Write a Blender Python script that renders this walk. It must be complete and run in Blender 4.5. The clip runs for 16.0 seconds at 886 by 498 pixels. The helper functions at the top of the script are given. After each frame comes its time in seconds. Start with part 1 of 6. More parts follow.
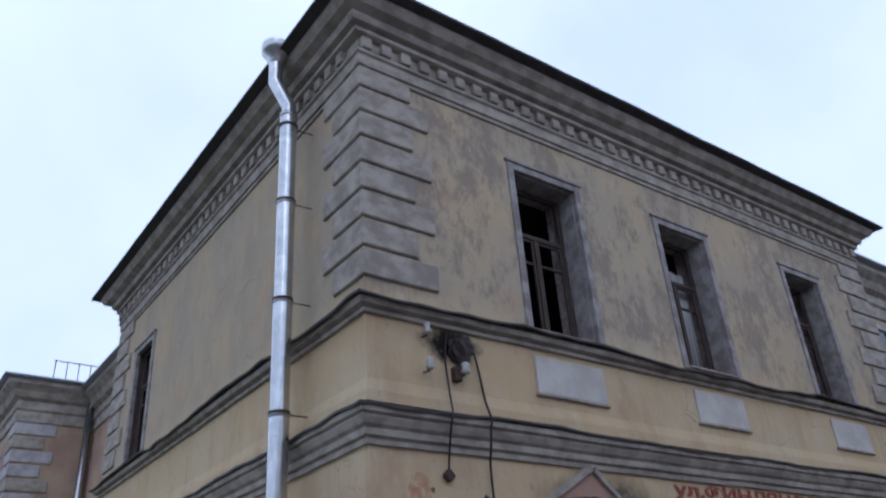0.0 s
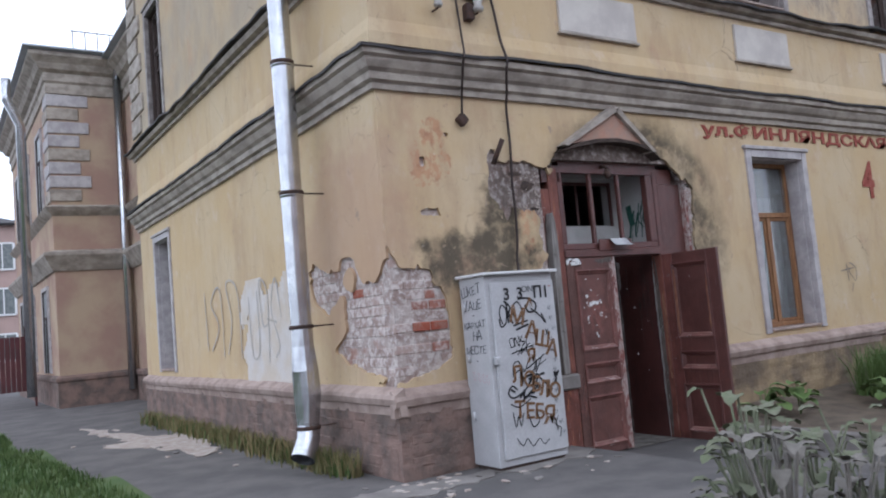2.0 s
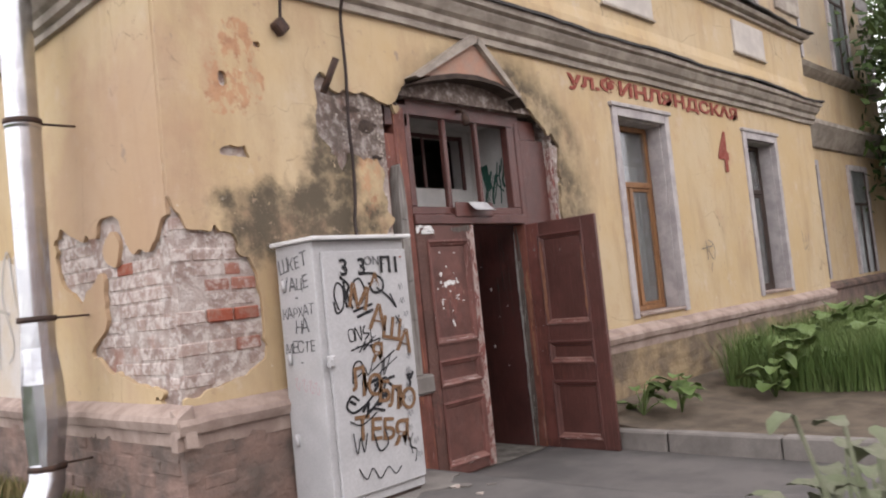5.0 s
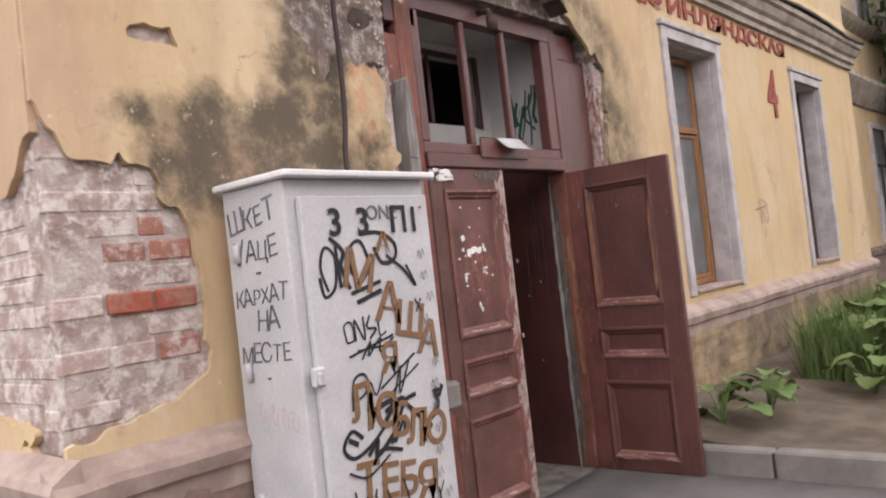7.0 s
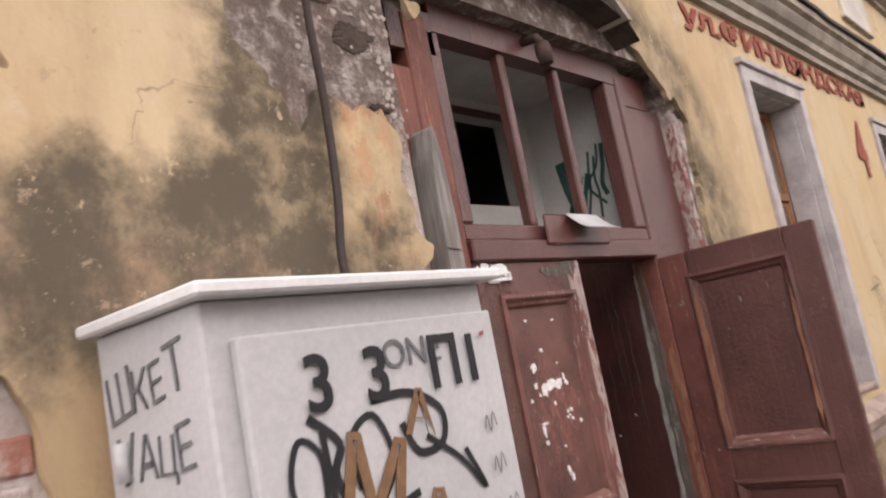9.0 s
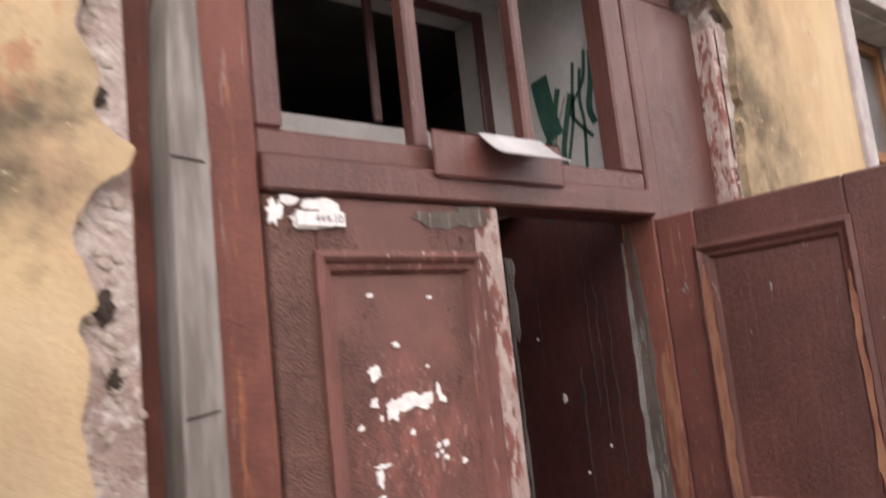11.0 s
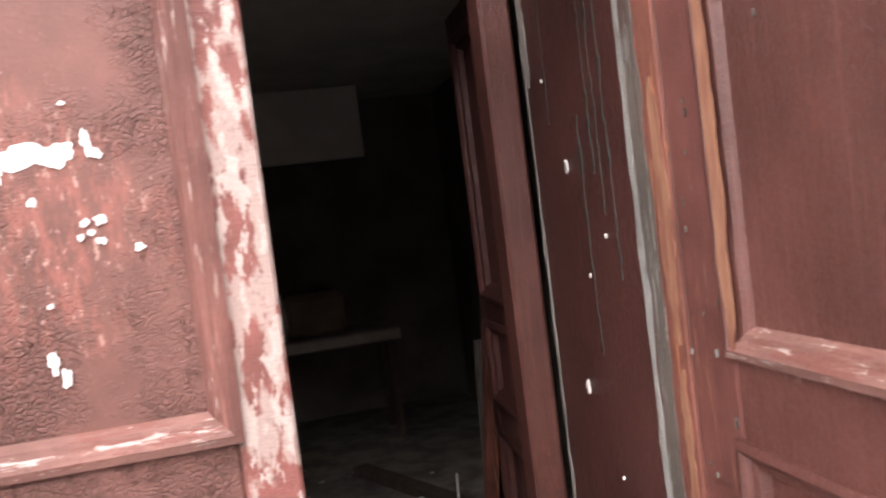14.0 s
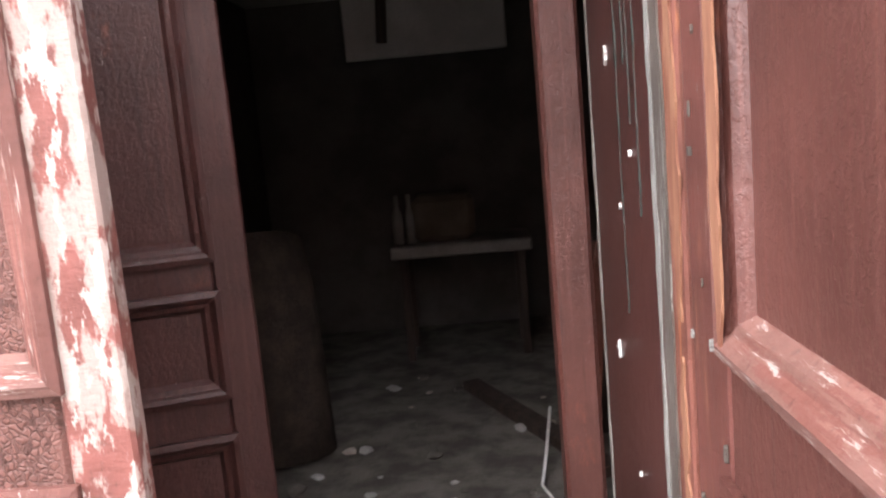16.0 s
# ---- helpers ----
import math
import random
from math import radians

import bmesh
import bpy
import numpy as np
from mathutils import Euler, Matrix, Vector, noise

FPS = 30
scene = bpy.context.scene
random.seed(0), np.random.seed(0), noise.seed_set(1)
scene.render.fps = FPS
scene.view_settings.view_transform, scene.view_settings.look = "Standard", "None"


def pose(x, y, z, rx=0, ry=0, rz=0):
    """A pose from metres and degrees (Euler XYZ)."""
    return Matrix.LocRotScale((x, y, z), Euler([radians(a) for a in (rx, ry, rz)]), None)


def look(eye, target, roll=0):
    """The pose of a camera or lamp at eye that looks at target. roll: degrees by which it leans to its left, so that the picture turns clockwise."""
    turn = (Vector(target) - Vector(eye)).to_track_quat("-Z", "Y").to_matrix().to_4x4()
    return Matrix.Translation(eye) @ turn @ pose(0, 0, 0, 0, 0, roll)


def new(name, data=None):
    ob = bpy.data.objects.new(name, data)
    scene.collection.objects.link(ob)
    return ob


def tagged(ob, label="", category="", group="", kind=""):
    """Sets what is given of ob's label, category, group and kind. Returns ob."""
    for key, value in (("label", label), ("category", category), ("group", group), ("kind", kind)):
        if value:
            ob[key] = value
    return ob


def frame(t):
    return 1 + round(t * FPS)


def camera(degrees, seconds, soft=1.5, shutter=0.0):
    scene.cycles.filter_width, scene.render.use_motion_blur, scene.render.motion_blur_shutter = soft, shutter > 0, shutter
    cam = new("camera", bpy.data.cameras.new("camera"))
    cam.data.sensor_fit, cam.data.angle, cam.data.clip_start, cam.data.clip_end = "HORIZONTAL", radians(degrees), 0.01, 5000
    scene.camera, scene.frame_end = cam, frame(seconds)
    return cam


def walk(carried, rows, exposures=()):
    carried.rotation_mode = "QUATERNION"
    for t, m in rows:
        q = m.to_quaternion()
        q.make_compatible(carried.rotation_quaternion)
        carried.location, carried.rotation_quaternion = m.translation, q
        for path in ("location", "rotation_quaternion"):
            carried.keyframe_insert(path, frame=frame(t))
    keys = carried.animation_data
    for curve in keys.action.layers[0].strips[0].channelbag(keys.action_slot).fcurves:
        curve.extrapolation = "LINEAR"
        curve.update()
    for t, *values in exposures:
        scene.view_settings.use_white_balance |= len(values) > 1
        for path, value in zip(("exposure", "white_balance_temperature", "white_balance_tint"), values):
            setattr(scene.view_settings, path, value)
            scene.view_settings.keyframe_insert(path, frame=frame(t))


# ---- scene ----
cam = camera(58.1, 16.0, soft=2.0, shutter=0.5)
METRES, EYE, TILT, LEAN, TURN = 10.8, 1.55, 0.0, 0.0, -38.0
ROWS = [
    (0.0, 0.0, 0.0, 0.0, 2.05, 28.39, 3.8),
    (0.5, 0.0018, 0.0057, -0.0043, 1.42, 24.26, 3.5),
    (1.0, 0.0125, 0.0173, -0.0065, 2.33, 16.94, 4.62),
    (1.5, 0.0245, 0.0352, -0.0076, 3.85, 9.79, 5.55),
    (2.0, 0.023, 0.0563, -0.0082, 5.28, 4.95, 5.08),
    (2.5, 0.0116, 0.0785, -0.0061, 0.45, 6.47, 3.81),
    (3.0, 0.0066, 0.104, -0.0077, -2.76, 4.26, 3.74),
    (3.5, 0.0002, 0.1384, -0.0107, 2.77, 4.0, 5.42),
    (4.0, -0.0053, 0.1734, -0.005, -2.93, 4.03, 2.77),
    (4.5, -0.0011, 0.2134, -0.0151, -6.85, 4.08, 4.41),
    (7.0, -0.0061, 0.4512, -0.0138, -11.34, 1.26, 6.46),
    (7.5, -0.0041, 0.5001, -0.011, -11.53, 1.18, 7.69),
    (8.0, -0.0091, 0.5432, -0.0004, -14.58, 3.11, 8.31),
    (10.5, 0.085, 0.6861, 0.0067, 0.17, 14.92, 10.75),
    (11.0, 0.1049, 0.7144, 0.0019, -2.46, 8.08, 6.15),
    (11.5, 0.1274, 0.7353, -0.0023, 3.48, 4.67, 11.16),
    (12.0, 0.1477, 0.7534, -0.0069, 9.79, -1.02, 13.65),
    (12.5, 0.168, 0.772, -0.0124, 6.89, -3.43, 8.8),
    (13.0, 0.1972, 0.788, -0.024, 17.06, -3.39, 5.88),
    (13.5, 0.203, 0.8034, -0.0244, 23.6, -2.45, 6.66),
    (14.0, 0.2134, 0.8196, -0.0225, 25.07, -2.73, 7.15),
    (14.5, 0.2327, 0.8343, -0.0212, 31.91, -2.95, 8.38),
    (15.0, 0.2351, 0.8485, -0.0225, 36.48, -2.83, 8.97),
    (15.5, 0.2284, 0.8639, -0.0249, 36.16, -5.65, 5.44),
    (16.0, 0.2301, 0.877, -0.0262, 40.16, -8.45, 5.1),
]
walk(cam, [(t, pose(0, 0, EYE, TILT, LEAN, TURN) @ pose(METRES * x, METRES * y, METRES * z, 90 + pitch, roll, yaw)) for t, x, y, z, yaw, pitch, roll in ROWS],
     [(0.0, -0.95, 5100, 14), (0.7, -0.95, 5200, 14), (1.3, -0.55, 5400, 13), (2.0, -0.1, 5600, 14), (3.0, 0.2, 6000, 16), (4.5, 0.3, 6600, 17),
      (7.0, 0.55, 6800, 20), (8.0, 0.55, 6900, 20), (10.5, 0.8, 7200, 22), (11.5, 1.02, 7100, 22), (13.0, 1.68, 7000, 21), (14.5, 2.12, 6950, 20), (16.0, 2.5, 6700, 18)])

# ---- sky and sun: bright overcast ----
world = bpy.data.worlds.new("overcast_sky")
scene.world = world
world.use_nodes = True
wn, wl = world.node_tree.nodes, world.node_tree.links
bg = wn["Background"]
sky = wn.new("ShaderNodeTexSky")
sky.sky_type, sky.sun_disc, sky.sun_elevation, sky.sun_rotation = "NISHITA", False, radians(48), radians(200)
sky_scale = wn.new("ShaderNodeMixRGB")
sky_scale.blend_type, sky_scale.inputs[0].default_value = "MIX", 0.86
cloud_coord, cloud_noise, cloud_ramp = wn.new("ShaderNodeTexCoord"), wn.new("ShaderNodeTexNoise"), wn.new("ShaderNodeValToRGB")
cloud_noise.inputs["Scale"].default_value, cloud_noise.inputs["Detail"].default_value = 2.2, 6
cloud_ramp.color_ramp.elements[0].position, cloud_ramp.color_ramp.elements[1].position = 0.32, 0.7
cloud_ramp.color_ramp.elements[0].color, cloud_ramp.color_ramp.elements[1].color = (17.0, 17.8, 19.0, 1), (22.5, 22.7, 22.9, 1)
wl.new(cloud_coord.outputs["Generated"], cloud_noise.inputs["Vector"])
wl.new(cloud_noise.outputs["Fac"], cloud_ramp.inputs[0])
wl.new(sky.outputs[0], sky_scale.inputs[1])
wl.new(cloud_ramp.outputs[0], sky_scale.inputs[2])
wl.new(sky_scale.outputs[0], bg.inputs[0])
bg.inputs[1].default_value = 0.1
sun = new("sun", bpy.data.lights.new("sun", "SUN"))
sun.data.energy, sun.data.angle, sun.data.color = 0.3, radians(25), (1.0, 0.96, 0.9)
sun.matrix_world = look((-6, -14, 17), (6, 7, 0))


# ---- materials ----
class Mat:
    """A small builder of node materials in world-size object coordinates."""

    def __init__(self, name, rough=0.85, metal=0.0, spec=0.3):
        self.m = bpy.data.materials.new(name)
        self.m.use_nodes = True
        self.n, self.l = self.m.node_tree.nodes, self.m.node_tree.links
        self.bsdf = self.n["Principled BSDF"]
        self.bsdf.inputs["Roughness"].default_value = rough
        self.bsdf.inputs["Metallic"].default_value = metal
        self.bsdf.inputs["Specular IOR Level"].default_value = spec
        self.pos = self.n.new("ShaderNodeNewGeometry").outputs["Position"]

    def noise(self, scale, detail=5, rough=0.6, stretch=(1, 1, 1), shift=(0, 0, 0)):
        mp, no = self.n.new("ShaderNodeMapping"), self.n.new("ShaderNodeTexNoise")
        mp.inputs["Scale"].default_value, mp.inputs["Location"].default_value = stretch, shift
        no.inputs["Scale"].default_value, no.inputs["Detail"].default_value, no.inputs["Roughness"].default_value = scale, detail, rough
        self.l.new(self.pos, mp.inputs[0])
        self.l.new(mp.outputs[0], no.inputs["Vector"])
        return no.outputs["Fac"]

    def ramp(self, fac, lo, hi, a=0.0, b=1.0):
        r = self.n.new("ShaderNodeMapRange")
        r.interpolation_type = "SMOOTHSTEP"
        for i, v in enumerate((lo, hi, a, b), 1):
            r.inputs[i].default_value = v
        self.l.new(fac, r.inputs[0])
        return r.outputs[0]

    def math(self, op, a, b):
        k = self.n.new("ShaderNodeMath")
        k.operation = op
        for i, v in enumerate((a, b)):
            if isinstance(v, (int, float)):
                k.inputs[i].default_value = v
            else:
                self.l.new(v, k.inputs[i])
        return k.outputs[0]

    def blob(self, centre, size, wobble=0.35, scale=3.0, soft=0.5):
        """1 inside a ragged ellipsoid at that place, 0 outside."""
        mp = self.n.new("ShaderNodeVectorMath")
        mp.operation = "SUBTRACT"
        mp.inputs[1].default_value = centre
        self.l.new(self.pos, mp.inputs[0])
        dv = self.n.new("ShaderNodeVectorMath")
        dv.operation = "DIVIDE"
        dv.inputs[1].default_value = size
        self.l.new(mp.outputs[0], dv.inputs[0])
        ln = self.n.new("ShaderNodeVectorMath")
        ln.operation = "LENGTH"
        self.l.new(dv.outputs[0], ln.inputs[0])
        d = self.math("ADD", ln.outputs["Value"], self.math("MULTIPLY", self.math("SUBTRACT", self.noise(scale, 6, 0.65), 0.5), wobble * 4))
        return self.ramp(d, 1.0 - soft / 2, 1.0 + soft / 2, 1.0, 0.0)

    def mix(self, fac, a, b, kind="MIX"):
        k = self.n.new("ShaderNodeMixRGB")
        k.blend_type = kind
        for i, v in enumerate((fac, a, b)):
            if isinstance(v, (int, float)):
                k.inputs[i].default_value = v
            elif isinstance(v, tuple):
                k.inputs[i].default_value = (*v, 1)
            else:
                self.l.new(v, k.inputs[i])
        return k.outputs[0]

    def end(self, colour, bump=None, strength=0.3, dist=0.01, rough=None):
        if isinstance(colour, tuple):
            self.bsdf.inputs["Base Color"].default_value = (*colour, 1)
        else:
            self.l.new(colour, self.bsdf.inputs["Base Color"])
        if bump is not None:
            b = self.n.new("ShaderNodeBump")
            b.inputs["Strength"].default_value, b.inputs["Distance"].default_value = strength, dist
            self.l.new(bump, b.inputs["Height"])
            self.l.new(b.outputs[0], self.bsdf.inputs["Normal"])
        if rough is not None:
            self.l.new(rough, self.bsdf.inputs["Roughness"])
        return self.m


def simple(name, a, b, scale=6.0, rough=0.85, metal=0.0, bump=0.25, lo=0.35, hi=0.65, stretch=(1, 1, 1), dist=0.006, fine=60.0):
    k = Mat(name, rough, metal)
    n1, n2 = k.noise(scale, 6, 0.6, stretch), k.noise(fine, 4, 0.6, stretch)
    col = k.mix(k.ramp(n1, lo, hi), a, b)
    col = k.mix(k.ramp(n2, 0.3, 0.7, 0.0, 0.25), col, tuple(c * 0.55 for c in a))
    return k.end(col, k.math("ADD", n1, k.math("MULTIPLY", n2, 0.5)), bump, dist)


FRONT_LINE = 6.885


def make_plaster():
    k = Mat("yellow_limewashed_plaster", 0.92, spec=0.15)
    big, mid, fine = k.noise(0.9, 6), k.noise(5, 7, 0.65), k.noise(70, 4)
    runs = k.noise(3.2, 6, 0.6, (1.6, 1.6, 0.22))
    col = k.mix(k.ramp(big, 0.3, 0.72), (0.53, 0.395, 0.225), (0.55, 0.44, 0.285))
    col = k.mix(k.ramp(mid, 0.52, 0.75, 0, 0.45), col, (0.50, 0.36, 0.20))
    col = k.mix(k.ramp(runs, 0.56, 0.78, 0, 0.4), col, (0.40, 0.31, 0.20))
    col = k.mix(k.ramp(k.noise(1.2, 8, 0.7, (1.3, 1.3, 0.4), (4, 9, 1)), 0.47, 0.7, 0, 0.55), col, (0.39, 0.275, 0.175))
    col = k.mix(k.ramp(k.noise(2.6, 8, 0.72, (1, 1, 0.8), (7, 3, 6)), 0.55, 0.7, 0, 0.5), col, (0.58, 0.49, 0.38))
    # worn pinkish wash near the corner
    col = k.mix(k.math("MULTIPLY", k.blob((4.23, 7.6, 2.3), (0.3, 1.2, 1.1), 0.45, 2.5, 0.9), 0.55), col, (0.42, 0.27, 0.19))
    # mould around the cabinet and the head of the doorway
    dirty = k.blob((5.3, 6.9, 2.02), (0.68, 0.4, 0.31), 0.42, 4.0, 0.6)
    dirty = k.math("MAXIMUM", dirty, k.blob((5.62, 6.9, 2.4), (0.25, 0.4, 0.42), 0.5, 4.5, 0.8))
    # smoke stain round the head of the doorway
    hood = k.blob((7.6, 6.9, 2.3), (1.52, 0.5, 1.36), 0.07, 2.6, 0.3)
    hood = k.math("MULTIPLY", hood, k.ramp(k.noise(2.3, 6, 0.65, shift=(1, 4, 2)), 0.3, 0.6, 0.3, 0.95))
    dirty = k.math("MAXIMUM", dirty, hood)
    col = k.mix(k.math("MULTIPLY", dirty, k.math("MULTIPLY", k.ramp(mid, 0.3, 0.52, 0.55, 1.0), k.ramp(k.noise(7, 8, 0.75, (1, 1, 0.8), (4, 6, 9)), 0.6, 0.64, 1.0, 0.25))), col, (0.105, 0.087, 0.062))
    # orange undercoat where the wash has flaked off
    flaked = k.math("MAXIMUM", k.blob((4.85, 6.9, 3.12), (0.17, 0.4, 0.34), 0.55, 6.0, 0.15), k.blob((4.68, 6.9, 2.95), (0.12, 0.4, 0.2), 0.7, 9.0, 0.15))
    flaked = k.math("MAXIMUM", flaked, k.math("MULTIPLY", k.blob((5.98, 6.9, 2.4), (0.11, 0.4, 0.36), 0.4, 5.0, 0.4), 0.8))
    flaked = k.math("MULTIPLY", flaked, k.ramp(k.noise(11, 8, 0.75, (1.2, 1, 0.7), (6, 2, 8)), 0.46, 0.54))
    col = k.mix(k.math("MULTIPLY", flaked, 0.75), col, k.mix(k.ramp(mid, 0.45, 0.6), (0.47, 0.25, 0.14), (0.33, 0.15, 0.09)))
    # soot at the burnt junction under the string course
    col = k.mix(k.blob((5.4, 6.9, 4.98), (0.34, 0.3, 0.2), 0.4, 5.0, 0.8), col, (0.018, 0.016, 0.015))
    # upper storey: worn patches, plus a darker tone painting its dimmer exposure
    sep = k.n.new("ShaderNodeSeparateXYZ")
    k.l.new(k.pos, sep.inputs[0])
    high = k.ramp(sep.outputs["Z"], 5.2, 5.8)
    spread = k.ramp(sep.outputs["Y"], FRONT_LINE + 0.2, FRONT_LINE + 0.4, 1.0, 0.25)
    worn = k.math("MULTIPLY", k.ramp(k.noise(2.4, 9, 0.78, (1, 1, 0.55)), 0.46, 0.58, 0, 0.8), k.math("MULTIPLY", high, spread))
    col = k.mix(k.math("MULTIPLY", high, k.ramp(big, 0.3, 0.6, 0.35, 0.75)), col, (0.36, 0.31, 0.24))
    col = k.mix(worn, col, (0.25, 0.205, 0.165))
    col = k.mix(k.ramp(k.noise(1.7, 7, 0.7, (1, 1, 0.7), (5, 2, 9)), 0.54, 0.72, 0, 0.5), col, (0.45, 0.29, 0.19))
    # scuffs and flakes
    col = k.mix(k.ramp(k.noise(13, 7, 0.75), 0.60, 0.68, 0, 0.7), col, (0.37, 0.27, 0.19))
    col = k.mix(k.ramp(k.noise(6, 8, 0.8, (1, 1, 0.6), (2, 7, 3)), 0.64, 0.67, 0, 0.75), col, (0.30, 0.235, 0.19))
    col = k.mix(k.ramp(k.noise(7, 8, 0.8, (1, 1, 1), (8, 1, 5)), 0.65, 0.67, 0, 0.6), col, (0.62, 0.55, 0.44))
    # hair cracks
    vor, warp = k.n.new("ShaderNodeTexVoronoi"), k.n.new("ShaderNodeVectorMath")
    vor.feature = "DISTANCE_TO_EDGE"
    vor.inputs["Scale"].default_value = 1.5
    warp.operation = "ADD"
    k.l.new(k.pos, warp.inputs[0])
    wob = k.n.new("ShaderNodeTexNoise")
    wob.inputs["Scale"].default_value, wob.inputs["Detail"].default_value = 3.0, 6
    k.l.new(wob.outputs["Color"], warp.inputs[1])
    k.l.new(warp.outputs[0], vor.inputs["Vector"])
    crack = k.math("MULTIPLY", k.ramp(vor.outputs["Distance"], 0.001, 0.006, 1.0, 0.0), k.ramp(big, 0.52, 0.6))
    col = k.mix(k.math("MULTIPLY", crack, 0.55), col, (0.14, 0.10, 0.075))
    return k.end(col, k.math("ADD", mid, k.math("MULTIPLY", fine, 0.35)), 0.45, 0.012)


def make_core():
    k = Mat("lime_render_over_brick", 0.95, spec=0.1)
    a, b, c = k.noise(4, 7, 0.65), k.noise(14, 7, 0.7), k.noise(2.0, 5, 0.6, shift=(3, 1, 2))
    col = k.mix(k.ramp(a, 0.4, 0.62), (0.47, 0.40, 0.36), (0.32, 0.24, 0.21))
    col = k.mix(k.ramp(b, 0.47, 0.62), col, (0.60, 0.55, 0.51))
    col = k.mix(k.ramp(c, 0.58, 0.68, 0, 0.55), col, (0.36, 0.17, 0.115))
    # darker ragged patches beside and over the doorway
    dark_patches = k.math("MAXIMUM", k.blob((5.95, 6.95, 2.8), (0.5, 0.4, 0.42), 0.3, 4.0, 0.6), k.blob((7.4, 6.95, 3.2), (1.3, 0.4, 0.3), 0.2, 3.0, 0.4))
    col = k.mix(k.math("MULTIPLY", dark_patches, k.ramp(b, 0.4, 0.66, 0.9, 0.45)), col, (0.12, 0.095, 0.08))
    return k.end(col, k.math("ADD", a, b), 0.9, 0.03)


def make_brick(name, red, pale):
    k = Mat(name, 0.9, spec=0.15)
    info = k.n.new("ShaderNodeObjectInfo")
    col = k.mix(info.outputs["Random"], red, tuple(v * 0.75 for v in red))
    col = k.mix(k.ramp(k.noise(14, 7, 0.7), 0.42, 0.62), col, pale)
    return k.end(col, k.noise(30, 6, 0.7), 0.8, 0.012)


def make_door(name, base, flake=0.0, gloss=0.36, peel=0.35):
    k = Mat(name, gloss, spec=0.5)
    a, b, c = k.noise(3.5, 5), k.noise(85, 5, 0.65, (1, 1, 0.7)), k.noise(9, 7, 0.7, (1.4, 1.4, 0.5))
    col = k.mix(k.ramp(a, 0.35, 0.68), base, tuple(v * 0.66 for v in base))
    col = k.mix(k.ramp(c, 0.6, 0.74, 0, 0.55), col, (base[0] * 1.5, base[1] * 1.9, base[2] * 2.0))
    col = k.mix(k.ramp(k.noise(5, 8, 0.75, (1, 1, 0.45), (4, 4, 1)), 0.6, 0.72, 0, 0.5), col, (0.28, 0.085, 0.05))
    col = k.mix(k.ramp(k.noise(22, 8, 0.8, (1, 1, 0.3), (1, 6, 2)), 0.655, 0.69, 0, 0.7), col, (0.42, 0.36, 0.33))
    col = k.mix(k.ramp(k.noise(16, 7, 0.72, (4, 4, 0.16), (5, 2, 7)), 0.5, 0.68, 0, 0.5), col, (base[0] * 1.55, base[1] * 1.75, base[2] * 1.75))
    col = k.mix(k.ramp(k.noise(13, 7, 0.72, (4, 4, 0.14), (9, 8, 1)), 0.54, 0.7, 0, 0.6), col, tuple(v * 0.42 for v in base))
    col = k.mix(k.ramp(k.noise(60, 6, 0.75, (2.4, 2.4, 0.32), (2, 9, 4)), 0.685, 0.705, 0, 0.7), col, (0.30, 0.27, 0.25))
    if flake:
        col = k.mix(k.ramp(k.noise(15, 8, 0.75, (1, 1, 0.6)), 0.66 - flake, 0.69 - flake), col, (0.37, 0.31, 0.28))
    col = k.mix(k.ramp(b, 0.55, 0.72, 0, 0.3), col, (0.06, 0.03, 0.025))
    return k.end(col, k.math("ADD", k.ramp(b, 0.42, 0.56), k.math("MULTIPLY", c, 0.6)), peel, 0.004)


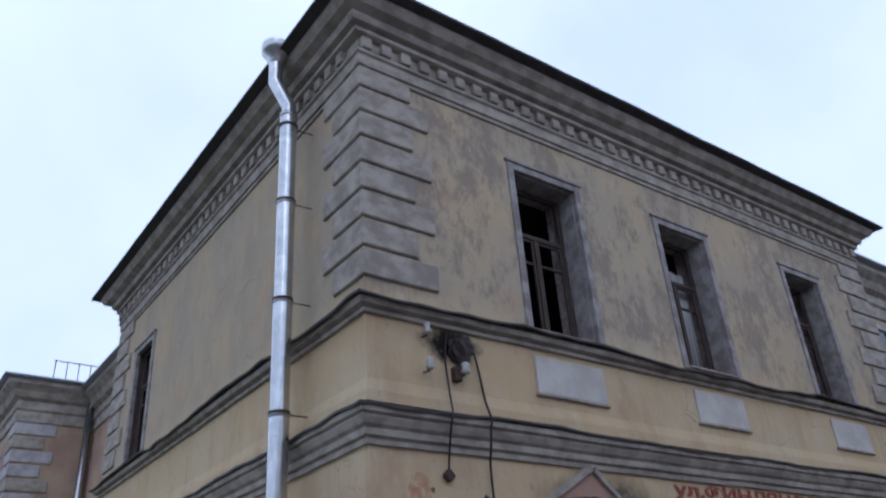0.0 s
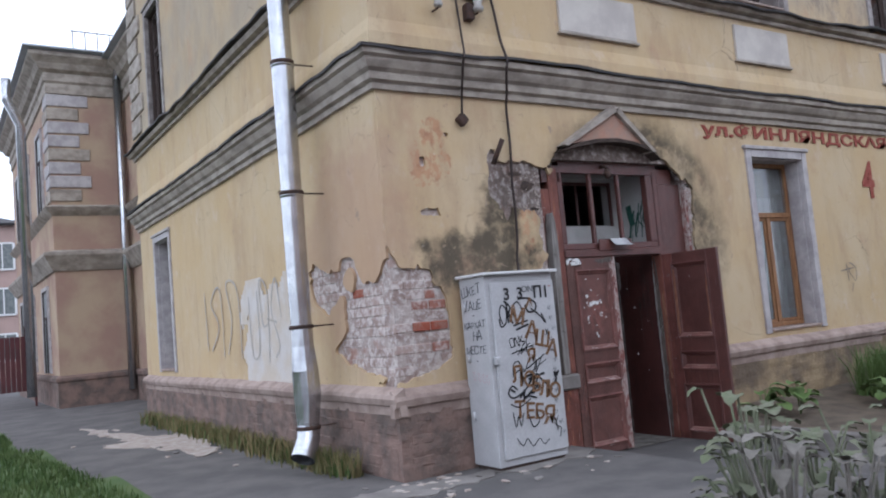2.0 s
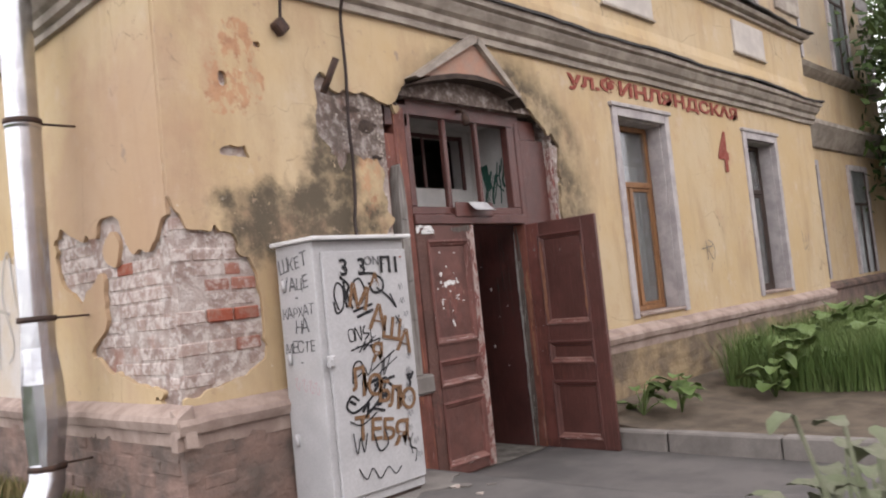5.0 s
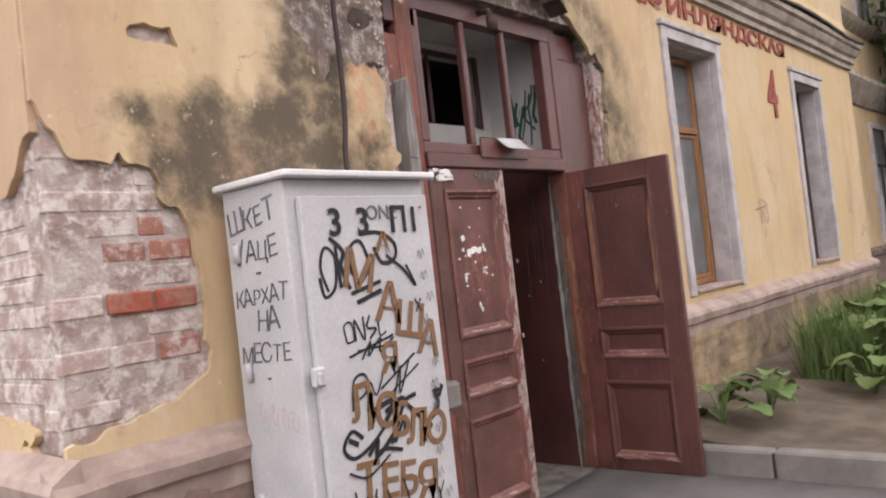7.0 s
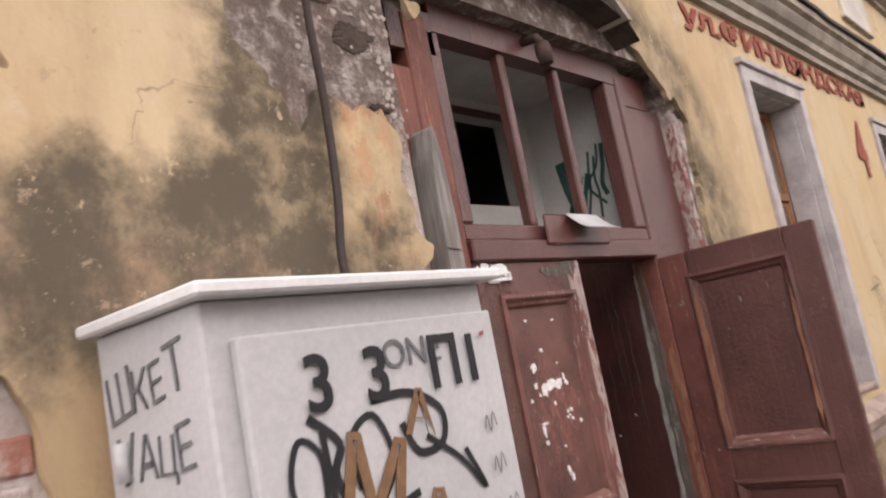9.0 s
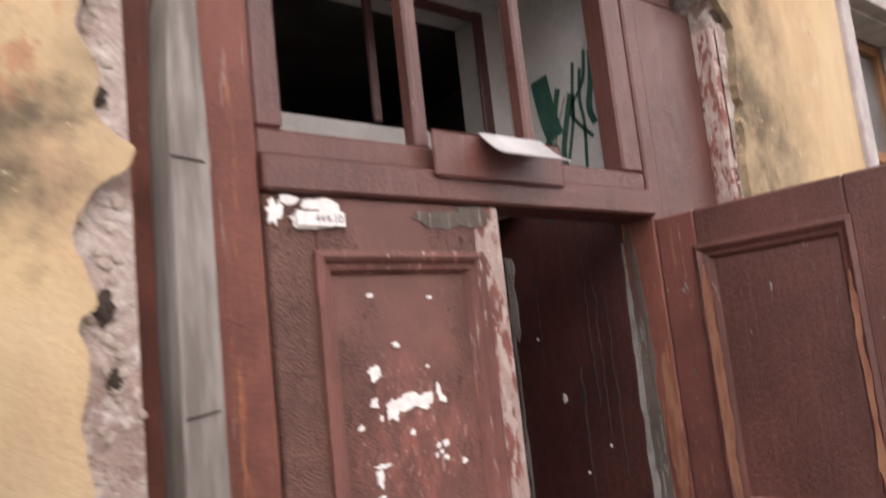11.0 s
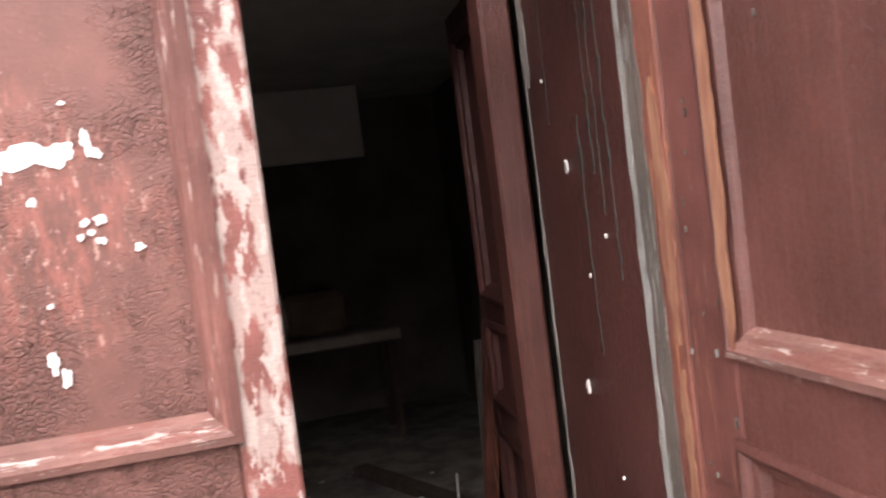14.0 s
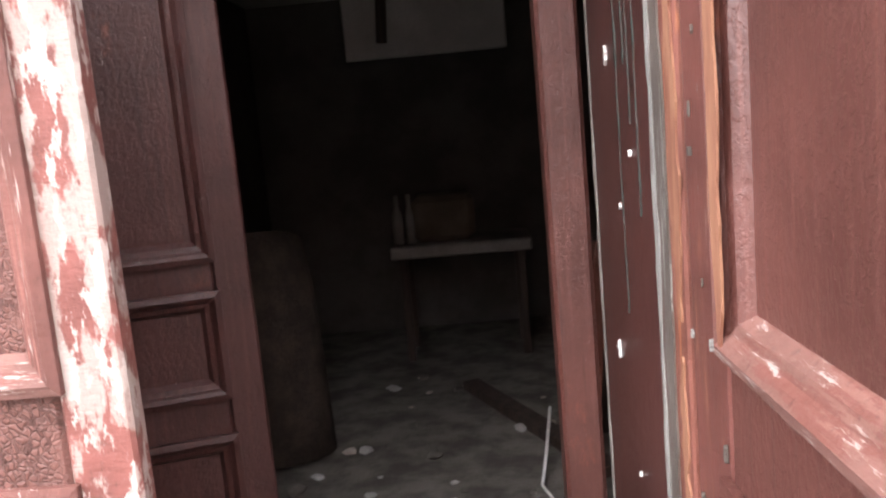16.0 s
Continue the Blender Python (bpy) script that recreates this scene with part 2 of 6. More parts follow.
def make_alligator(name, base, scrape, lows):
    """Brown paint shrunk into small raised flakes, scraped bare to a red undercoat in places."""
    k = Mat(name, 0.55, spec=0.4)
    warp, wob, cell = k.n.new("ShaderNodeVectorMath"), k.n.new("ShaderNodeTexNoise"), k.n.new("ShaderNodeTexVoronoi")
    warp.operation = "MULTIPLY_ADD"
    wob.inputs["Scale"].default_value, wob.inputs["Detail"].default_value = 60.0, 4
    k.l.new(k.pos, wob.inputs["Vector"])
    k.l.new(wob.outputs["Color"], warp.inputs[0])
    warp.inputs[1].default_value = (0.016, 0.016, 0.016)
    k.l.new(k.pos, warp.inputs[2])
    cell.feature = "DISTANCE_TO_EDGE"
    cell.inputs["Scale"].default_value = 95.0
    k.l.new(warp.outputs[0], cell.inputs["Vector"])
    where = k.ramp(k.noise(3.2, 5, 0.6, (1, 1, 0.8), (2, 5, 3)), lows, lows + 0.16)
    a, b = k.noise(4, 6), k.noise(130, 4, 0.7)
    col = k.mix(k.ramp(a, 0.34, 0.66), base, tuple(v * 0.68 for v in base))
    crack = k.math("MULTIPLY", k.ramp(cell.outputs["Distance"], 0.02, 0.16, 1.0, 0.0), where)
    col = k.mix(k.math("MULTIPLY", crack, 0.42), col, (0.05, 0.027, 0.023))
    lifted = k.math("MULTIPLY", k.ramp(k.noise(48, 6, 0.7, (1, 1, 0.8), (3, 3, 3)), 0.58, 0.64), where)
    col = k.mix(k.math("MULTIPLY", lifted, 0.6), col, tuple(v * 0.45 for v in base))
    bare = k.blob(scrape, (0.17, 0.3, 0.2), 0.75, 6.0, 0.9)
    col = k.mix(k.math("MULTIPLY", bare, k.ramp(k.noise(17, 7, 0.75, (1.5, 1, 0.5)), 0.44, 0.6, 0, 0.8)), col, (0.25, 0.092, 0.072))
    col = k.mix(k.math("MULTIPLY", bare, k.ramp(k.noise(70, 5, 0.75, (1, 1, 0.6)), 0.58, 0.64, 0, 0.8)), col, (0.43, 0.27, 0.23))
    col = k.mix(k.ramp(k.noise(11, 8, 0.75, (1.3, 1, 0.45), (8, 1, 2)), 0.67, 0.71, 0, 0.75), col, (0.36, 0.25, 0.20))
    col = k.mix(k.ramp(b, 0.6, 0.7, 0, 0.35), col, (0.30, 0.17, 0.14))
    relief = k.math("ADD", k.math("MULTIPLY", k.ramp(cell.outputs["Distance"], 0.0, 0.22), k.math("MULTIPLY", where, 0.6)), k.math("ADD", k.math("MULTIPLY", b, 0.25), k.math("MULTIPLY", lifted, 1.1)))
    return k.end(col, relief, 0.85, 0.005)


def make_streaked(name, base, bare, grey, amount, scale=9.0, axis=(3, 3, 0.22), gloss=0.6, teal=0.0, rag=0.72):
    """Old paint worn off in long strokes down to orange wood and grey primer."""
    k = Mat(name, gloss, spec=0.35)
    a, fine = k.noise(4, 6), k.noise(90, 5, 0.7, (1, 1, 0.5))
    col = k.mix(k.ramp(a, 0.35, 0.66), base, tuple(v * 0.6 for v in base))
    s1, s2 = k.noise(scale, 8, rag, axis, (3, 1, 2)), k.noise(scale * 1.6, 8, rag + 0.03, axis, (7, 5, 4))
    col = k.mix(k.ramp(s1, 0.64 - amount, 0.70 - amount, 0, 0.85), col, bare)
    col = k.mix(k.ramp(s2, 0.66 - amount * 0.8, 0.70 - amount * 0.8, 0, 0.85), col, grey)
    if teal:
        col = k.mix(k.ramp(k.noise(26, 7, 0.7, (1, 1, 0.35), (1, 9, 6)), 0.69 - teal, 0.71 - teal, 0, 0.8), col, (0.20, 0.29, 0.27))
    col = k.mix(k.ramp(fine, 0.55, 0.72, 0, 0.4), col, (0.05, 0.03, 0.025))
    wrinkle = k.noise(45, 5, 0.7, (1, 1, 2.2))
    return k.end(col, k.math("ADD", k.math("MULTIPLY", wrinkle, 0.8), k.math("ADD", s1, s2)), 0.7, 0.006)


PLASTER, CORE = make_plaster(), make_core()
BRICK = make_brick("old_red_brick", (0.36, 0.105, 0.065), (0.33, 0.17, 0.13))
BRICK_PINK = make_brick("half_limed_brick", (0.34, 0.155, 0.115), (0.50, 0.40, 0.36))
BRICK_LIME = make_brick("limed_brick", (0.40, 0.30, 0.26), (0.60, 0.54, 0.50))
STUCCO = simple("grey_weathered_stucco", (0.43, 0.38, 0.32), (0.26, 0.225, 0.19), 3.6, 0.92, bump=0.5, stretch=(1, 1, 1.5))
LEDGE = simple("flaking_ledge_paint", (0.42, 0.33, 0.28), (0.27, 0.20, 0.17), 4.0, 0.9, bump=0.6)
PLINTH = simple("damp_rubble_plinth", (0.25, 0.17, 0.14), (0.13, 0.105, 0.09), 3.4, 0.95, bump=1.0, dist=0.03, fine=24)
TRIM_OLD = simple("sooty_upper_window_trim", (0.36, 0.33, 0.31), (0.20, 0.175, 0.165), 5.0, 0.9, bump=0.45)
PLINTH_YELLOW = simple("damp_yellow_plinth_render", (0.36, 0.27, 0.16), (0.15, 0.115, 0.085), 2.0, 0.95, bump=1.0, dist=0.03, fine=24)
TRIM = simple("grey_lilac_window_trim", (0.50, 0.47, 0.46), (0.36, 0.33, 0.33), 5.0, 0.85, bump=0.35)
PLAQUE = simple("whitewashed_panel", (0.60, 0.56, 0.50), (0.47, 0.43, 0.39), 2.2, 0.9)
DOOR = make_door("brown_red_door_paint", (0.115, 0.044, 0.036))
DOOR_PEEL = make_alligator("crazed_brown_door_paint", (0.165, 0.074, 0.06), (6.92, 7.0, 1.36), 0.41)
DOOR_CRAZED = make_alligator("alligatored_door_stile_paint", (0.165, 0.08, 0.062), (6.6, 7.0, 0.4), 0.22)
DOOR_DARK = make_door("dark_brown_door_paint", (0.075, 0.028, 0.024))
DOOR_WORN = make_streaked("faded_red_door_paint", (0.20, 0.072, 0.052), (0.37, 0.14, 0.065), (0.30, 0.21, 0.18), 0.07)
HANG_RED = make_streaked("crazed_red_stile_paint", (0.16, 0.055, 0.044), (0.25, 0.11, 0.065), (0.30, 0.20, 0.17), 0.04, 12.0, teal=0.035)
MOULD_RED = make_streaked("chipped_red_moulding_paint", (0.20, 0.085, 0.07), (0.27, 0.115, 0.095), (0.52, 0.43, 0.39), 0.075, 16.0)
PALEFLAKE = make_streaked("flaked_white_primer", (0.33, 0.33, 0.31), (0.20, 0.16, 0.14), (0.12, 0.08, 0.07), 0.11, 14.0)
GREYFLAKE = make_streaked("peeled_grey_primer", (0.125, 0.105, 0.09), (0.09, 0.045, 0.038), (0.29, 0.285, 0.265), 0.11, 12.0)
FLAKED = make_streaked("flaked_pale_door_edge", (0.24, 0.09, 0.075), (0.36, 0.285, 0.255), (0.44, 0.37, 0.335), 0.17, 11.0, (1.7, 1.7, 0.7), rag=0.62)
RAWWOOD = simple("bare_orange_wood", (0.30, 0.15, 0.09), (0.19, 0.075, 0.05), 14, 0.75, stretch=(2, 2, 0.4))
GREYWOOD = simple("weathered_grey_wood", (0.27, 0.255, 0.235), (0.15, 0.135, 0.12), 9, 0.85, stretch=(4, 4, 0.4))
OCHREWOOD = simple("ochre_window_wood", (0.33, 0.17, 0.075), (0.20, 0.10, 0.05), 8, 0.6, stretch=(4, 4, 0.4))
DARKWOOD = simple("dark_weathered_wood", (0.085, 0.06, 0.05), (0.05, 0.038, 0.033), 8, 0.8, stretch=(4, 4, 0.4))
ROOF = simple("dark_sheet_roof_edge", (0.05, 0.048, 0.05), (0.075, 0.068, 0.066), 3, 0.7, bump=0.2)
ROOFTOP = simple("pale_galvanised_roof", (0.42, 0.45, 0.48), (0.33, 0.36, 0.39), 1.5, 0.5, 0.3, bump=0.1)
GALV = simple("galvanised_sheet_pipe", (0.62, 0.63, 0.64), (0.48, 0.49, 0.51), 4, 0.27, 0.95, bump=0.12, fine=30)
# cabinet paint lightened, so the lid's colour holds the sky on its edge
LID_SKYLIT = simple("skylit_cabinet_lid", (0.74, 0.74, 0.73), (0.64, 0.64, 0.63), 3, 0.4, bump=0.05)
CABINET = simple("light_grey_cabinet_paint", (0.50, 0.50, 0.50), (0.43, 0.43, 0.43), 3, 0.5, bump=0.08)
INK = simple("black_marker", (0.012, 0.012, 0.014), (0.02, 0.02, 0.022), 20, 0.6, bump=0.0)
INK_BROWN = simple("brown_spray_paint", (0.17, 0.092, 0.045), (0.22, 0.125, 0.065), 20, 0.6, bump=0.0)
INK_GREY = simple("faded_grey_marker", (0.10, 0.10, 0.105), (0.17, 0.17, 0.175), 20, 0.7, bump=0.0)
INK_PINK = simple("faint_pink_marker", (0.5, 0.36, 0.37), (0.48, 0.40, 0.40), 20, 0.7, bump=0.0)
INK_RED = simple("red_brush_paint", (0.25, 0.05, 0.035), (0.32, 0.10, 0.07), 14, 0.8, bump=0.0)
INK_GREEN = simple("dark_green_paint", (0.02, 0.075, 0.06), (0.03, 0.10, 0.075), 20, 0.6, bump=0.0)
DULL_GREEN = simple("dull_green_paint_drip", (0.035, 0.055, 0.05), (0.06, 0.05, 0.045), 20, 0.6, bump=0.0)
INK_WALL = simple("washed_grey_spray", (0.42, 0.40, 0.38), (0.46, 0.41, 0.34), 9, 0.9, bump=0.0)
WHITEWASH = simple("overpainted_white_patch", (0.62, 0.58, 0.54), (0.58, 0.50, 0.40), 3, 0.9, bump=0.2)
WHITE = simple("torn_white_paper", (0.80, 0.80, 0.78), (0.68, 0.68, 0.66), 30, 0.8, bump=0.2)
PORCELAIN = simple("dirty_porcelain", (0.50, 0.48, 0.44), (0.35, 0.33, 0.30), 20, 0.35, bump=0.0)
CABLE = simple("black_cable_rubber", (0.03, 0.021, 0.018), (0.045, 0.03, 0.026), 20, 0.6, bump=0.0)
IRON = simple("rusty_iron", (0.10, 0.06, 0.045), (0.06, 0.045, 0.04), 15, 0.8, 0.3)
PEDIMENT = simple("peeling_pink_render", (0.42, 0.24, 0.17), (0.34, 0.25, 0.20), 5, 0.92, bump=0.5)
INNERWALL = simple("dark_interior_plaster", (0.13, 0.125, 0.115), (0.08, 0.077, 0.07), 2.5, 0.9)
MOULD = make_streaked("worn_pale_door_moulding", (0.24, 0.12, 0.10), (0.17, 0.065, 0.052), (0.46, 0.39, 0.36), 0.12, 9.0, (0.5, 0.5, 5))
INNERPALE = simple("pale_grey_vestibule_wall", (0.56, 0.56, 0.54), (0.45, 0.45, 0.43), 3, 0.9)
INNERFLOOR = simple("dusty_interior_floor", (0.22, 0.205, 0.18), (0.10, 0.09, 0.08), 5, 0.95, bump=0.8, dist=0.02)
ASPHALT = simple("worn_grey_asphalt", (0.15, 0.138, 0.13), (0.10, 0.094, 0.09), 1.6, 0.95, bump=0.6, fine=90)
CONCRETE = simple("old_concrete", (0.25, 0.23, 0.21), (0.17, 0.155, 0.14), 3, 0.93, bump=0.6)
# near-black for shade put into colour: gable soffit, masonry holes, hall roll
NEAR_BLACK = simple("near_black_rough", (0.045, 0.034, 0.028), (0.085, 0.062, 0.05), 7, 0.95, bump=0.9, dist=0.02)
SOIL = simple("dusty_soil", (0.17, 0.135, 0.10), (0.10, 0.08, 0.06), 3, 0.97, bump=0.9, dist=0.03)
RUBBLE = simple("plaster_crumbs", (0.46, 0.41, 0.36), (0.33, 0.27, 0.23), 8, 0.95)
GRASS = simple("green_grass", (0.055, 0.10, 0.025), (0.085, 0.12, 0.035), 2, 0.8, bump=0.0)
BEDGRASS = simple("tall_green_weeds", (0.10, 0.165, 0.045), (0.15, 0.20, 0.07), 1.5, 0.8, bump=0.0)
DRYGRASS = simple("dry_ochre_grass", (0.24, 0.19, 0.09), (0.13, 0.135, 0.05), 3, 0.85, bump=0.0)
LEAF = simple("burdock_leaf", (0.11, 0.175, 0.05), (0.15, 0.215, 0.075), 9, 0.6, bump=0.2)
DUSTLEAF = simple("dusty_wilted_leaf", (0.22, 0.20, 0.175), (0.13, 0.12, 0.10), 9, 0.8, bump=0.2)
DUSTGREEN = simple("dusty_green_leaf", (0.13, 0.15, 0.085), (0.17, 0.17, 0.12), 9, 0.8, bump=0.2)
TREELEAF = simple("tree_leaf", (0.045, 0.085, 0.02), (0.07, 0.11, 0.03), 1, 0.7, bump=0.0)
BARK = simple("bark", (0.10, 0.08, 0.06), (0.06, 0.05, 0.04), 9, 0.95, bump=0.8, stretch=(3, 3, 0.5))
CURTAIN = simple("limp_grey_curtain", (0.45, 0.44, 0.42), (0.33, 0.32, 0.31), 4, 0.9, stretch=(6, 6, 0.3))
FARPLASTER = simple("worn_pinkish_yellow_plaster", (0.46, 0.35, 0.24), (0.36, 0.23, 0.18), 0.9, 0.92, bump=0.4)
PINKHOUSE = simple("pink_beige_render", (0.42, 0.30, 0.26), (0.38, 0.27, 0.235), 1, 0.9)
FENCERED = simple("dark_red_painted_metal", (0.11, 0.035, 0.035), (0.085, 0.03, 0.03), 3, 0.6)
VANPAINT = simple("grey_car_paint", (0.22, 0.22, 0.23), (0.20, 0.20, 0.21), 1, 0.35, bump=0.0)
RUBBER = simple("black_rubber", (0.02, 0.02, 0.02), (0.03, 0.03, 0.03), 9, 0.9)
STRIPPED = simple("cracked_glazing_dirt", (0.20, 0.22, 0.21), (0.12, 0.13, 0.13), 5, 0.3, bump=0.0)
_g = Mat("dusty_window_glass", 0.08)
_g.bsdf.inputs["Transmission Weight"].default_value = 0.9
GLASS = _g.end((0.75, 0.78, 0.78))


# ---- mesh helpers ----
def cuboid(bm, x0, x1, y0, y1, z0, z1, bevel=0.0, m=None):
    r = bmesh.ops.create_cube(bm, size=1.0)
    vs = r["verts"]
    for v in vs:
        v.co = Vector((x0 + (v.co.x + 0.5) * (x1 - x0), y0 + (v.co.y + 0.5) * (y1 - y0), z0 + (v.co.z + 0.5) * (z1 - z0)))
    if bevel:
        es = list({e for v in vs for e in v.link_edges})
        r = bmesh.ops.bevel(bm, geom=es, offset=bevel, segments=1, affect="EDGES")
        vs = [v for v in r["verts"]]
    if m is not None:
        bmesh.ops.transform(bm, matrix=m, verts=vs)
    return vs


def tube(bm, points, radius, sides=8, cap=True):
    """A round tube along points; radius is one number or one per point."""
    pts = [Vector(p) for p in points]
    rs = [radius] * len(pts) if isinstance(radius, (int, float)) else radius
    rings = []
    side = None
    for i, p in enumerate(pts):
        d = (pts[min(i + 1, len(pts) - 1)] - pts[max(i - 1, 0)]).normalized()
        if side is None:
            side = d.orthogonal().normalized()
        side = (side - d * side.dot(d)).normalized()
        up = d.cross(side)
        rings.append([bm.verts.new(p + (side * math.cos(a) + up * math.sin(a)) * rs[i]) for a in [2 * math.pi * j / sides for j in range(sides)]])
    for a, b in zip(rings, rings[1:]):
        for j in range(sides):
            f = bm.faces.new((a[j], a[(j + 1) % sides], b[(j + 1) % sides], b[j]))
            f.smooth = True
    if cap:
        bm.faces.new(rings[0][::-1])
        bm.faces.new(rings[-1])


def finish(name, bm, mat, smooth=False):
    me = bpy.data.meshes.new(name)
    bmesh.ops.recalc_face_normals(bm, faces=bm.faces[:])
    bm.to_mesh(me)
    bm.free()
    for m in (mat if isinstance(mat, (list, tuple)) else (mat,)):
        me.materials.append(m)
    if smooth:
        me.shade_smooth()
    return me


def thing(name, label, category, at=None, bm=None, mat=None, kind="", group=""):
    ob = new(name, finish(name, bm, mat) if bm is not None else None)
    if at is not None:
        ob.matrix_world = at
    return tagged(ob, label, category, group, kind)


def part(name, bm, mat, parent, label="", smooth=False):
    ob = new(name, finish(name, bm, mat, smooth))
    ob.parent = parent
    if label:
        ob["label"] = label
    return ob


def block(name, dims, mat, parent, label="", bevel=0.006, m=None):
    bm = bmesh.new()
    cuboid(bm, *dims, bevel=bevel, m=m)
    return part(name, bm, mat, parent, label)


def structure(name, label, category, bm, mat):
    return thing(name, label, category, bm=bm, mat=mat, kind="structure")


def slab_with_holes(bm, us, vs, solid, place, thick, relax=0):
    """Cells between the lines us and vs; solid(u, v) says which stand. place(u, v, d) gives the point at depth d."""
    nu, nv = len(us) - 1, len(vs) - 1
    on = [[solid((us[i] + us[i + 1]) / 2, (vs[j] + vs[j + 1]) / 2) for j in range(nv)] for i in range(nu)]
    cache, spot = {}, {}

    def cell(i, j):
        return 0 <= i < nu and 0 <= j < nv and on[i][j]

    if relax:
        # round off the stair steps along broken edges
        near = {}
        for i in range(1, nu):
            for j in range(nv):
                if cell(i - 1, j) != cell(i, j):
                    near.setdefault((i, j), []).append((i, j + 1))
                    near.setdefault((i, j + 1), []).append((i, j))
        for i in range(nu):
            for j in range(1, nv):
                if cell(i, j - 1) != cell(i, j):
                    near.setdefault((i, j), []).append((i + 1, j))
                    near.setdefault((i + 1, j), []).append((i, j))
        spot = {k: (us[k[0]], vs[k[1]]) for k in near}
        for _ in range(relax):
            spot = {k: p if k[0] in (0, nu) or k[1] in (0, nv) else ((p[0] + sum(spot[q][0] for q in near[k])) / (1 + len(near[k])), (p[1] + sum(spot[q][1] for q in near[k])) / (1 + len(near[k]))) for k, p in spot.items()}

    def vert(i, j, d):
        if (i, j, d) not in cache:
            u, v = spot.get((i, j), (us[i], vs[j]))
            cache[i, j, d] = bm.verts.new(place(u, v, d * thick))
        return cache[i, j, d]

    for i in range(nu):
        for j in range(nv):
            if not on[i][j]:
                continue
            for d in (0, 1):
                bm.faces.new([vert(i, j, d), vert(i + 1, j, d), vert(i + 1, j + 1, d), vert(i, j + 1, d)])
            for di, dj, a, b in ((-1, 0, (i, j), (i, j + 1)), (1, 0, (i + 1, j), (i + 1, j + 1)), (0, -1, (i, j), (i + 1, j)), (0, 1, (i, j + 1), (i + 1, j + 1))):
                p, q = i + di, j + dj
                if not (0 <= p < nu and 0 <= q < nv and on[p][q]):
                    bm.faces.new([vert(*a, 0), vert(*b, 0), vert(*b, 1), vert(*a, 1)])


def inside(poly, u, v):
    hit = False
    for (a, b), (c, d) in zip(poly, poly[1:] + poly[:1]):
        if (b > v) != (d > v) and u < (c - a) * (v - b) / (d - b) + a:
            hit = not hit
    return hit


def lines(lo, hi, step, extra=()):
    n = max(1, round((hi - lo) / step))
    return sorted({round(lo + (hi - lo) * i / n, 4) for i in range(n + 1)} | {round(e, 4) for e in extra if lo <= e <= hi})


def moulding(bm, rect, profile, wobble=0.0):
    """A profile of (out, z) run round a rectangle x0, x1, y0, y1."""
    x0, x1, y0, y1 = rect
    rings = []
    for out, z in profile:
        c = [(x0 - out, y0 - out), (x1 + out, y0 - out), (x1 + out, y1 + out), (x0 - out, y1 + out)]
        ring = []
        for (ax, ay), (bx, by) in zip(c, c[1:] + c[:1]):
            n = 90
            for i in range(n):
                x, y = ax + (bx - ax) * i / n, ay + (by - ay) * i / n
                w = (noise.noise(Vector((x * 0.6, y * 0.6, z * 0.3))) + 0.45 * noise.noise(Vector((x * 2.3, y * 2.3, z)))) * wobble
                ring.append(bm.verts.new((x, y, z + w)))
        rings.append(ring)
    for a, b in zip(rings, rings[1:]):
        for i in range(len(a)):
            j = (i + 1) % len(a)
            bm.faces.new((a[i], a[j], b[j], b[i]))


def words(text, size, mat, m, parent, name="lettering", label="", depth=0.002, shear=0.0, bold=0.0):
    """Writing in the built-in font as a mesh part."""
    cu = bpy.data.curves.new(name, "FONT")
    cu.body, cu.size, cu.extrude, cu.shear, cu.offset, cu.align_x = text, size, depth, shear, bold, "CENTER"
    tmp = bpy.data.objects.new(name, cu)
    scene.collection.objects.link(tmp)
    me = bpy.data.meshes.new_from_object(tmp.evaluated_get(bpy.context.evaluated_depsgraph_get()))
    bpy.data.objects.remove(tmp)
    me.materials.clear()
    me.materials.append(mat)
    ob = new(name, me)
    ob.matrix_world = m
    if parent:
        ob.parent = parent
    if label:
        ob["label"] = label
    return ob


def stroke(bm, pts, width, place, lift=0.0, smooth=True):
    """A flat painted line through 2D points; place(u, v, d) maps it onto its surface."""
    if smooth and len(pts) > 2:
        out = []
        for i in range(len(pts) - 1):
            p0, p1, p2, p3 = pts[max(i - 1, 0)], pts[i], pts[i + 1], pts[min(i + 2, len(pts) - 1)]
            for k in range(5):
                s = k / 5
                out.append(tuple(0.5 * (2 * p1[c] + (p2[c] - p0[c]) * s + (2 * p0[c] - 5 * p1[c] + 4 * p2[c] - p3[c]) * s * s + (3 * p1[c] - p0[c] - 3 * p2[c] + p3[c]) * s ** 3) for c in (0, 1)))
        pts = out + [pts[-1]]
    prev = None
    for i, (u, v) in enumerate(pts):
        a, b = pts[max(i - 1, 0)], pts[min(i + 1, len(pts) - 1)]
        du, dv = b[0] - a[0], b[1] - a[1]
        n = math.hypot(du, dv) or 1
        w = width / 2
        cur = (bm.verts.new(place(u - dv / n * w, v + du / n * w, lift)), bm.verts.new(place(u + dv / n * w, v - du / n * w, lift)))
        if prev:
            bm.faces.new((prev[0], prev[1], cur[1], cur[0]))
        prev = cur


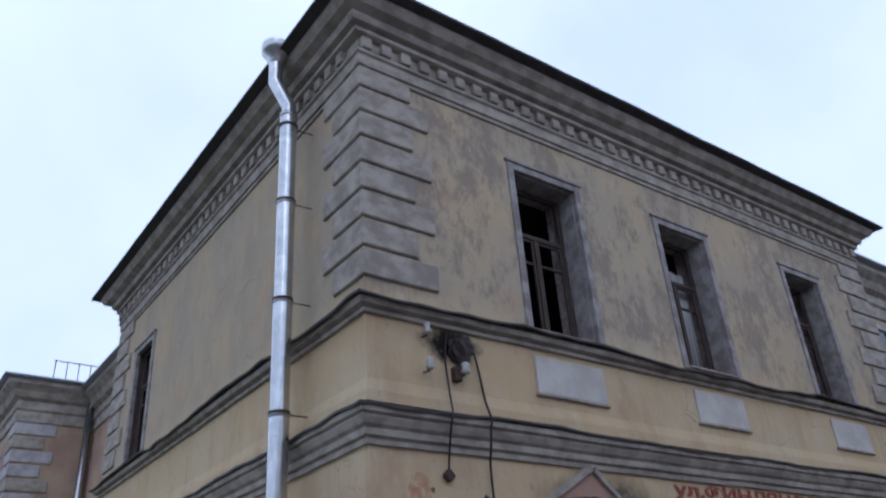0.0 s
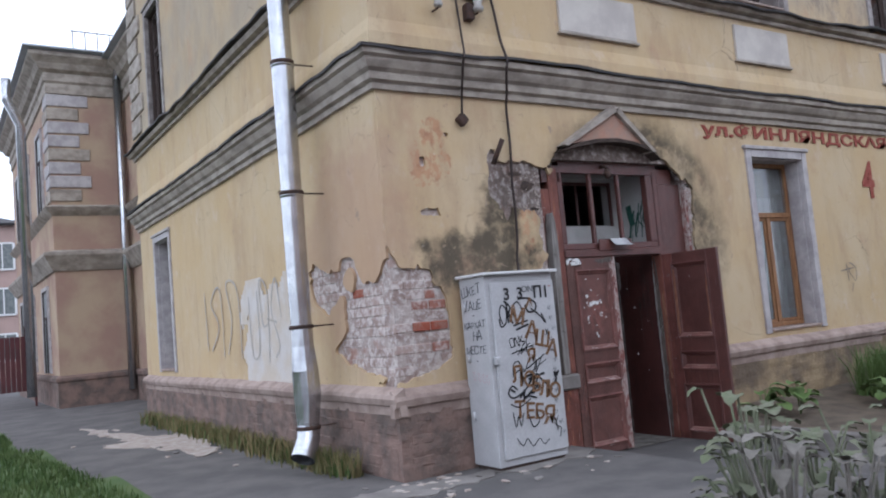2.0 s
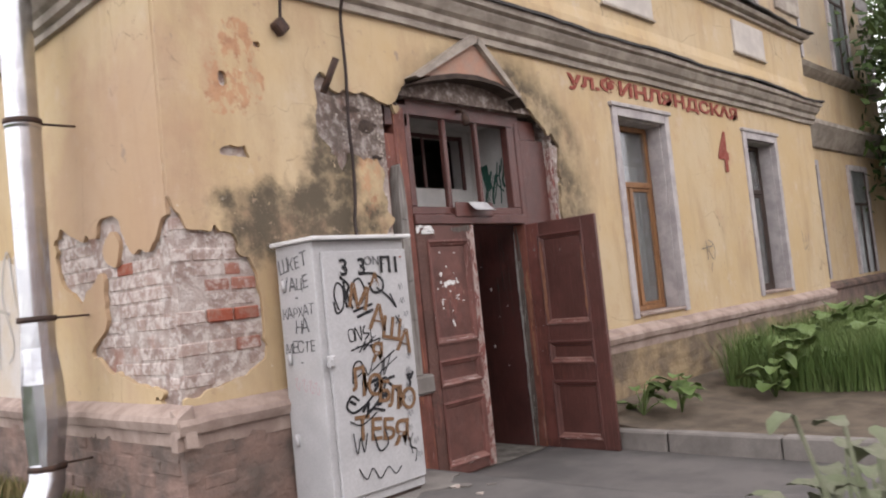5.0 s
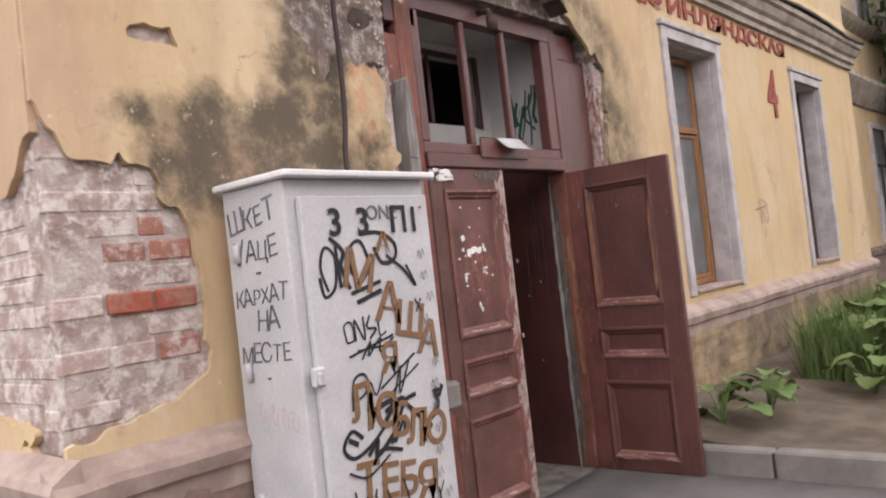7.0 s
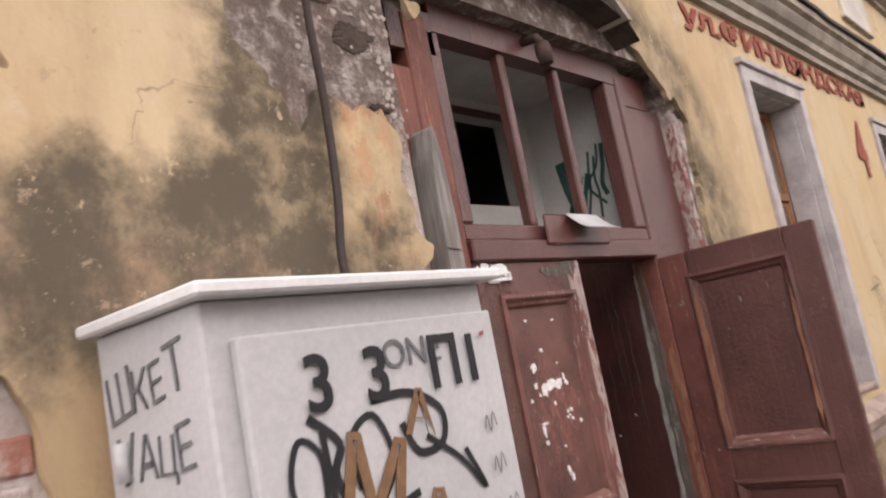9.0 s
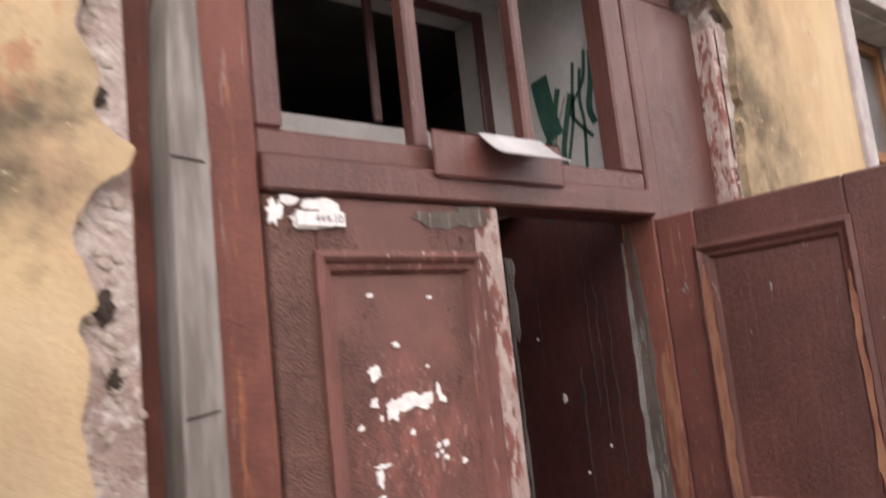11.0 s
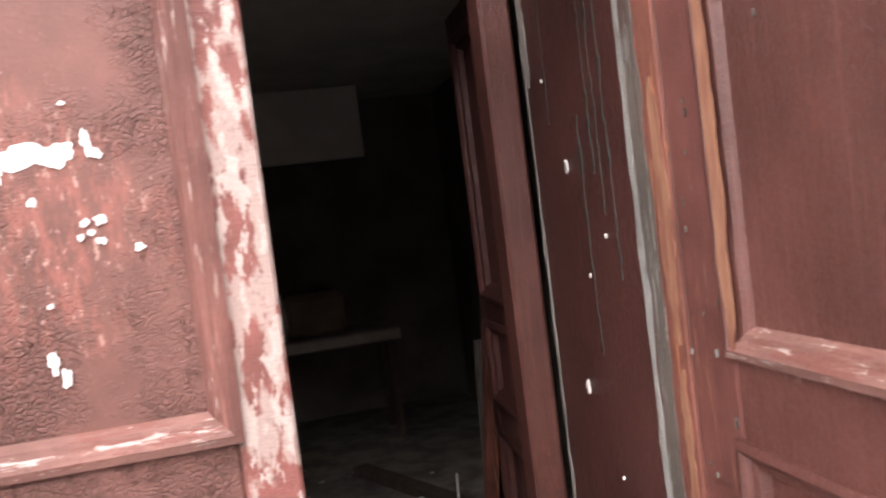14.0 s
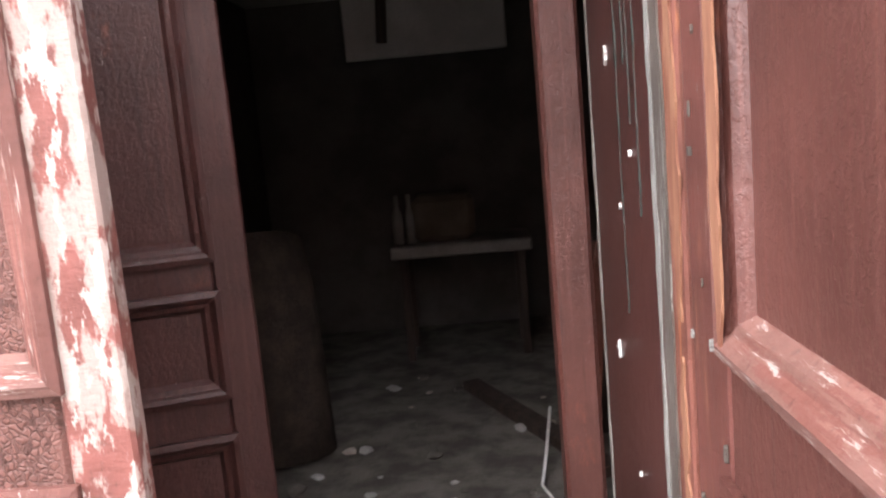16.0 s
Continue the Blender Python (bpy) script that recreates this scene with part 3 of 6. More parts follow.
# ---- plan of the main house ----
FX, FY, EX, EY = 4.23, 6.885, 16.5, 17.0
SKIN = 0.03
FLOOR = -0.2
LOWER = [(9.87, 11.03, 0.9, 3.25), (13.54, 14.66, 0.9, 3.25)]
UPPER = [(6.74, 7.98, 5.42, 7.93), (9.86, 11.08, 5.42, 7.93), (13.46, 14.62, 5.42, 7.93)]
SIDE_LOWER, SIDE_UPPER = [(14.8, 15.82, 0.95, 3.35)], [(14.62, 15.6, 5.45, 7.7)]
PORTAL = [(6.2, -0.4), (6.2, 2.55), (6.32, 2.9), (6.55, 3.12), (6.9, 3.24), (7.3, 3.27), (7.7, 3.24), (8.05, 3.1), (8.32, 2.86), (8.56, 2.8), (8.56, -0.4)]


def front(u, v, d):
    return Vector((u, FY + d, v))


def side(u, v, d):
    return Vector((FX + d, u, v))


def in_holes(holes, u, v):
    return any(a < u < b and c < v < d for a, b, c, d in holes)


FRONT_HOLES = LOWER + UPPER
SIDE_HOLES = SIDE_LOWER + SIDE_UPPER


def hole_lines(holes, k):
    return [h[k] for h in holes] + [h[k + 1] for h in holes]


wall_bm = bmesh.new()
us = sorted({FX + SKIN, 6.2, 8.56, EX} | set(hole_lines(FRONT_HOLES, 0)))
vs = sorted({-0.4, 3.1, 9.5} | set(hole_lines(FRONT_HOLES, 2)))
slab_with_holes(wall_bm, us, vs, lambda u, v: not in_holes(FRONT_HOLES, u, v) and not (6.2 < u < 8.56 and v < 3.1), lambda u, v, d: front(u, v, d + SKIN), 0.62)
wall_front = structure("wall_front", "brick front wall of a derelict two-storey house", "wall", wall_bm, CORE)
wall_bm = bmesh.new()
us = sorted({FY + SKIN + 0.62, EY} | set(hole_lines(SIDE_HOLES, 0)))
vs = sorted({-0.4, 9.4} | set(hole_lines(SIDE_HOLES, 2)))
slab_with_holes(wall_bm, us, vs, lambda u, v: not in_holes(SIDE_HOLES, u, v), lambda u, v, d: side(u, v, d + SKIN), 0.62)
wall_side = structure("wall_side", "brick side wall of a derelict two-storey house", "wall", wall_bm, CORE)
wall_bm = bmesh.new()
cuboid(wall_bm, FX + 0.65, EX, EY - 0.6, EY, -0.4, 9.4)
wall_back = structure("wall_back", "plain rear wall of the house", "wall", wall_bm, CORE)
wall_bm = bmesh.new()
cuboid(wall_bm, EX - 0.6, EX, FY + 0.66, EY - 0.61, -0.4, 9.4)
wall_end = structure("wall_end", "plain end wall of the house", "wall", wall_bm, PLASTER)

# plaster skin, broken away in places
PATCH_FRONT = [[(4.1, 0.92), (4.1, 2.14), (4.24, 2.15), (4.33, 1.98), (4.5, 1.93), (4.56, 1.99), (4.66, 1.95), (4.72, 1.8), (4.8, 1.78), (4.86, 1.66), (4.87, 1.2), (4.88, 1.1), (4.7, 0.99), (4.45, 0.93), (4.3, 0.9)],
               [(4.66, 2.98), (4.68, 3.1), (4.74, 3.06), (4.72, 2.96)], [(5.02, 3.3), (4.97, 3.36), (5.0, 3.2)],
               [(4.6, 2.52), (4.86, 2.56), (4.84, 2.46), (4.72, 2.46)],
               [(5.5, 2.72), (5.5, 3.1), (5.58, 3.2), (5.66, 3.04), (6.0, 3.06), (6.3, 3.0), (6.3, 2.0), (6.12, 2.1), (6.1, 2.55), (5.95, 2.5), (5.8, 2.55), (5.7, 2.4)],
               [(6.1, -0.4), (6.1, 1.9), (6.3, 2.2), (6.3, -0.4)], [(8.5, 2.5), (8.5, 2.95), (8.66, 2.8), (8.6, 2.4), (8.56, 1.4)],
               [(6.3, 3.0), (6.5, 3.25), (6.9, 3.36), (7.7, 3.36), (8.2, 3.15), (8.6, 2.8), (8.3, 2.7), (7.3, 3.0)]]
PATCH_SIDE = [[(6.8, 0.9), (6.8, 2.1), (7.05, 2.02), (7.15, 1.86), (7.5, 1.9), (7.6, 2.12), (7.85, 2.2), (8.0, 2.06), (8.3, 2.06), (8.62, 2.22), (8.74, 2.05), (8.66, 1.75), (8.3, 1.6), (8.1, 1.72), (7.9, 1.8), (7.9, 1.45), (8.2, 1.2), (7.7, 1.0), (7.2, 0.95)],
              [(6.8, 0.7), (6.8, 1.0), (7.3, 0.86)], [(10.6, 3.3), (10.4, 3.42), (10.75, 3.45)], [(9.4, 3.12), (9.3, 3.22), (9.55, 3.2)]]
ISLANDS_SIDE = [(7.75, 1.93, 0.13)]


def ragged(u, v, s=0.05):
    q = Vector((u * 7, v * 7, 1.7))
    s = s * (0.6 + 0.8 * abs(noise.noise(q * 0.3)))
    return u + noise.noise(q) * s + noise.noise(q * 3) * s * 0.6 + noise.noise(q * 8) * s * 0.5, v + noise.noise(q + Vector((9, 4, 2))) * s + noise.noise(q * 3.1) * s * 0.6 + noise.noise(q * 8.3) * s * 0.5


def front_skin(u, v):
    if in_holes(FRONT_HOLES, u, v) or inside(PORTAL, u, v):
        return False
    a, b = ragged(u, v)
    return not any(inside(p, a, b) for p in PATCH_FRONT)


def side_skin(u, v):
    if in_holes(SIDE_HOLES, u, v):
        return False
    a, b = ragged(u, v, 0.06)
    if any((u - x) ** 2 + (v - z) ** 2 < (r * (1 + 0.5 * noise.noise(Vector((u * 9, v * 9, 3))))) ** 2 for x, z, r in ISLANDS_SIDE):
        return True
    return not any(inside(p, a, b) for p in PATCH_SIDE)


def bumpy(base, fine):
    def place(u, v, d):
        if fine and d == 0:
            q = Vector((u * 1.3, v * 1.3, 5.0))
            d = -0.004 + 0.007 * noise.noise(q) + 0.002 * noise.noise(q * 7)
            u2 = u + 0.006 * noise.noise(Vector((u * 31, v * 31, 0)))
            v = v + 0.006 * noise.noise(Vector((u * 29, v * 33, 8)))
            u = u2 if FX + 0.05 < u < 8.9 or u > 9.2 else u
        return base(u, v, d)
    return place


def skin(name, us, vs, solid, base, fine, parent):
    bm = bmesh.new()
    slab_with_holes(bm, us, vs, solid, bumpy(base, fine), SKIN - 0.002, 2 if fine else 0)
    return part(name, bm, PLASTER, parent, "yellow lime plaster, stained and broken away")


skin("plaster", lines(FX, 9.0, 0.022), lines(0.6, 3.75, 0.022), front_skin, front, True, wall_front)
skin("plaster", sorted({9.0, EX} | set(hole_lines(LOWER, 0))), sorted({0.6, 3.75} | set(hole_lines(LOWER, 2))), front_skin, front, False, wall_front)
skin("plaster", sorted({FX, EX} | set(hole_lines(UPPER, 0))), sorted({3.75, 9.4} | set(hole_lines(UPPER, 2))), front_skin, front, False, wall_front)
skin("plaster", lines(FY + SKIN, 9.6, 0.035), lines(0.6, 3.75, 0.035), side_skin, side, True, wall_side)
skin("plaster", sorted({9.6, EY} | set(hole_lines(SIDE_LOWER, 0))), sorted({0.6, 3.75} | set(hole_lines(SIDE_LOWER, 2))), side_skin, side, False, wall_side)
skin("plaster", sorted({FY + SKIN, EY} | set(hole_lines(SIDE_UPPER, 0))), sorted({3.75, 9.4} | set(hole_lines(SIDE_UPPER, 2))), side_skin, side, False, wall_side)

RECT = (FX, EX, FY, EY)
bm = bmesh.new()
moulding(bm, RECT, [(-0.05, 3.70), (0.045, 3.70), (0.05, 3.745), (0.04, 3.75), (0.04, 3.765), (0.085, 3.785), (0.09, 3.84), (0.08, 3.845), (0.08, 3.86), (0.12, 3.89), (0.155, 3.95), (0.16, 3.965), (0.145, 3.97), (0.145, 3.98), (0.19, 4.0), (0.195, 4.06), (-0.05, 4.14)], 0.012)
structure("trim_lower_cornice", "stepped grey stucco cornice, chipped and dirty", "cornice", bm, STUCCO)
bm = bmesh.new()
moulding(bm, RECT, [(0.18, 4.075), (0.225, 4.062), (0.23, 4.09), (-0.05, 4.17)], 0.06)
structure("trim_lower_flashing", "rusty sheet flashing over the cornice", "flashing", bm, ROOF)
bm = bmesh.new()
moulding(bm, RECT, [(-0.03, 4.16), (0.03, 4.16), (0.03, 4.28), (0.0, 4.42), (-0.03, 4.42)], 0.004)
structure("trim_attic_base", "low yellow plaster base course above the cornice", "base course", bm, PLASTER)
bm = bmesh.new()
moulding(bm, RECT, [(-0.05, 5.15), (0.05, 5.16), (0.06, 5.2), (0.04, 5.205), (0.04, 5.215), (0.12, 5.235), (0.15, 5.29), (-0.05, 5.34)], 0.01)
structure("trim_string_course", "grey stucco string course below the upper windows", "string course", bm, STUCCO)
bm = bmesh.new()
moulding(bm, RECT, [(0.13, 5.305), (0.2, 5.3), (0.205, 5.325), (-0.05, 5.41)], 0.085)
structure("trim_string_flashing", "buckled dark sheet flashing", "flashing", bm, ROOF)
bm = bmesh.new()
moulding(bm, RECT, [(-0.03, 8.62), (0.03, 8.62), (0.035, 8.66), (0.015, 8.665), (0.015, 8.69), (0.05, 8.70), (0.055, 8.86), (0.09, 8.88), (0.09, 8.92), (0.04, 8.925), (0.04, 9.13), (0.10, 9.14), (0.15, 9.16), (0.15, 9.22), (0.12, 9.225), (0.12, 9.25), (0.22, 9.27), (0.25, 9.33), (0.25, 9.37), (0.38, 9.42), (0.45, 9.52), (0.46, 9.56), (-0.05, 9.58)], 0.004)
structure("trim_main_cornice", "deep grey stucco roof cornice with dentils", "cornice", bm, STUCCO)
bm = bmesh.new()
moulding(bm, RECT, [(0.40, 9.555), (0.62, 9.585), (0.62, 9.625), (0.3, 9.70), (-4.9, 11.2)], 0.02)
structure("roof", "dark sheet metal roof with a thin overhanging edge", "roof", bm, ROOF)
bm = bmesh.new()
cuboid(bm, FX + 0.66, EX - 0.61, FY + 0.66, EY - 0.61, 4.0, 4.2)
structure("ceiling", "floor slab between the storeys", "ceiling", bm, INNERWALL)

# dentils
den = bpy.data.meshes.new("dentil")
bm = bmesh.new()
cuboid(bm, -0.08, 0.08, -0.085, 0.0, -0.085, 0.095, 0.012)
den = finish("dentil", bm, STUCCO)
cornice = bpy.data.objects["trim_main_cornice"]
n_front, n_side = 40, 33
for i in range(n_front):
    ob = new("dentil", den)
    ob.matrix_world = pose(FX + 0.05 + (EX - FX - 0.1) * i / (n_front - 1), FY - 0.035, 9.03)
    ob.parent = cornice
for i in range(1, n_side):
    ob = new("dentil", den)
    ob.matrix_world = pose(FX - 0.035, FY + 0.05 + (EY - FY - 0.1) * i / (n_side - 1), 9.03, 0, 0, -90)
    ob.parent = cornice


# quoins of the upper storey
def quoin(x0, x1, y0, y1, z):
    bm = bmesh.new()
    cuboid(bm, x0, x1, y0, y1, z, min(z + 0.345, 8.655), 0.014)
    part("quoin", bm, STUCCO, wall_front)


for i in range(8):
    z, long_ = 5.62 + i * 0.391, i % 2 == 0
    a, b = (1.03, 0.68) if long_ else (0.76, 0.93)
    quoin(FX - 0.045, FX + a, FY - 0.045, FY + 0.02, z)
    quoin(FX - 0.044, FX + 0.02, FY + 0.0205, FY + b, z)
    quoin(EX - a, EX + 0.04, FY - 0.045, FY + 0.02, z)
    quoin(FX - 0.044, FX + 0.02, EY - b, EY + 0.04, z)

# plinth and ledge
for x0, x1, plinth_mat, said in ((FX - 0.05, 6.12, PLINTH, "damp dark rubble plinth"), (8.58, EX, PLINTH_YELLOW, "damp yellow rendered plinth")):
    bm = bmesh.new()
    us, vs = lines(x0, x1, 0.07), lines(-0.4, 0.64, 0.065)
    slab_with_holes(bm, us, vs, lambda u, v: True, lambda u, v, d: Vector((u, FY - 0.05 + d + (0.02 * noise.noise(Vector((u * 5, v * 9, 2))) if d == 0 else 0), v)), 0.075)
    part("plinth", bm, plinth_mat, wall_front, said)
bm = bmesh.new()
slab_with_holes(bm, lines(FY + 0.03, EY, 0.08), lines(-0.4, 0.64, 0.065), lambda u, v: True, lambda u, v, d: Vector((FX - 0.05 + d + (0.022 * noise.noise(Vector((u * 5, v * 9, 7))) if d == 0 else 0), u, v)), 0.075)
part("plinth", bm, PLINTH, wall_side, "damp dark rubble plinth")


def ledge(parent, base, u0, u1, z):
    """Flaking sloped ledge over the plinth, in uneven lengths."""
    bm = bmesh.new()
    us = lines(u0, u1, 0.12)
    prof = [(0.0, z + 0.1), (-0.1, z + 0.035), (-0.115, z + 0.0), (-0.095, z - 0.06), (-0.06, z - 0.075), (-0.055, z - 0.16), (0.02, z - 0.16)]
    rings = []
    for u in us:
        w = 0.012 * noise.noise(Vector((u * 1.1, z, base(u, 0, 0).y * 0.01)))
        rings.append([bm.verts.new(base(u, v + w * (1 if k < 4 else 0.4) + 0.008 * noise.noise(Vector((u * 4, k, 2))), d + 0.008 * noise.noise(Vector((u * 3, k * 2, 5))))) for k, (d, v) in enumerate(prof)])
    for a, b in zip(rings, rings[1:]):
        for k in range(len(prof) - 1):
            bm.faces.new((a[k], a[k + 1], b[k + 1], b[k]))
    bm.faces.new(rings[0])
    bm.faces.new(rings[-1][::-1])
    return part("ledge", bm, LEDGE, parent, "flaking painted plinth ledge")


ledge(wall_front, front, FX - 0.1, 6.12, 0.74)
ledge(wall_front, front, 8.58, EX, 0.72)
ledge(wall_side, side, FY - 0.1, EY, 0.76)


# ---- windows ----
def window(name, hole, base, depth, frame_mat, label, curtain=True, trim=True, cross=0.66, broken=False, reveal_mat=None, casing=TRIM):
    a, b, c, d = hole
    win = tagged(new(name), label, "window", kind="structure")

    def bar(pn, u0, u1, v0, v1, d0, d1, mat, lab="", bev=0.006):
        p, q = base(u0, v0, d0), base(u1, v1, d1)
        return block(pn, (min(p.x, q.x), max(p.x, q.x), min(p.y, q.y), max(p.y, q.y), min(p.z, q.z), max(p.z, q.z)), mat, win, lab, bev)

    w = 0.1
    if trim:
        bar("casing", a - w, a + 0.012, c - 0.02, d + w, -0.028, 0.05, casing, "grey-lilac painted stucco casing")
        bar("casing", b - 0.012, b + w, c - 0.02, d + w, -0.028, 0.05, casing)
        bar("casing", a + 0.013, b - 0.013, d - 0.012, d + w - 0.003, -0.026, 0.05, casing)
        bar("casing", a - w - 0.035, b + w + 0.035, d + w - 0.002, d + w + 0.045, -0.05, 0.02, casing)
    bar("reveal", a + 0.002, a + 0.03, c, d - 0.03, 0.051, depth, reveal_mat or casing)
    bar("reveal", b - 0.03, b - 0.002, c, d - 0.03, 0.051, depth, reveal_mat or casing)
    bar("reveal", a + 0.002, b - 0.002, d - 0.029, d - 0.002, 0.051, depth, reveal_mat or casing)
    bar("window_sill", a + 0.032, b - 0.032, c + 0.001, c + 0.035, -0.04, depth - 0.01, LEDGE, "flaking sloped sill")
    f = 0.06
    bar("window_frame", a + 0.031, a + 0.031 + f, c + 0.036, d - 0.03, depth, depth + 0.08, frame_mat)
    bar("window_frame", b - 0.031 - f, b - 0.031, c + 0.036, d - 0.03, depth, depth + 0.08, frame_mat)
    bar("window_frame", a + 0.032 + f, b - 0.032 - f, d - 0.03 - f, d - 0.031, depth, depth + 0.08, frame_mat)
    bar("window_frame", a + 0.032 + f, b - 0.032 - f, c + 0.037, c + 0.036 + f, depth, depth + 0.08, frame_mat)
    zc, mid = c + (d - c) * cross, (a + b) / 2
    bar("transom_bar", a + 0.033 + f, b - 0.033 - f, zc, zc + 0.07, depth - 0.01, depth + 0.078, frame_mat)
    bar("mullion", mid - 0.035, mid + 0.035, c + 0.04 + f, zc - 0.001, depth - 0.008, depth + 0.07, frame_mat)
    for s, (p, q) in enumerate(((a + 0.035 + f, mid - 0.036), (mid + 0.036, b - 0.035 - f))):
        for u in (p, q - 0.04):
            bar("casement_stile", u, u + 0.04, c + 0.04 + f, zc - 0.002, depth + 0.012, depth + 0.05, frame_mat)
        for v in ((c + 0.04 + f, zc - 0.045) + ((c + (zc - c) * 0.75,) if broken else ())):
            bar("casement_rail", p + 0.041, q - 0.041, v, v + 0.04, depth + 0.012, depth + 0.05, frame_mat)
        if not broken:
            bar("pane", p + 0.04, q - 0.04, c + 0.09 + f, zc - 0.05, depth + 0.028, depth + 0.032, GLASS, "dusty glass pane", 0)
    if not broken:
        bar("pane", a + 0.035 + f, b - 0.035 - f, zc + 0.075, d - 0.1, depth + 0.028, depth + 0.032, GLASS, "dusty glass pane", 0)
    if curtain:
        bm = bmesh.new()
        n = 26
        rows_ = []
        for v in (c + 0.08, d - 0.5):
            rows_.append([bm.verts.new(base(mid - 0.3 + (b - mid + 0.2) * i / n, v, depth + 0.16 + 0.025 * math.sin(i * 1.9) + 0.01 * math.sin(i * 0.7))) for i in range(n)])
        for i in range(n - 1):
            bm.faces.new((rows_[0][i], rows_[0][i + 1], rows_[1][i + 1], rows_[1][i])).smooth = True
        bm.normal_update()
        bmesh.ops.solidify(bm, geom=bm.faces[:], thickness=0.004)
        tagged(new("curtain", finish("curtain", bm, CURTAIN)), "limp grey curtain hanging behind a window", "curtain")
    return win


window("window_1", LOWER[0], front, 0.24, OCHREWOOD, "ground-floor window with ochre wooden frame and grey casing")
window("window_2", LOWER[1], front, 0.24, DARKWOOD, "ground-floor window with dark wooden frame and grey casing", False)
window("window_3", UPPER[0], front, 0.34, DARKWOOD, "broken upper window with dark rotten casements", False, broken=True, casing=TRIM_OLD)
window("window_4", UPPER[1], front, 0.34, DARKWOOD, "broken upper window with sagging dark casement", True, broken=True, casing=TRIM_OLD)
window("window_5", UPPER[2], front, 0.34, DARKWOOD, "upper window with dark casement and grey casing", False, broken=True, casing=TRIM_OLD)
# window_6 reveals coloured dark to paint the shade of its opening
window("window_6", SIDE_UPPER[0], side, 0.12, DARKWOOD, "broken upper side window with dark frame", False, broken=True, reveal_mat=DARKWOOD, casing=TRIM_OLD)
window("window_7", SIDE_LOWER[0], side, 0.30, DARKWOOD, "narrow ground-floor side window with grey casing", False)

for i, (a, b) in enumerate(((6.69, 7.92), (9.84, 11.03), (13.54, 14.7))):
    bm = bmesh.new()
    cuboid(bm, a, b, FY - 0.035, FY + 0.01, 4.58, 5.07, 0.008)
    pl = part("panel", bm, PLAQUE, wall_front, "whitewashed recessed wall panel with a thin raised rim")
    bm = bmesh.new()
    cuboid(bm, a - 0.03, b + 0.03, FY - 0.05, FY + 0.01, 4.545, 4.575, 0.005)
    part("panel_rim", bm, STUCCO, pl)

# ---- doorway ----
portal = tagged(new("door_surround"), "brown-red wooden doorway with a broken fanlight", "doorway", kind="structure")
Y0 = 6.965


def pbar(name, x0, x1, z0, z1, y0, y1, mat, label="", bevel=0.008):
    return block(name, (x0, x1, y0, y1, z0, z1), mat, portal, label, bevel)


pbar("casing_board", 6.17, 6.379, FLOOR, 2.78, Y0 + 0.021, Y0 + 0.07, DOOR_WORN, "faded orange-red casing board")
bm = bmesh.new()
tops = ((6.262, 0.741), (6.348, 0.741), (6.346, 1.3), (6.35, 2.12), (6.345, 2.38), (6.32, 2.5), (6.3, 2.48), (6.28, 2.36), (6.268, 2.1), (6.26, 1.3))
ends = [[bm.verts.new((x, y, z)) for x, z in tops] for y in (Y0 - 0.085, Y0 + 0.0195)]
bm.faces.new(ends[0])
bm.faces.new(ends[1][::-1])
for q in range(len(tops)):
    bm.faces.new((ends[0][q], ends[1][q], ends[1][q - 1], ends[0][q - 1]))
bmesh.ops.bevel(bm, geom=[e for e in bm.edges if all(v in ends[0] for v in e.verts)], offset=0.007, segments=1, affect="EDGES")
post = part("grey_post", bm, GREYWOOD, portal, "weathered grey post, split and nailed")
for z, tilt in ((2.03, 6), (1.52, -8), (1.2, 14)):
    bm = bmesh.new()
    cuboid(bm, -0.04, 0.03, -0.002, 0.002, -0.002, 0.002, 0, pose(6.308, Y0 - 0.0855, z, 0, tilt, 0))
    part("split", bm, CABLE, post, "dark split across the grain")
pbar("post_base", 6.18, 6.47, 0.58, 0.74, Y0 - 0.1, Y0 + 0.02, CONCRETE, "chipped stone post base", 0.02)
pbar("post_foot", 6.215, 6.45, FLOOR, 0.579, Y0 - 0.055, Y0 + 0.018, DOOR_WORN, "", 0.01)
pbar("jamb", 6.381, 6.52, FLOOR, 3.02, Y0 + 0.021, Y0 + 0.16, DOOR_WORN, "worn brown-red jamb")
pbar("jamb", 8.055, 8.13, FLOOR, 3.02, Y0 + 0.021, Y0 + 0.16, DOOR)
pbar("side_board", 8.131, 8.531, FLOOR, 2.86, Y0 + 0.03, Y0 + 0.09, DOOR, "wide brown-red side board")
pbar("side_strip", 8.532, 8.58, FLOOR, 2.78, Y0 - 0.05, Y0 + 0.085, FLAKED, "flaked pale strip")
pbar("transom", 6.521, 8.054, 2.0, 2.09, Y0 + 0.0, Y0 + 0.15, DOOR, "brown-red transom rail")
pbar("fanlight_rail", 6.522, 8.053, 2.091, 2.16, Y0 + 0.03, Y0 + 0.12, DOOR)
pbar("fanlight_stile", 6.522, 6.6, 2.161, 2.97, Y0 + 0.03, Y0 + 0.12, DOOR)
pbar("fanlight_stile", 7.94, 8.053, 2.161, 2.97, Y0 + 0.03, Y0 + 0.12, DOOR)
pbar("fanlight_bar", 7.02, 7.07, 2.161, 2.97, Y0 + 0.045, Y0 + 0.1, DOOR)
pbar("fanlight_bar", 7.47, 7.515, 2.161, 2.97, Y0 + 0.045, Y0 + 0.1, DOOR)
pbar("patch_board", 7.03, 7.56, 2.065, 2.2, Y0 - 0.012, Y0 - 0.002, DOOR, "nailed patch board")
bm = bmesh.new()
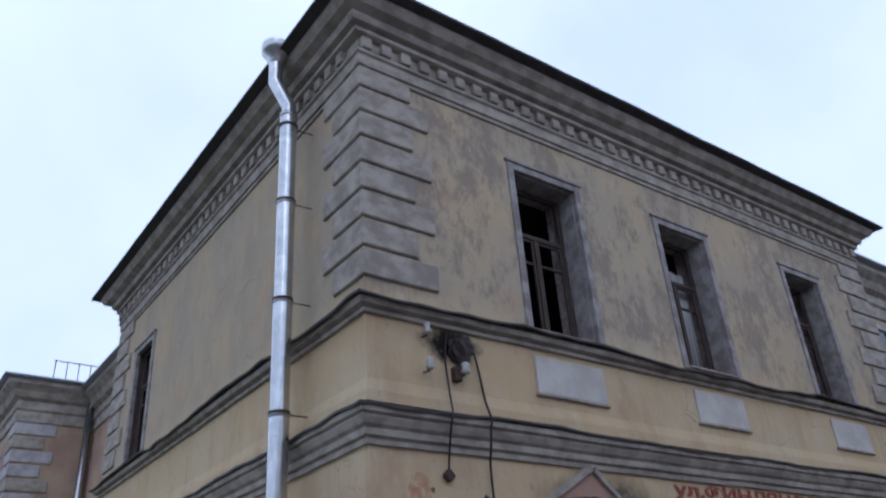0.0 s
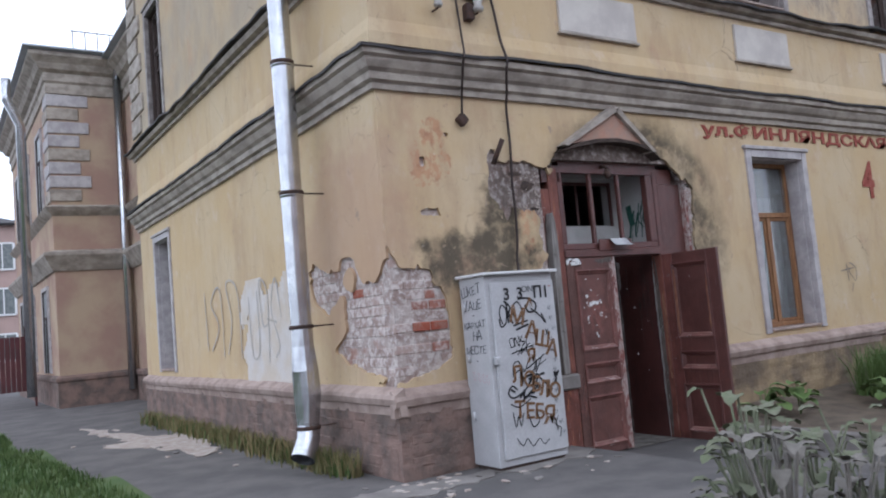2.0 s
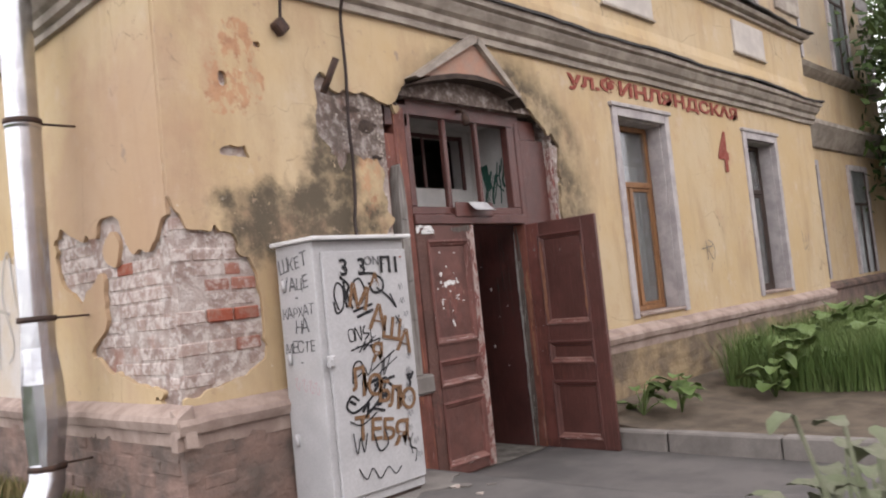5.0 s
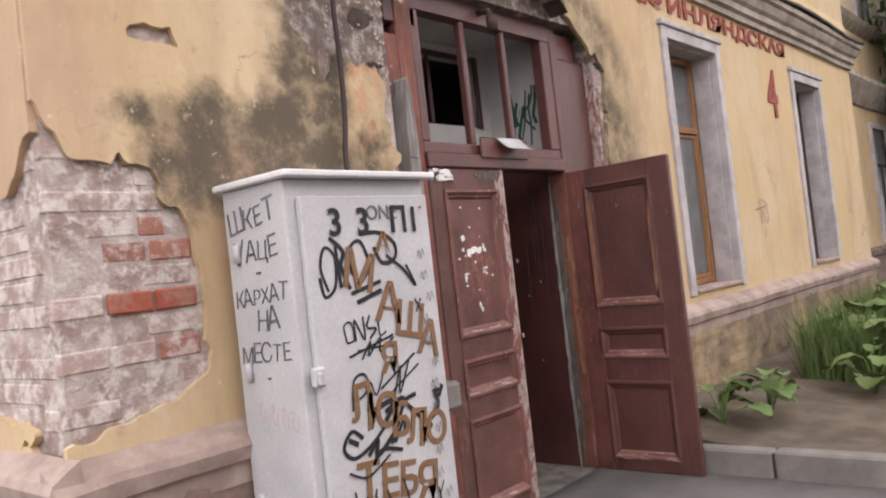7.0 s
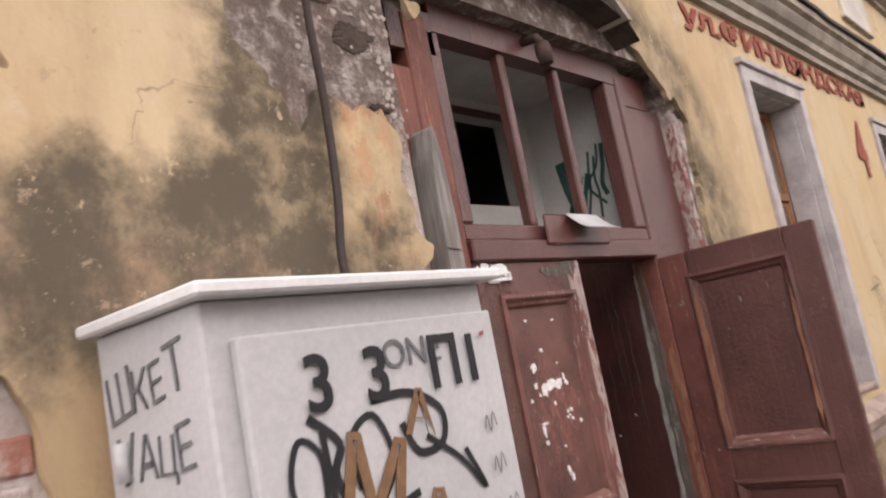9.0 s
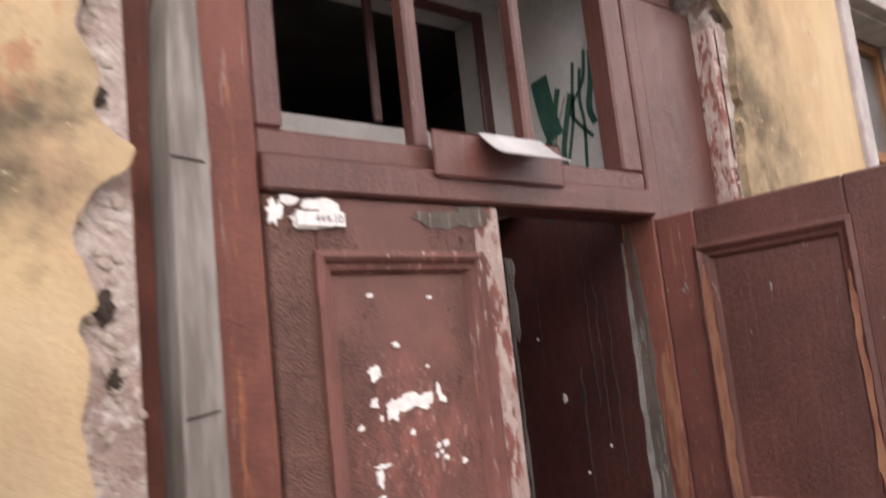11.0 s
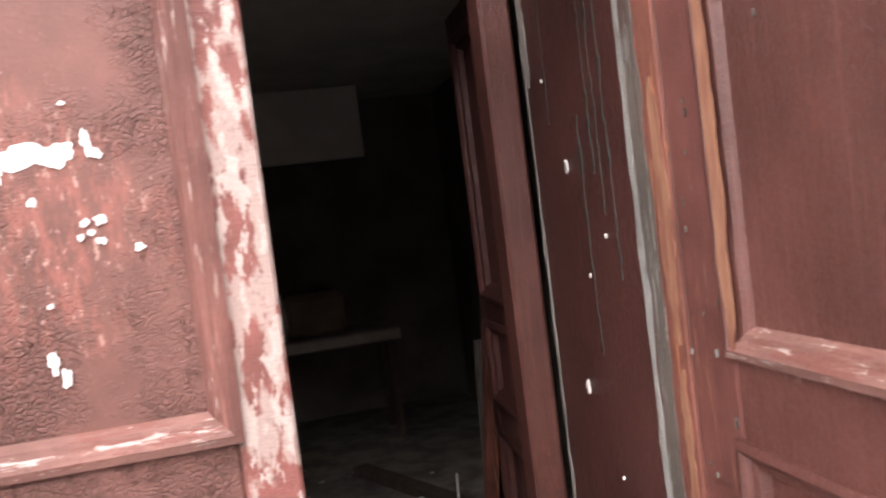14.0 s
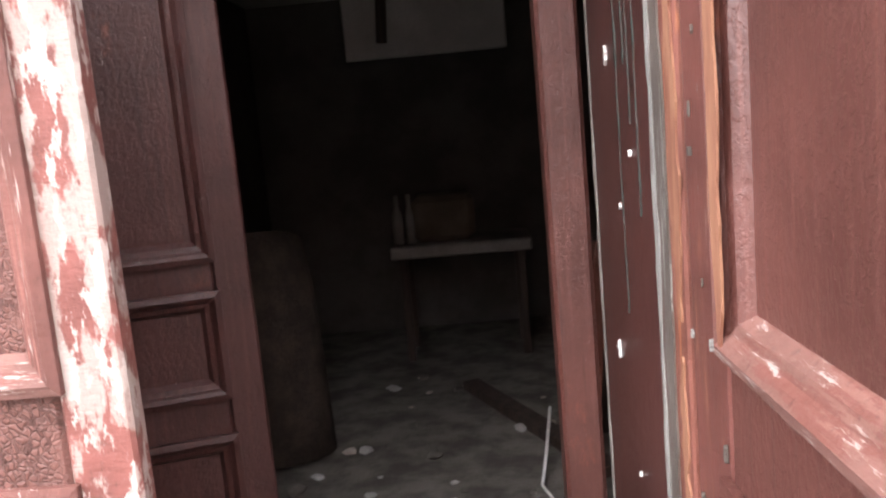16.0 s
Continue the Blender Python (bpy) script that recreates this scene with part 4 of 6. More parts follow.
for i in range(8):
    a0, a1 = i / 8, (i + 1) / 8
    x0, x1 = 6.3 + 2.1 * a0, 6.3 + 2.1 * a1
    top = 3.0 + 0.24 * math.sin(math.pi * (a0 + a1) / 2)
    cuboid(bm, x0, x1 - 0.001, Y0 + 0.03, Y0 + 0.13, 2.971 if 6.4 < x0 < 8.0 else 2.86, top)
part("head_board", bm, DOOR, portal, "arched brown-red head board")
# bent plate hanging on the transom
bm = bmesh.new()
for i in range(9):
    s = i / 8
    for x in (7.2, 7.46):
        bm.verts.new((x, Y0 - 0.015 - 0.11 * s, 2.2 - 0.06 * s - 0.03 * math.sin(s * 2)))
bm.verts.ensure_lookup_table()
for i in range(8):
    bm.faces.new((bm.verts[2 * i], bm.verts[2 * i + 1], bm.verts[2 * i + 3], bm.verts[2 * i + 2])).smooth = True
bm.normal_update()
bmesh.ops.solidify(bm, geom=bm.faces[:], thickness=0.006)
thing("bent_plate", "bent grey plastic plate nailed on the door transom", "plate", bm=bm, mat=CABINET)
# light socket over the door
lamp = tagged(new("lamp_socket"), "empty lamp socket on the door head", "lamp socket")
bm = bmesh.new()
tube(bm, [(7.22, Y0 + 0.03, 3.05), (7.22, Y0 - 0.05, 3.04), (7.22, Y0 - 0.07, 3.0)], 0.022, 10)
part("bracket", bm, IRON, lamp)
bm = bmesh.new()
tube(bm, [(7.22, Y0 - 0.07, 3.0), (7.22, Y0 - 0.075, 2.95), (7.22, Y0 - 0.08, 2.9)], [0.035, 0.04, 0.03], 12)
part("socket", bm, IRON, lamp, "dull metal socket")

# broken gable over the doorway
gable = tagged(new("door_gable"), "broken pink plaster gable over the doorway", "pediment", kind="structure")


def prism(name, pts, y0, y1, mat, label=""):
    bm = bmesh.new()
    a = [bm.verts.new((x, y0 + 0.01 * noise.noise(Vector((x * 9, z * 9, 0))), z)) for x, z in pts]
    b = [bm.verts.new((x, y1, z)) for x, z in pts]
    bm.faces.new(a)
    bm.faces.new(b[::-1])
    for i in range(len(pts)):
        j = (i + 1) % len(pts)
        bm.faces.new((a[i], b[i], b[j], a[j]))
    return part(name, bm, mat, gable, label)


prism("tympanum", [(6.52, 3.25), (6.7, 3.27), (7.0, 3.33), (7.3, 3.35), (7.6, 3.32), (7.86, 3.24), (7.7, 3.4), (7.3, 3.66)], FY - 0.09, FY + 0.04, PEDIMENT, "peeling pink render")
prism("rake", [(6.46, 3.23), (6.53, 3.22), (7.33, 3.66), (7.28, 3.72)], FY - 0.14, FY + 0.03, STUCCO)
prism("rake", [(7.92, 3.21), (7.86, 3.2), (7.34, 3.64), (7.36, 3.7)], FY - 0.14, FY + 0.03, STUCCO)
# its near-black colour paints the shadow curve below the gable
prism("soffit", [(6.4, 3.15), (6.7, 3.22), (7.0, 3.28), (7.3, 3.3), (7.6, 3.28), (7.9, 3.2), (8.0, 3.12), (7.9, 3.235), (7.6, 3.315), (7.3, 3.345), (7.0, 3.325), (6.7, 3.265)], FY - 0.12, FY + 0.12, NEAR_BLACK, "soffit coloured dark for the shade under the gable")


# ---- panelled door leaves ----
def leaf(name, label, width, height, m, face, stile=None, thick=0.045, sides=(1,), panels=((0.08, 0.32), (0.375, 0.50), (0.545, 0.955)), kind="", sl=0.095, sr=0.095, infill=None, hang=None, rim=None):
    """A panelled leaf hinged at its local origin, running along +x, its shown face towards -y."""
    ob = tagged(new(name), label, "door", kind=kind)
    block("stile", (0, sl, 0, thick, 0, height), hang or face, ob, "crazed hanging stile" if hang else "")
    block("stile", (width - sr, width, 0, thick, 0, height), stile or face, ob, "flaked pale closing edge" if stile else "")
    edges = [0.0]
    for lo, hi in panels:
        edges += [lo * height, hi * height]
    edges.append(height)
    for i in range(0, len(edges), 2):
        block("rail", (sl + 0.001, width - sr - 0.001, 0.001, thick - 0.001, edges[i], edges[i + 1]), infill or face, ob)
    for lo, hi in panels:
        z0, z1 = lo * height, hi * height
        pan = block("panel", (sl + 0.001, width - sr - 0.001, thick * 0.42, thick * 0.68, z0 + 0.001, z1 - 0.001), infill or face, ob)
        for s in ((-1, 1) if len(sides) > 1 else (-1,)):
            bm = bmesh.new()
            prof = ((-0.012, 0.0), (-0.012, -0.012), (0.004, -0.017), (0.014, -0.01), (0.02, -0.002), (0.034, 0.002), (0.046, thick * 0.42))
            rings = []
            for d, y in prof:
                yy = y if s < 0 else thick - y
                rings.append([bm.verts.new(c) for c in ((sl + d, yy, z0 + d), (width - sr - d, yy, z0 + d), (width - sr - d, yy, z1 - d), (sl + d, yy, z1 - d))])
            low = bmesh.new()
            for a, b in zip(rings, rings[1:]):
                for q in range(1, 4):
                    bm.faces.new((a[q], a[(q + 1) % 4], b[(q + 1) % 4], b[q]))
                low.faces.new([low.verts.new(v.co) for v in (a[0], a[1], b[1], b[0])])
            part("moulding", bm, rim or face, ob)
            part("moulding", low, MOULD if face is DOOR else face, ob)
    ob.matrix_world = m
    return ob


LEAF_H = 2.19
closed = leaf("door_1", "closed brown-red panelled door leaf with flaking paint", 0.755, LEAF_H, pose(6.525, 6.985, FLOOR + 0.01), DOOR, FLAKED, kind="structure",
              panels=((0.046, 0.29), (0.36, 0.455), (0.527, 0.932)), sl=0.13, sr=0.1, infill=DOOR_PEEL, hang=DOOR_CRAZED, rim=MOULD_RED)
opened = leaf("door_2", "open brown-red panelled door leaf with bare orange wood showing", 0.80, LEAF_H, pose(8.06, 6.985, FLOOR + 0.0, 0, 0, -90), DOOR, None, kind="structure", sides=(1, 2),
              panels=((0.046, 0.29), (0.375, 0.465), (0.545, 0.94)), sl=0.15, sr=0.15, hang=HANG_RED)
inner_l = leaf("door_3", "inner dark brown panelled door leaf, half open", 0.64, LEAF_H, pose(6.56, 7.80, FLOOR + 0.0, 0, 0, 18), DOOR_DARK, None, kind="structure")
inner_r = leaf("door_4", "inner dark brown panelled door leaf, folded back", 0.50, LEAF_H, pose(8.005, 8.37, FLOOR + 0.0, 0, 0, -92), DOOR_DARK, None, kind="structure", sides=(1, 2))

# vestibule between the two pairs of doors
vest = tagged(new("vestibule"), "narrow vestibule lined with dark brown boards below pale plaster", "vestibule", kind="structure")
block("lining", (8.052, 8.12, 7.127, 7.74, FLOOR, 2.15), DOOR_DARK, vest, "dark brown painted reveal with drips", 0.004)
block("hanging_stile", (8.0535, 8.065, 6.987, 7.126, FLOOR, 2.0), DOOR_WORN, vest, "crazed red hanging stile", 0.004)


def ragged_strip(parent, x, u0, u1, v0, v1, mat, label, seed, name="bare_streak", jit=0.006):
    """A thin uneven strip of bare wood or paint on a face towards -x."""
    bm = bmesh.new()
    n = 40
    rows_ = []
    for i in range(n + 1):
        v = v0 + (v1 - v0) * i / n
        e = 1 - 0.75 * max(0, 1 - 6 * min(i, n - i) / n)
        mid, half = (u0 + u1) / 2, (u1 - u0) / 2 * e
        w = [jit * (noise.noise(Vector((v * 9, seed, k))) + 0.7 * noise.noise(Vector((v * 31, seed, k + 5)))) for k in (0, 1)]
        rows_.append([bm.verts.new((xx, y, v)) for xx, y in ((x, mid - half + w[0]), (x, mid + half + w[1]), (x + 0.003, mid + half + w[1]), (x + 0.003, mid - half + w[0]))])
    for a, b in zip(rows_, rows_[1:]):
        for k in range(4):
            bm.faces.new((a[k], a[(k + 1) % 4], b[(k + 1) % 4], b[k]))
    ob = part(name, bm, mat, parent, label)
    ob.matrix_parent_inverse = parent.matrix_world.inverted()
    return ob


ragged_strip(vest, 8.0494, 7.118, 7.142, FLOOR, 1.93, PALEFLAKE, "pale flaked edge", 1, "edge_strip", 0.012)
ragged_strip(vest, 8.0504, 7.062, 7.124, FLOOR, 1.98, GREYFLAKE, "peeled grey primer", 2, "primer_strip", 0.012)
ragged_strip(vest, 8.0506, 6.995, 7.04, 0.98, 1.52, RAWWOOD, "bare orange wood strip", 3, "bare_strip", 0.016)
ragged_strip(vest, 8.0506, 7.005, 7.03, 0.5, 0.93, RAWWOOD, "bare orange wood strip", 6, "bare_strip", 0.016)
ragged_strip(vest, 8.0495, 7.722, 7.738, FLOOR, 1.98, PALEFLAKE, "pale flaked edge", 4, "edge_strip", 0.01)
ragged_strip(vest, 8.0490, 7.69, 7.73, 1.62, 1.97, PALEFLAKE, "pale flaked edge", 5, "edge_strip", 0.02)
for k, (y, z0, z1) in enumerate(((7.24, 1.1, 1.75), (7.29, 1.25, 1.97), (7.33, 1.35, 1.98), (7.4, 0.9, 1.5), (7.58, 1.5, 1.9))):
    ragged_strip(vest, 8.0498, y, y + 0.003, z0, z1, DULL_GREEN, "", 20 + k, "paint_run", 0.014)
block("lining", (6.40, 6.519, 7.127, 7.74, FLOOR, 2.15), DOOR_DARK, vest, "", 0.004)
block("pale_wall", (8.05, 8.25, 7.127, 7.74, 2.151, 3.1), INNERPALE, vest, "", 0)
block("pale_wall", (6.25, 6.52, 7.127, 7.74, 2.151, 3.1), INNERPALE, vest, "", 0)
block("soffit", (6.25, 8.25, 7.1, 7.74, 3.04, 3.12), INNERPALE, vest, "", 0)
block("inner_post", (7.943, 8.038, 7.748, 7.86, FLOOR, 2.02), DOOR, vest, "brown-red inner door post", 0.01)
block("inner_post", (6.42, 6.55, 7.744, 7.86, FLOOR, 2.02), DOOR, vest, "", 0.01)
block("inner_transom", (6.42, 8.05, 7.744, 7.86, 2.021, 2.14), DOOR_DARK, vest, "", 0.01)
block("inner_wall", (6.25, 6.6, 7.6, 7.743, 2.141, 3.04), INNERPALE, vest, "", 0)
block("inner_wall", (7.92, 8.049, 7.6, 7.743, 2.141, 3.04), INNERPALE, vest, "", 0)
block("inner_wall", (6.601, 7.919, 7.6, 7.743, 2.97, 3.04), INNERPALE, vest, "", 0)
block("inner_wall", (6.601, 7.919, 7.6, 7.743, 2.141, 2.44), INNERPALE, vest, "", 0)
bm = bmesh.new()
for x0, x1, z0, z1 in ((6.59, 6.64, 2.43, 2.99), (7.88, 7.935, 2.43, 2.99), (6.641, 7.879, 2.94, 2.985), (7.32, 7.36, 2.445, 2.939)):
    cuboid(bm, x0, x1, 7.58, 7.6, z0, z1, 0.006)
part("inner_fanlight_frame", bm, DOOR_DARK, vest)
bm = bmesh.new()
rng = random.Random(4)
for k in range(9):
    y = 7.15 + 0.03 * k
    top = 2.72 - 0.03 * k + rng.uniform(-0.06, 0.06)
    stroke(bm, [(y, top), (y + 0.03 + rng.uniform(-0.02, 0.03), top - 0.12), (y + rng.uniform(0.0, 0.1), top - 0.22), (y + rng.uniform(0, 0.12), top - rng.uniform(0.28, 0.4))], rng.choice((0.006, 0.01, 0.016, 0.028)), lambda u, v, d: Vector((8.047, u, v)))
stroke(bm, [(7.42, 2.66), (7.40, 2.52), (7.37, 2.40)], 0.09, lambda u, v, d: Vector((8.046, u, v)))
part("paint_marks", bm, INK_GREEN, vest, "dark green paint scrawl")

# hall behind
bm = bmesh.new()
cuboid(bm, 5.2, 9.6, 7.0, 12.4, FLOOR - 0.12, FLOOR - 0.0)
structure("floor_hall", "dusty littered hall floor", "floor", bm, INNERFLOOR)
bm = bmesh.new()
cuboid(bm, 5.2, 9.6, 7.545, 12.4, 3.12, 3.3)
structure("ceiling_hall", "dark hall ceiling", "ceiling", bm, INNERWALL)
bm = bmesh.new()
cuboid(bm, 6.2, 8.75, 7.905, 11.9, 2.27, 2.4)
structure("ceiling_low", "low grey lobby ceiling", "ceiling", bm, INNERPALE)
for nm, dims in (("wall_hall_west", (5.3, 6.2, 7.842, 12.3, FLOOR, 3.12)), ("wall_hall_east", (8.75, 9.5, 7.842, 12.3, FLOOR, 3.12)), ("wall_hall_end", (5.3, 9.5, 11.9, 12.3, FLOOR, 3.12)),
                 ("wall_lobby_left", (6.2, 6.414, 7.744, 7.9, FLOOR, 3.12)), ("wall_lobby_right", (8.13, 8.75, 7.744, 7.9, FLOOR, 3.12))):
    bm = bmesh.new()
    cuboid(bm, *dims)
    structure(nm, "dark hall wall", "wall", bm, INNERWALL)
bm = bmesh.new()
cuboid(bm, 7.0, 8.05, 11.2, 11.25, 1.76, 2.27, 0.01)
thing("hanging_board", "pale grey board hung across the hall below its ceiling", "board", bm=bm, mat=INNERPALE)
bm = bmesh.new()
cuboid(bm, -0.035, 0.035, -0.01, 0.01, -0.42, 0.0, 0.004)
thing("hanging_batten", "dark wooden batten hanging from the hall ceiling", "batten", pose(7.28, 11.15, 2.27, 0, 4, 0), bm, DARKWOOD)
bm = bmesh.new()
cuboid(bm, 7.2, 8.1, 10.9, 11.4, 0.48, 0.56, 0.012)
bench = tagged(new("bench"), "pale dusty bench at the end of the hall", "bench")
part("bench_top", bm, CONCRETE, bench)
for x in (7.25, 8.0):
    for y in (10.94, 11.3):
        block("leg", (x, x + 0.05, y, y + 0.05, FLOOR, 0.48), DARKWOOD, bench)
bm = bmesh.new()
cuboid(bm, 7.35, 7.75, 11.0, 11.3, 0.562, 0.86, 0.04)
thing("cardboard_box", "crumpled brown cardboard box on the bench", "box", bm=bm, mat=SOIL)
for i, (x, z) in enumerate(((7.2, 1.0), (7.28, 0.95))):
    bm = bmesh.new()
    tube(bm, [(x + 0.05, 11.05, 0.562), (x + 0.05, 11.05, 0.75), (x + 0.05, 11.05, 0.8), (x + 0.05, 11.05, 0.88)], [0.035, 0.035, 0.015, 0.015], 10)
    thing("bottle", "dusty pale bottle on the bench", "bottle", bm=bm, mat=CONCRETE, group="bottles on the bench")
for i, (x, y, a, tone) in enumerate(((8.28, 9.55, 4, DARKWOOD), (8.18, 9.3, 7, DOOR_WORN), (8.36, 9.95, 3, GREYWOOD))):
    bm = bmesh.new()
    cuboid(bm, -0.035, 0.035, -0.02, 0.02, 0, 1.15 - 0.2 * i, 0.004)
    thing("plank", "old plank leaning against the hall wall", "plank", pose(x, y, FLOOR, 0, a, 10 * i), bm, tone, group="planks in the hall")
bm = bmesh.new()
cuboid(bm, -0.05, 0.05, -0.7, 0.7, 0, 0.05, 0.004)
thing("plank", "old plank lying on the hall floor", "plank", pose(7.95, 9.7, FLOOR, 0, 0, 25), bm, DARKWOOD, group="planks in the hall")
rng = random.Random(8)
for i in range(36):
    s = rng.uniform(0.012, 0.05)
    bm = bmesh.new()
    bmesh.ops.create_icosphere(bm, subdivisions=1, radius=s)
    for v in bm.verts:
        v.co = Vector((v.co.x * rng.uniform(0.6, 1.5), v.co.y * rng.uniform(0.6, 1.5), max(v.co.z, -s * 0.3) * 0.5))
    thing("rubble_lump", "crumb of fallen plaster on the floor", "rubble", pose(rng.uniform(6.75, 8.1), rng.uniform(8.2, 10.6), FLOOR + s * 0.12, 0, 0, rng.uniform(0, 180)), bm, rng.choice((RUBBLE, INNERPALE, INNERFLOOR)), group="rubble on the hall floor")
bm = bmesh.new()
tube(bm, [(8.02, 9.25, 0.05), (7.98, 9.1, -0.1), (7.95, 9.0, -0.185), (8.0, 8.8, -0.19)], 0.007, 6)
thing("cable_end", "white loose cable end in the hall", "cable", bm=bm, mat=WHITE)

# pale roll coloured near black, so the hall's dimness is in its colour
bm = bmesh.new()
tube(bm, [(6.75, 9.55, FLOOR), (6.74, 9.6, 0.2), (6.72, 9.7, 0.6), (6.7, 9.78, 0.8)], [0.26, 0.25, 0.23, 0.2], 18)
thing("rolled_mattress", "rolled mattress standing in the hall, coloured dark for the dimness", "mattress", bm=bm, mat=NEAR_BLACK)

# ---- street cabinet ----
CX0, CX1, CY0, CY1, CZ0, CZ1 = 4.95, 5.78, 6.36, 6.80, 0.04, 1.82
cab = tagged(new("street_cabinet"), "light grey metal utility cabinet covered in graffiti", "cabinet")
block("body", (CX0, CX1, CY0 + 0.03, CY1, CZ0, CZ1), CABINET, cab, "", 0.006)
block("door", (CX0 + 0.055, CX1 - 0.012, CY0, CY0 + 0.029, CZ0 + 0.07, CZ1 - 0.075), CABINET, cab, "", 0.005)
block("lid", (CX0 - 0.035, CX1 + 0.035, CY0 - 0.03, CY1 + 0.02, CZ1 + 0.002, CZ1 + 0.03), LID_SKYLIT, cab, "slightly overhanging lid, lightened for the sky on it", 0.006)
# recessed dark block fills the gap below and paints its shade
block("base", (CX0 + 0.03, CX1 - 0.03, CY0 + 0.05, CY1 - 0.02, -0.05, CZ0), DARKWOOD, cab, "dark block painting the shaded gap under the cabinet", 0.004)
for z in (0.5, 1.05, 1.55):
    bm = bmesh.new()
    tube(bm, [(CX0 - 0.012, CY1 - 0.08, z - 0.04), (CX0 - 0.012, CY1 - 0.08, z + 0.04)], 0.016, 8)
    part("hinge", bm, CABINET, cab)
bm = bmesh.new()
cuboid(bm, CX0 + 0.02, CX0 + 0.08, CY0 - 0.022, CY0 + 0.01, 0.98, 1.06, 0.008)
cuboid(bm, CX0 + 0.03, CX0 + 0.05, CY0 - 0.04, CY0 - 0.02, 0.99, 1.04, 0.005)
part("hasp", bm, CABINET, cab, "pale padlock hasp")


def cab_side(text, z, size, shift=0.0, tilt=0.0, mat=INK_GREY):
    step = size * 0.60
    for q, letter in enumerate(text):
        off = (q - (len(text) - 1) / 2) * step
        lean = tilt + 5 * math.sin(q * 2.3 + z * 9)
        words(letter, size * (1.0 + 0.12 * math.sin(q * 1.7 + z * 5)), mat, Matrix.Translation((CX0 - 0.003, (CY0 + CY1) / 2 + 0.02 - shift - off, z + off * math.tan(radians(tilt)) + 0.008 * math.sin(q * 3.1))) @ pose(0, 0, 0, 90, 0, -90) @ pose(0, 0, 0, 0, 0, lean), cab, "graffiti", "handwritten marker letter", 0.001, 0.1, -0.001)


cab_side("\u0428\u041a\u0415\u0422", 1.65, 0.125, 0, 8)
cab_side("\u0423\u0410\u0426\u0415", 1.51, 0.125, 0.0, 4)
cab_side("-", 1.43, 0.12)
cab_side("\u041a\u0410\u0420\u0425\u0410\u0422", 1.33, 0.098, 0, 4)
cab_side("\u041d\u0410", 1.22, 0.125, 0.03, 3)
cab_side("\u041c\u0415\u0421\u0422\u0415", 1.09, 0.11, 0.0, 3)
cab_side("-", 1.0, 0.12)


def cab_face(u, v, d):
    return Vector((CX0 + 0.055 + u * 0.763, CY0 - 0.004 - d, CZ0 + 0.07 + v * 1.635))


def tag_strokes(name, mat, width, shapes, lift, label):
    for i, s in enumerate(shapes):
        bm = bmesh.new()
        stroke(bm, s, width * (0.8 + 0.4 * ((i * 7) % 5) / 5), cab_face_uv, lift + 0.0003 * i)
        part(name, bm, mat, cab, label)


def cab_face_uv(u, v, d):
    """u and v in metres on the cabinet door."""
    return Vector((CX0 + 0.055 + u, CY0 - 0.003 - d, CZ0 + 0.07 + v))


tag_strokes("graffiti", INK, 0.018, [
    [(0.10, 1.24), (0.07, 1.34), (0.10, 1.42), (0.15, 1.38), (0.14, 1.26), (0.08, 1.22), (0.06, 1.30)], [(0.16, 1.43), (0.17, 1.25)], [(0.13, 1.46), (0.20, 1.40), (0.18, 1.34), (0.22, 1.24)],
    [(0.24, 1.30), (0.23, 1.40), (0.30, 1.44), (0.34, 1.34), (0.28, 1.26), (0.24, 1.31)], [(0.30, 1.47), (0.42, 1.47), (0.51, 1.42), (0.50, 1.35), (0.42, 1.34), (0.38, 1.41)], [(0.45, 1.37), (0.55, 1.30), (0.62, 1.22), (0.57, 1.32)],
    [(0.22, 1.22), (0.40, 1.26)], [(0.25, 1.18), (0.40, 1.22)]], 0.0, "black marker tag")
tag_strokes("graffiti", INK, 0.010, [
    [(0.17, 1.02), (0.16, 1.09), (0.20, 1.10), (0.21, 1.03), (0.17, 1.02)], [(0.22, 1.02), (0.22, 1.11), (0.27, 1.02), (0.27, 1.12)], [(0.31, 1.12), (0.29, 1.07), (0.34, 1.06), (0.30, 1.02)], [(0.36, 1.12), (0.36, 1.03), (0.40, 1.04)],
    [(0.17, 0.96), (0.44, 1.02)], [(0.22, 0.98), (0.42, 0.98)], [(0.24, 0.94), (0.30, 1.01), (0.28, 0.95), (0.36, 1.02), (0.35, 0.96), (0.44, 1.01)],
    [(0.16, 0.74), (0.18, 0.86), (0.24, 0.88), (0.26, 0.82), (0.20, 0.78)], [(0.24, 0.72), (0.27, 0.84), (0.30, 0.78), (0.36, 0.88)], [(0.33, 0.80), (0.56, 0.92)], [(0.36, 0.76), (0.58, 0.87)], [(0.40, 0.74), (0.46, 0.88), (0.44, 0.76), (0.52, 0.90)],
    [(0.60, 1.16), (0.64, 1.10)], [(0.64, 1.16), (0.60, 1.10)], [(0.62, 0.30), (0.64, 0.18)], [(0.66, 0.32), (0.62, 0.24), (0.68, 0.20), (0.66, 0.12)], [(0.12, 0.42), (0.14, 0.28), (0.18, 0.38), (0.20, 0.28), (0.24, 0.40)], [(0.30, 0.38), (0.34, 0.26), (0.42, 0.30), (0.40, 0.40)],
    [(0.14, 0.18), (0.20, 0.10), (0.26, 0.16), (0.32, 0.08), (0.40, 0.14), (0.46, 0.08), (0.52, 0.12)], [(0.10, 0.50), (0.20, 0.46), (0.34, 0.52)]], 0.0005, "thin black marker scrawl")
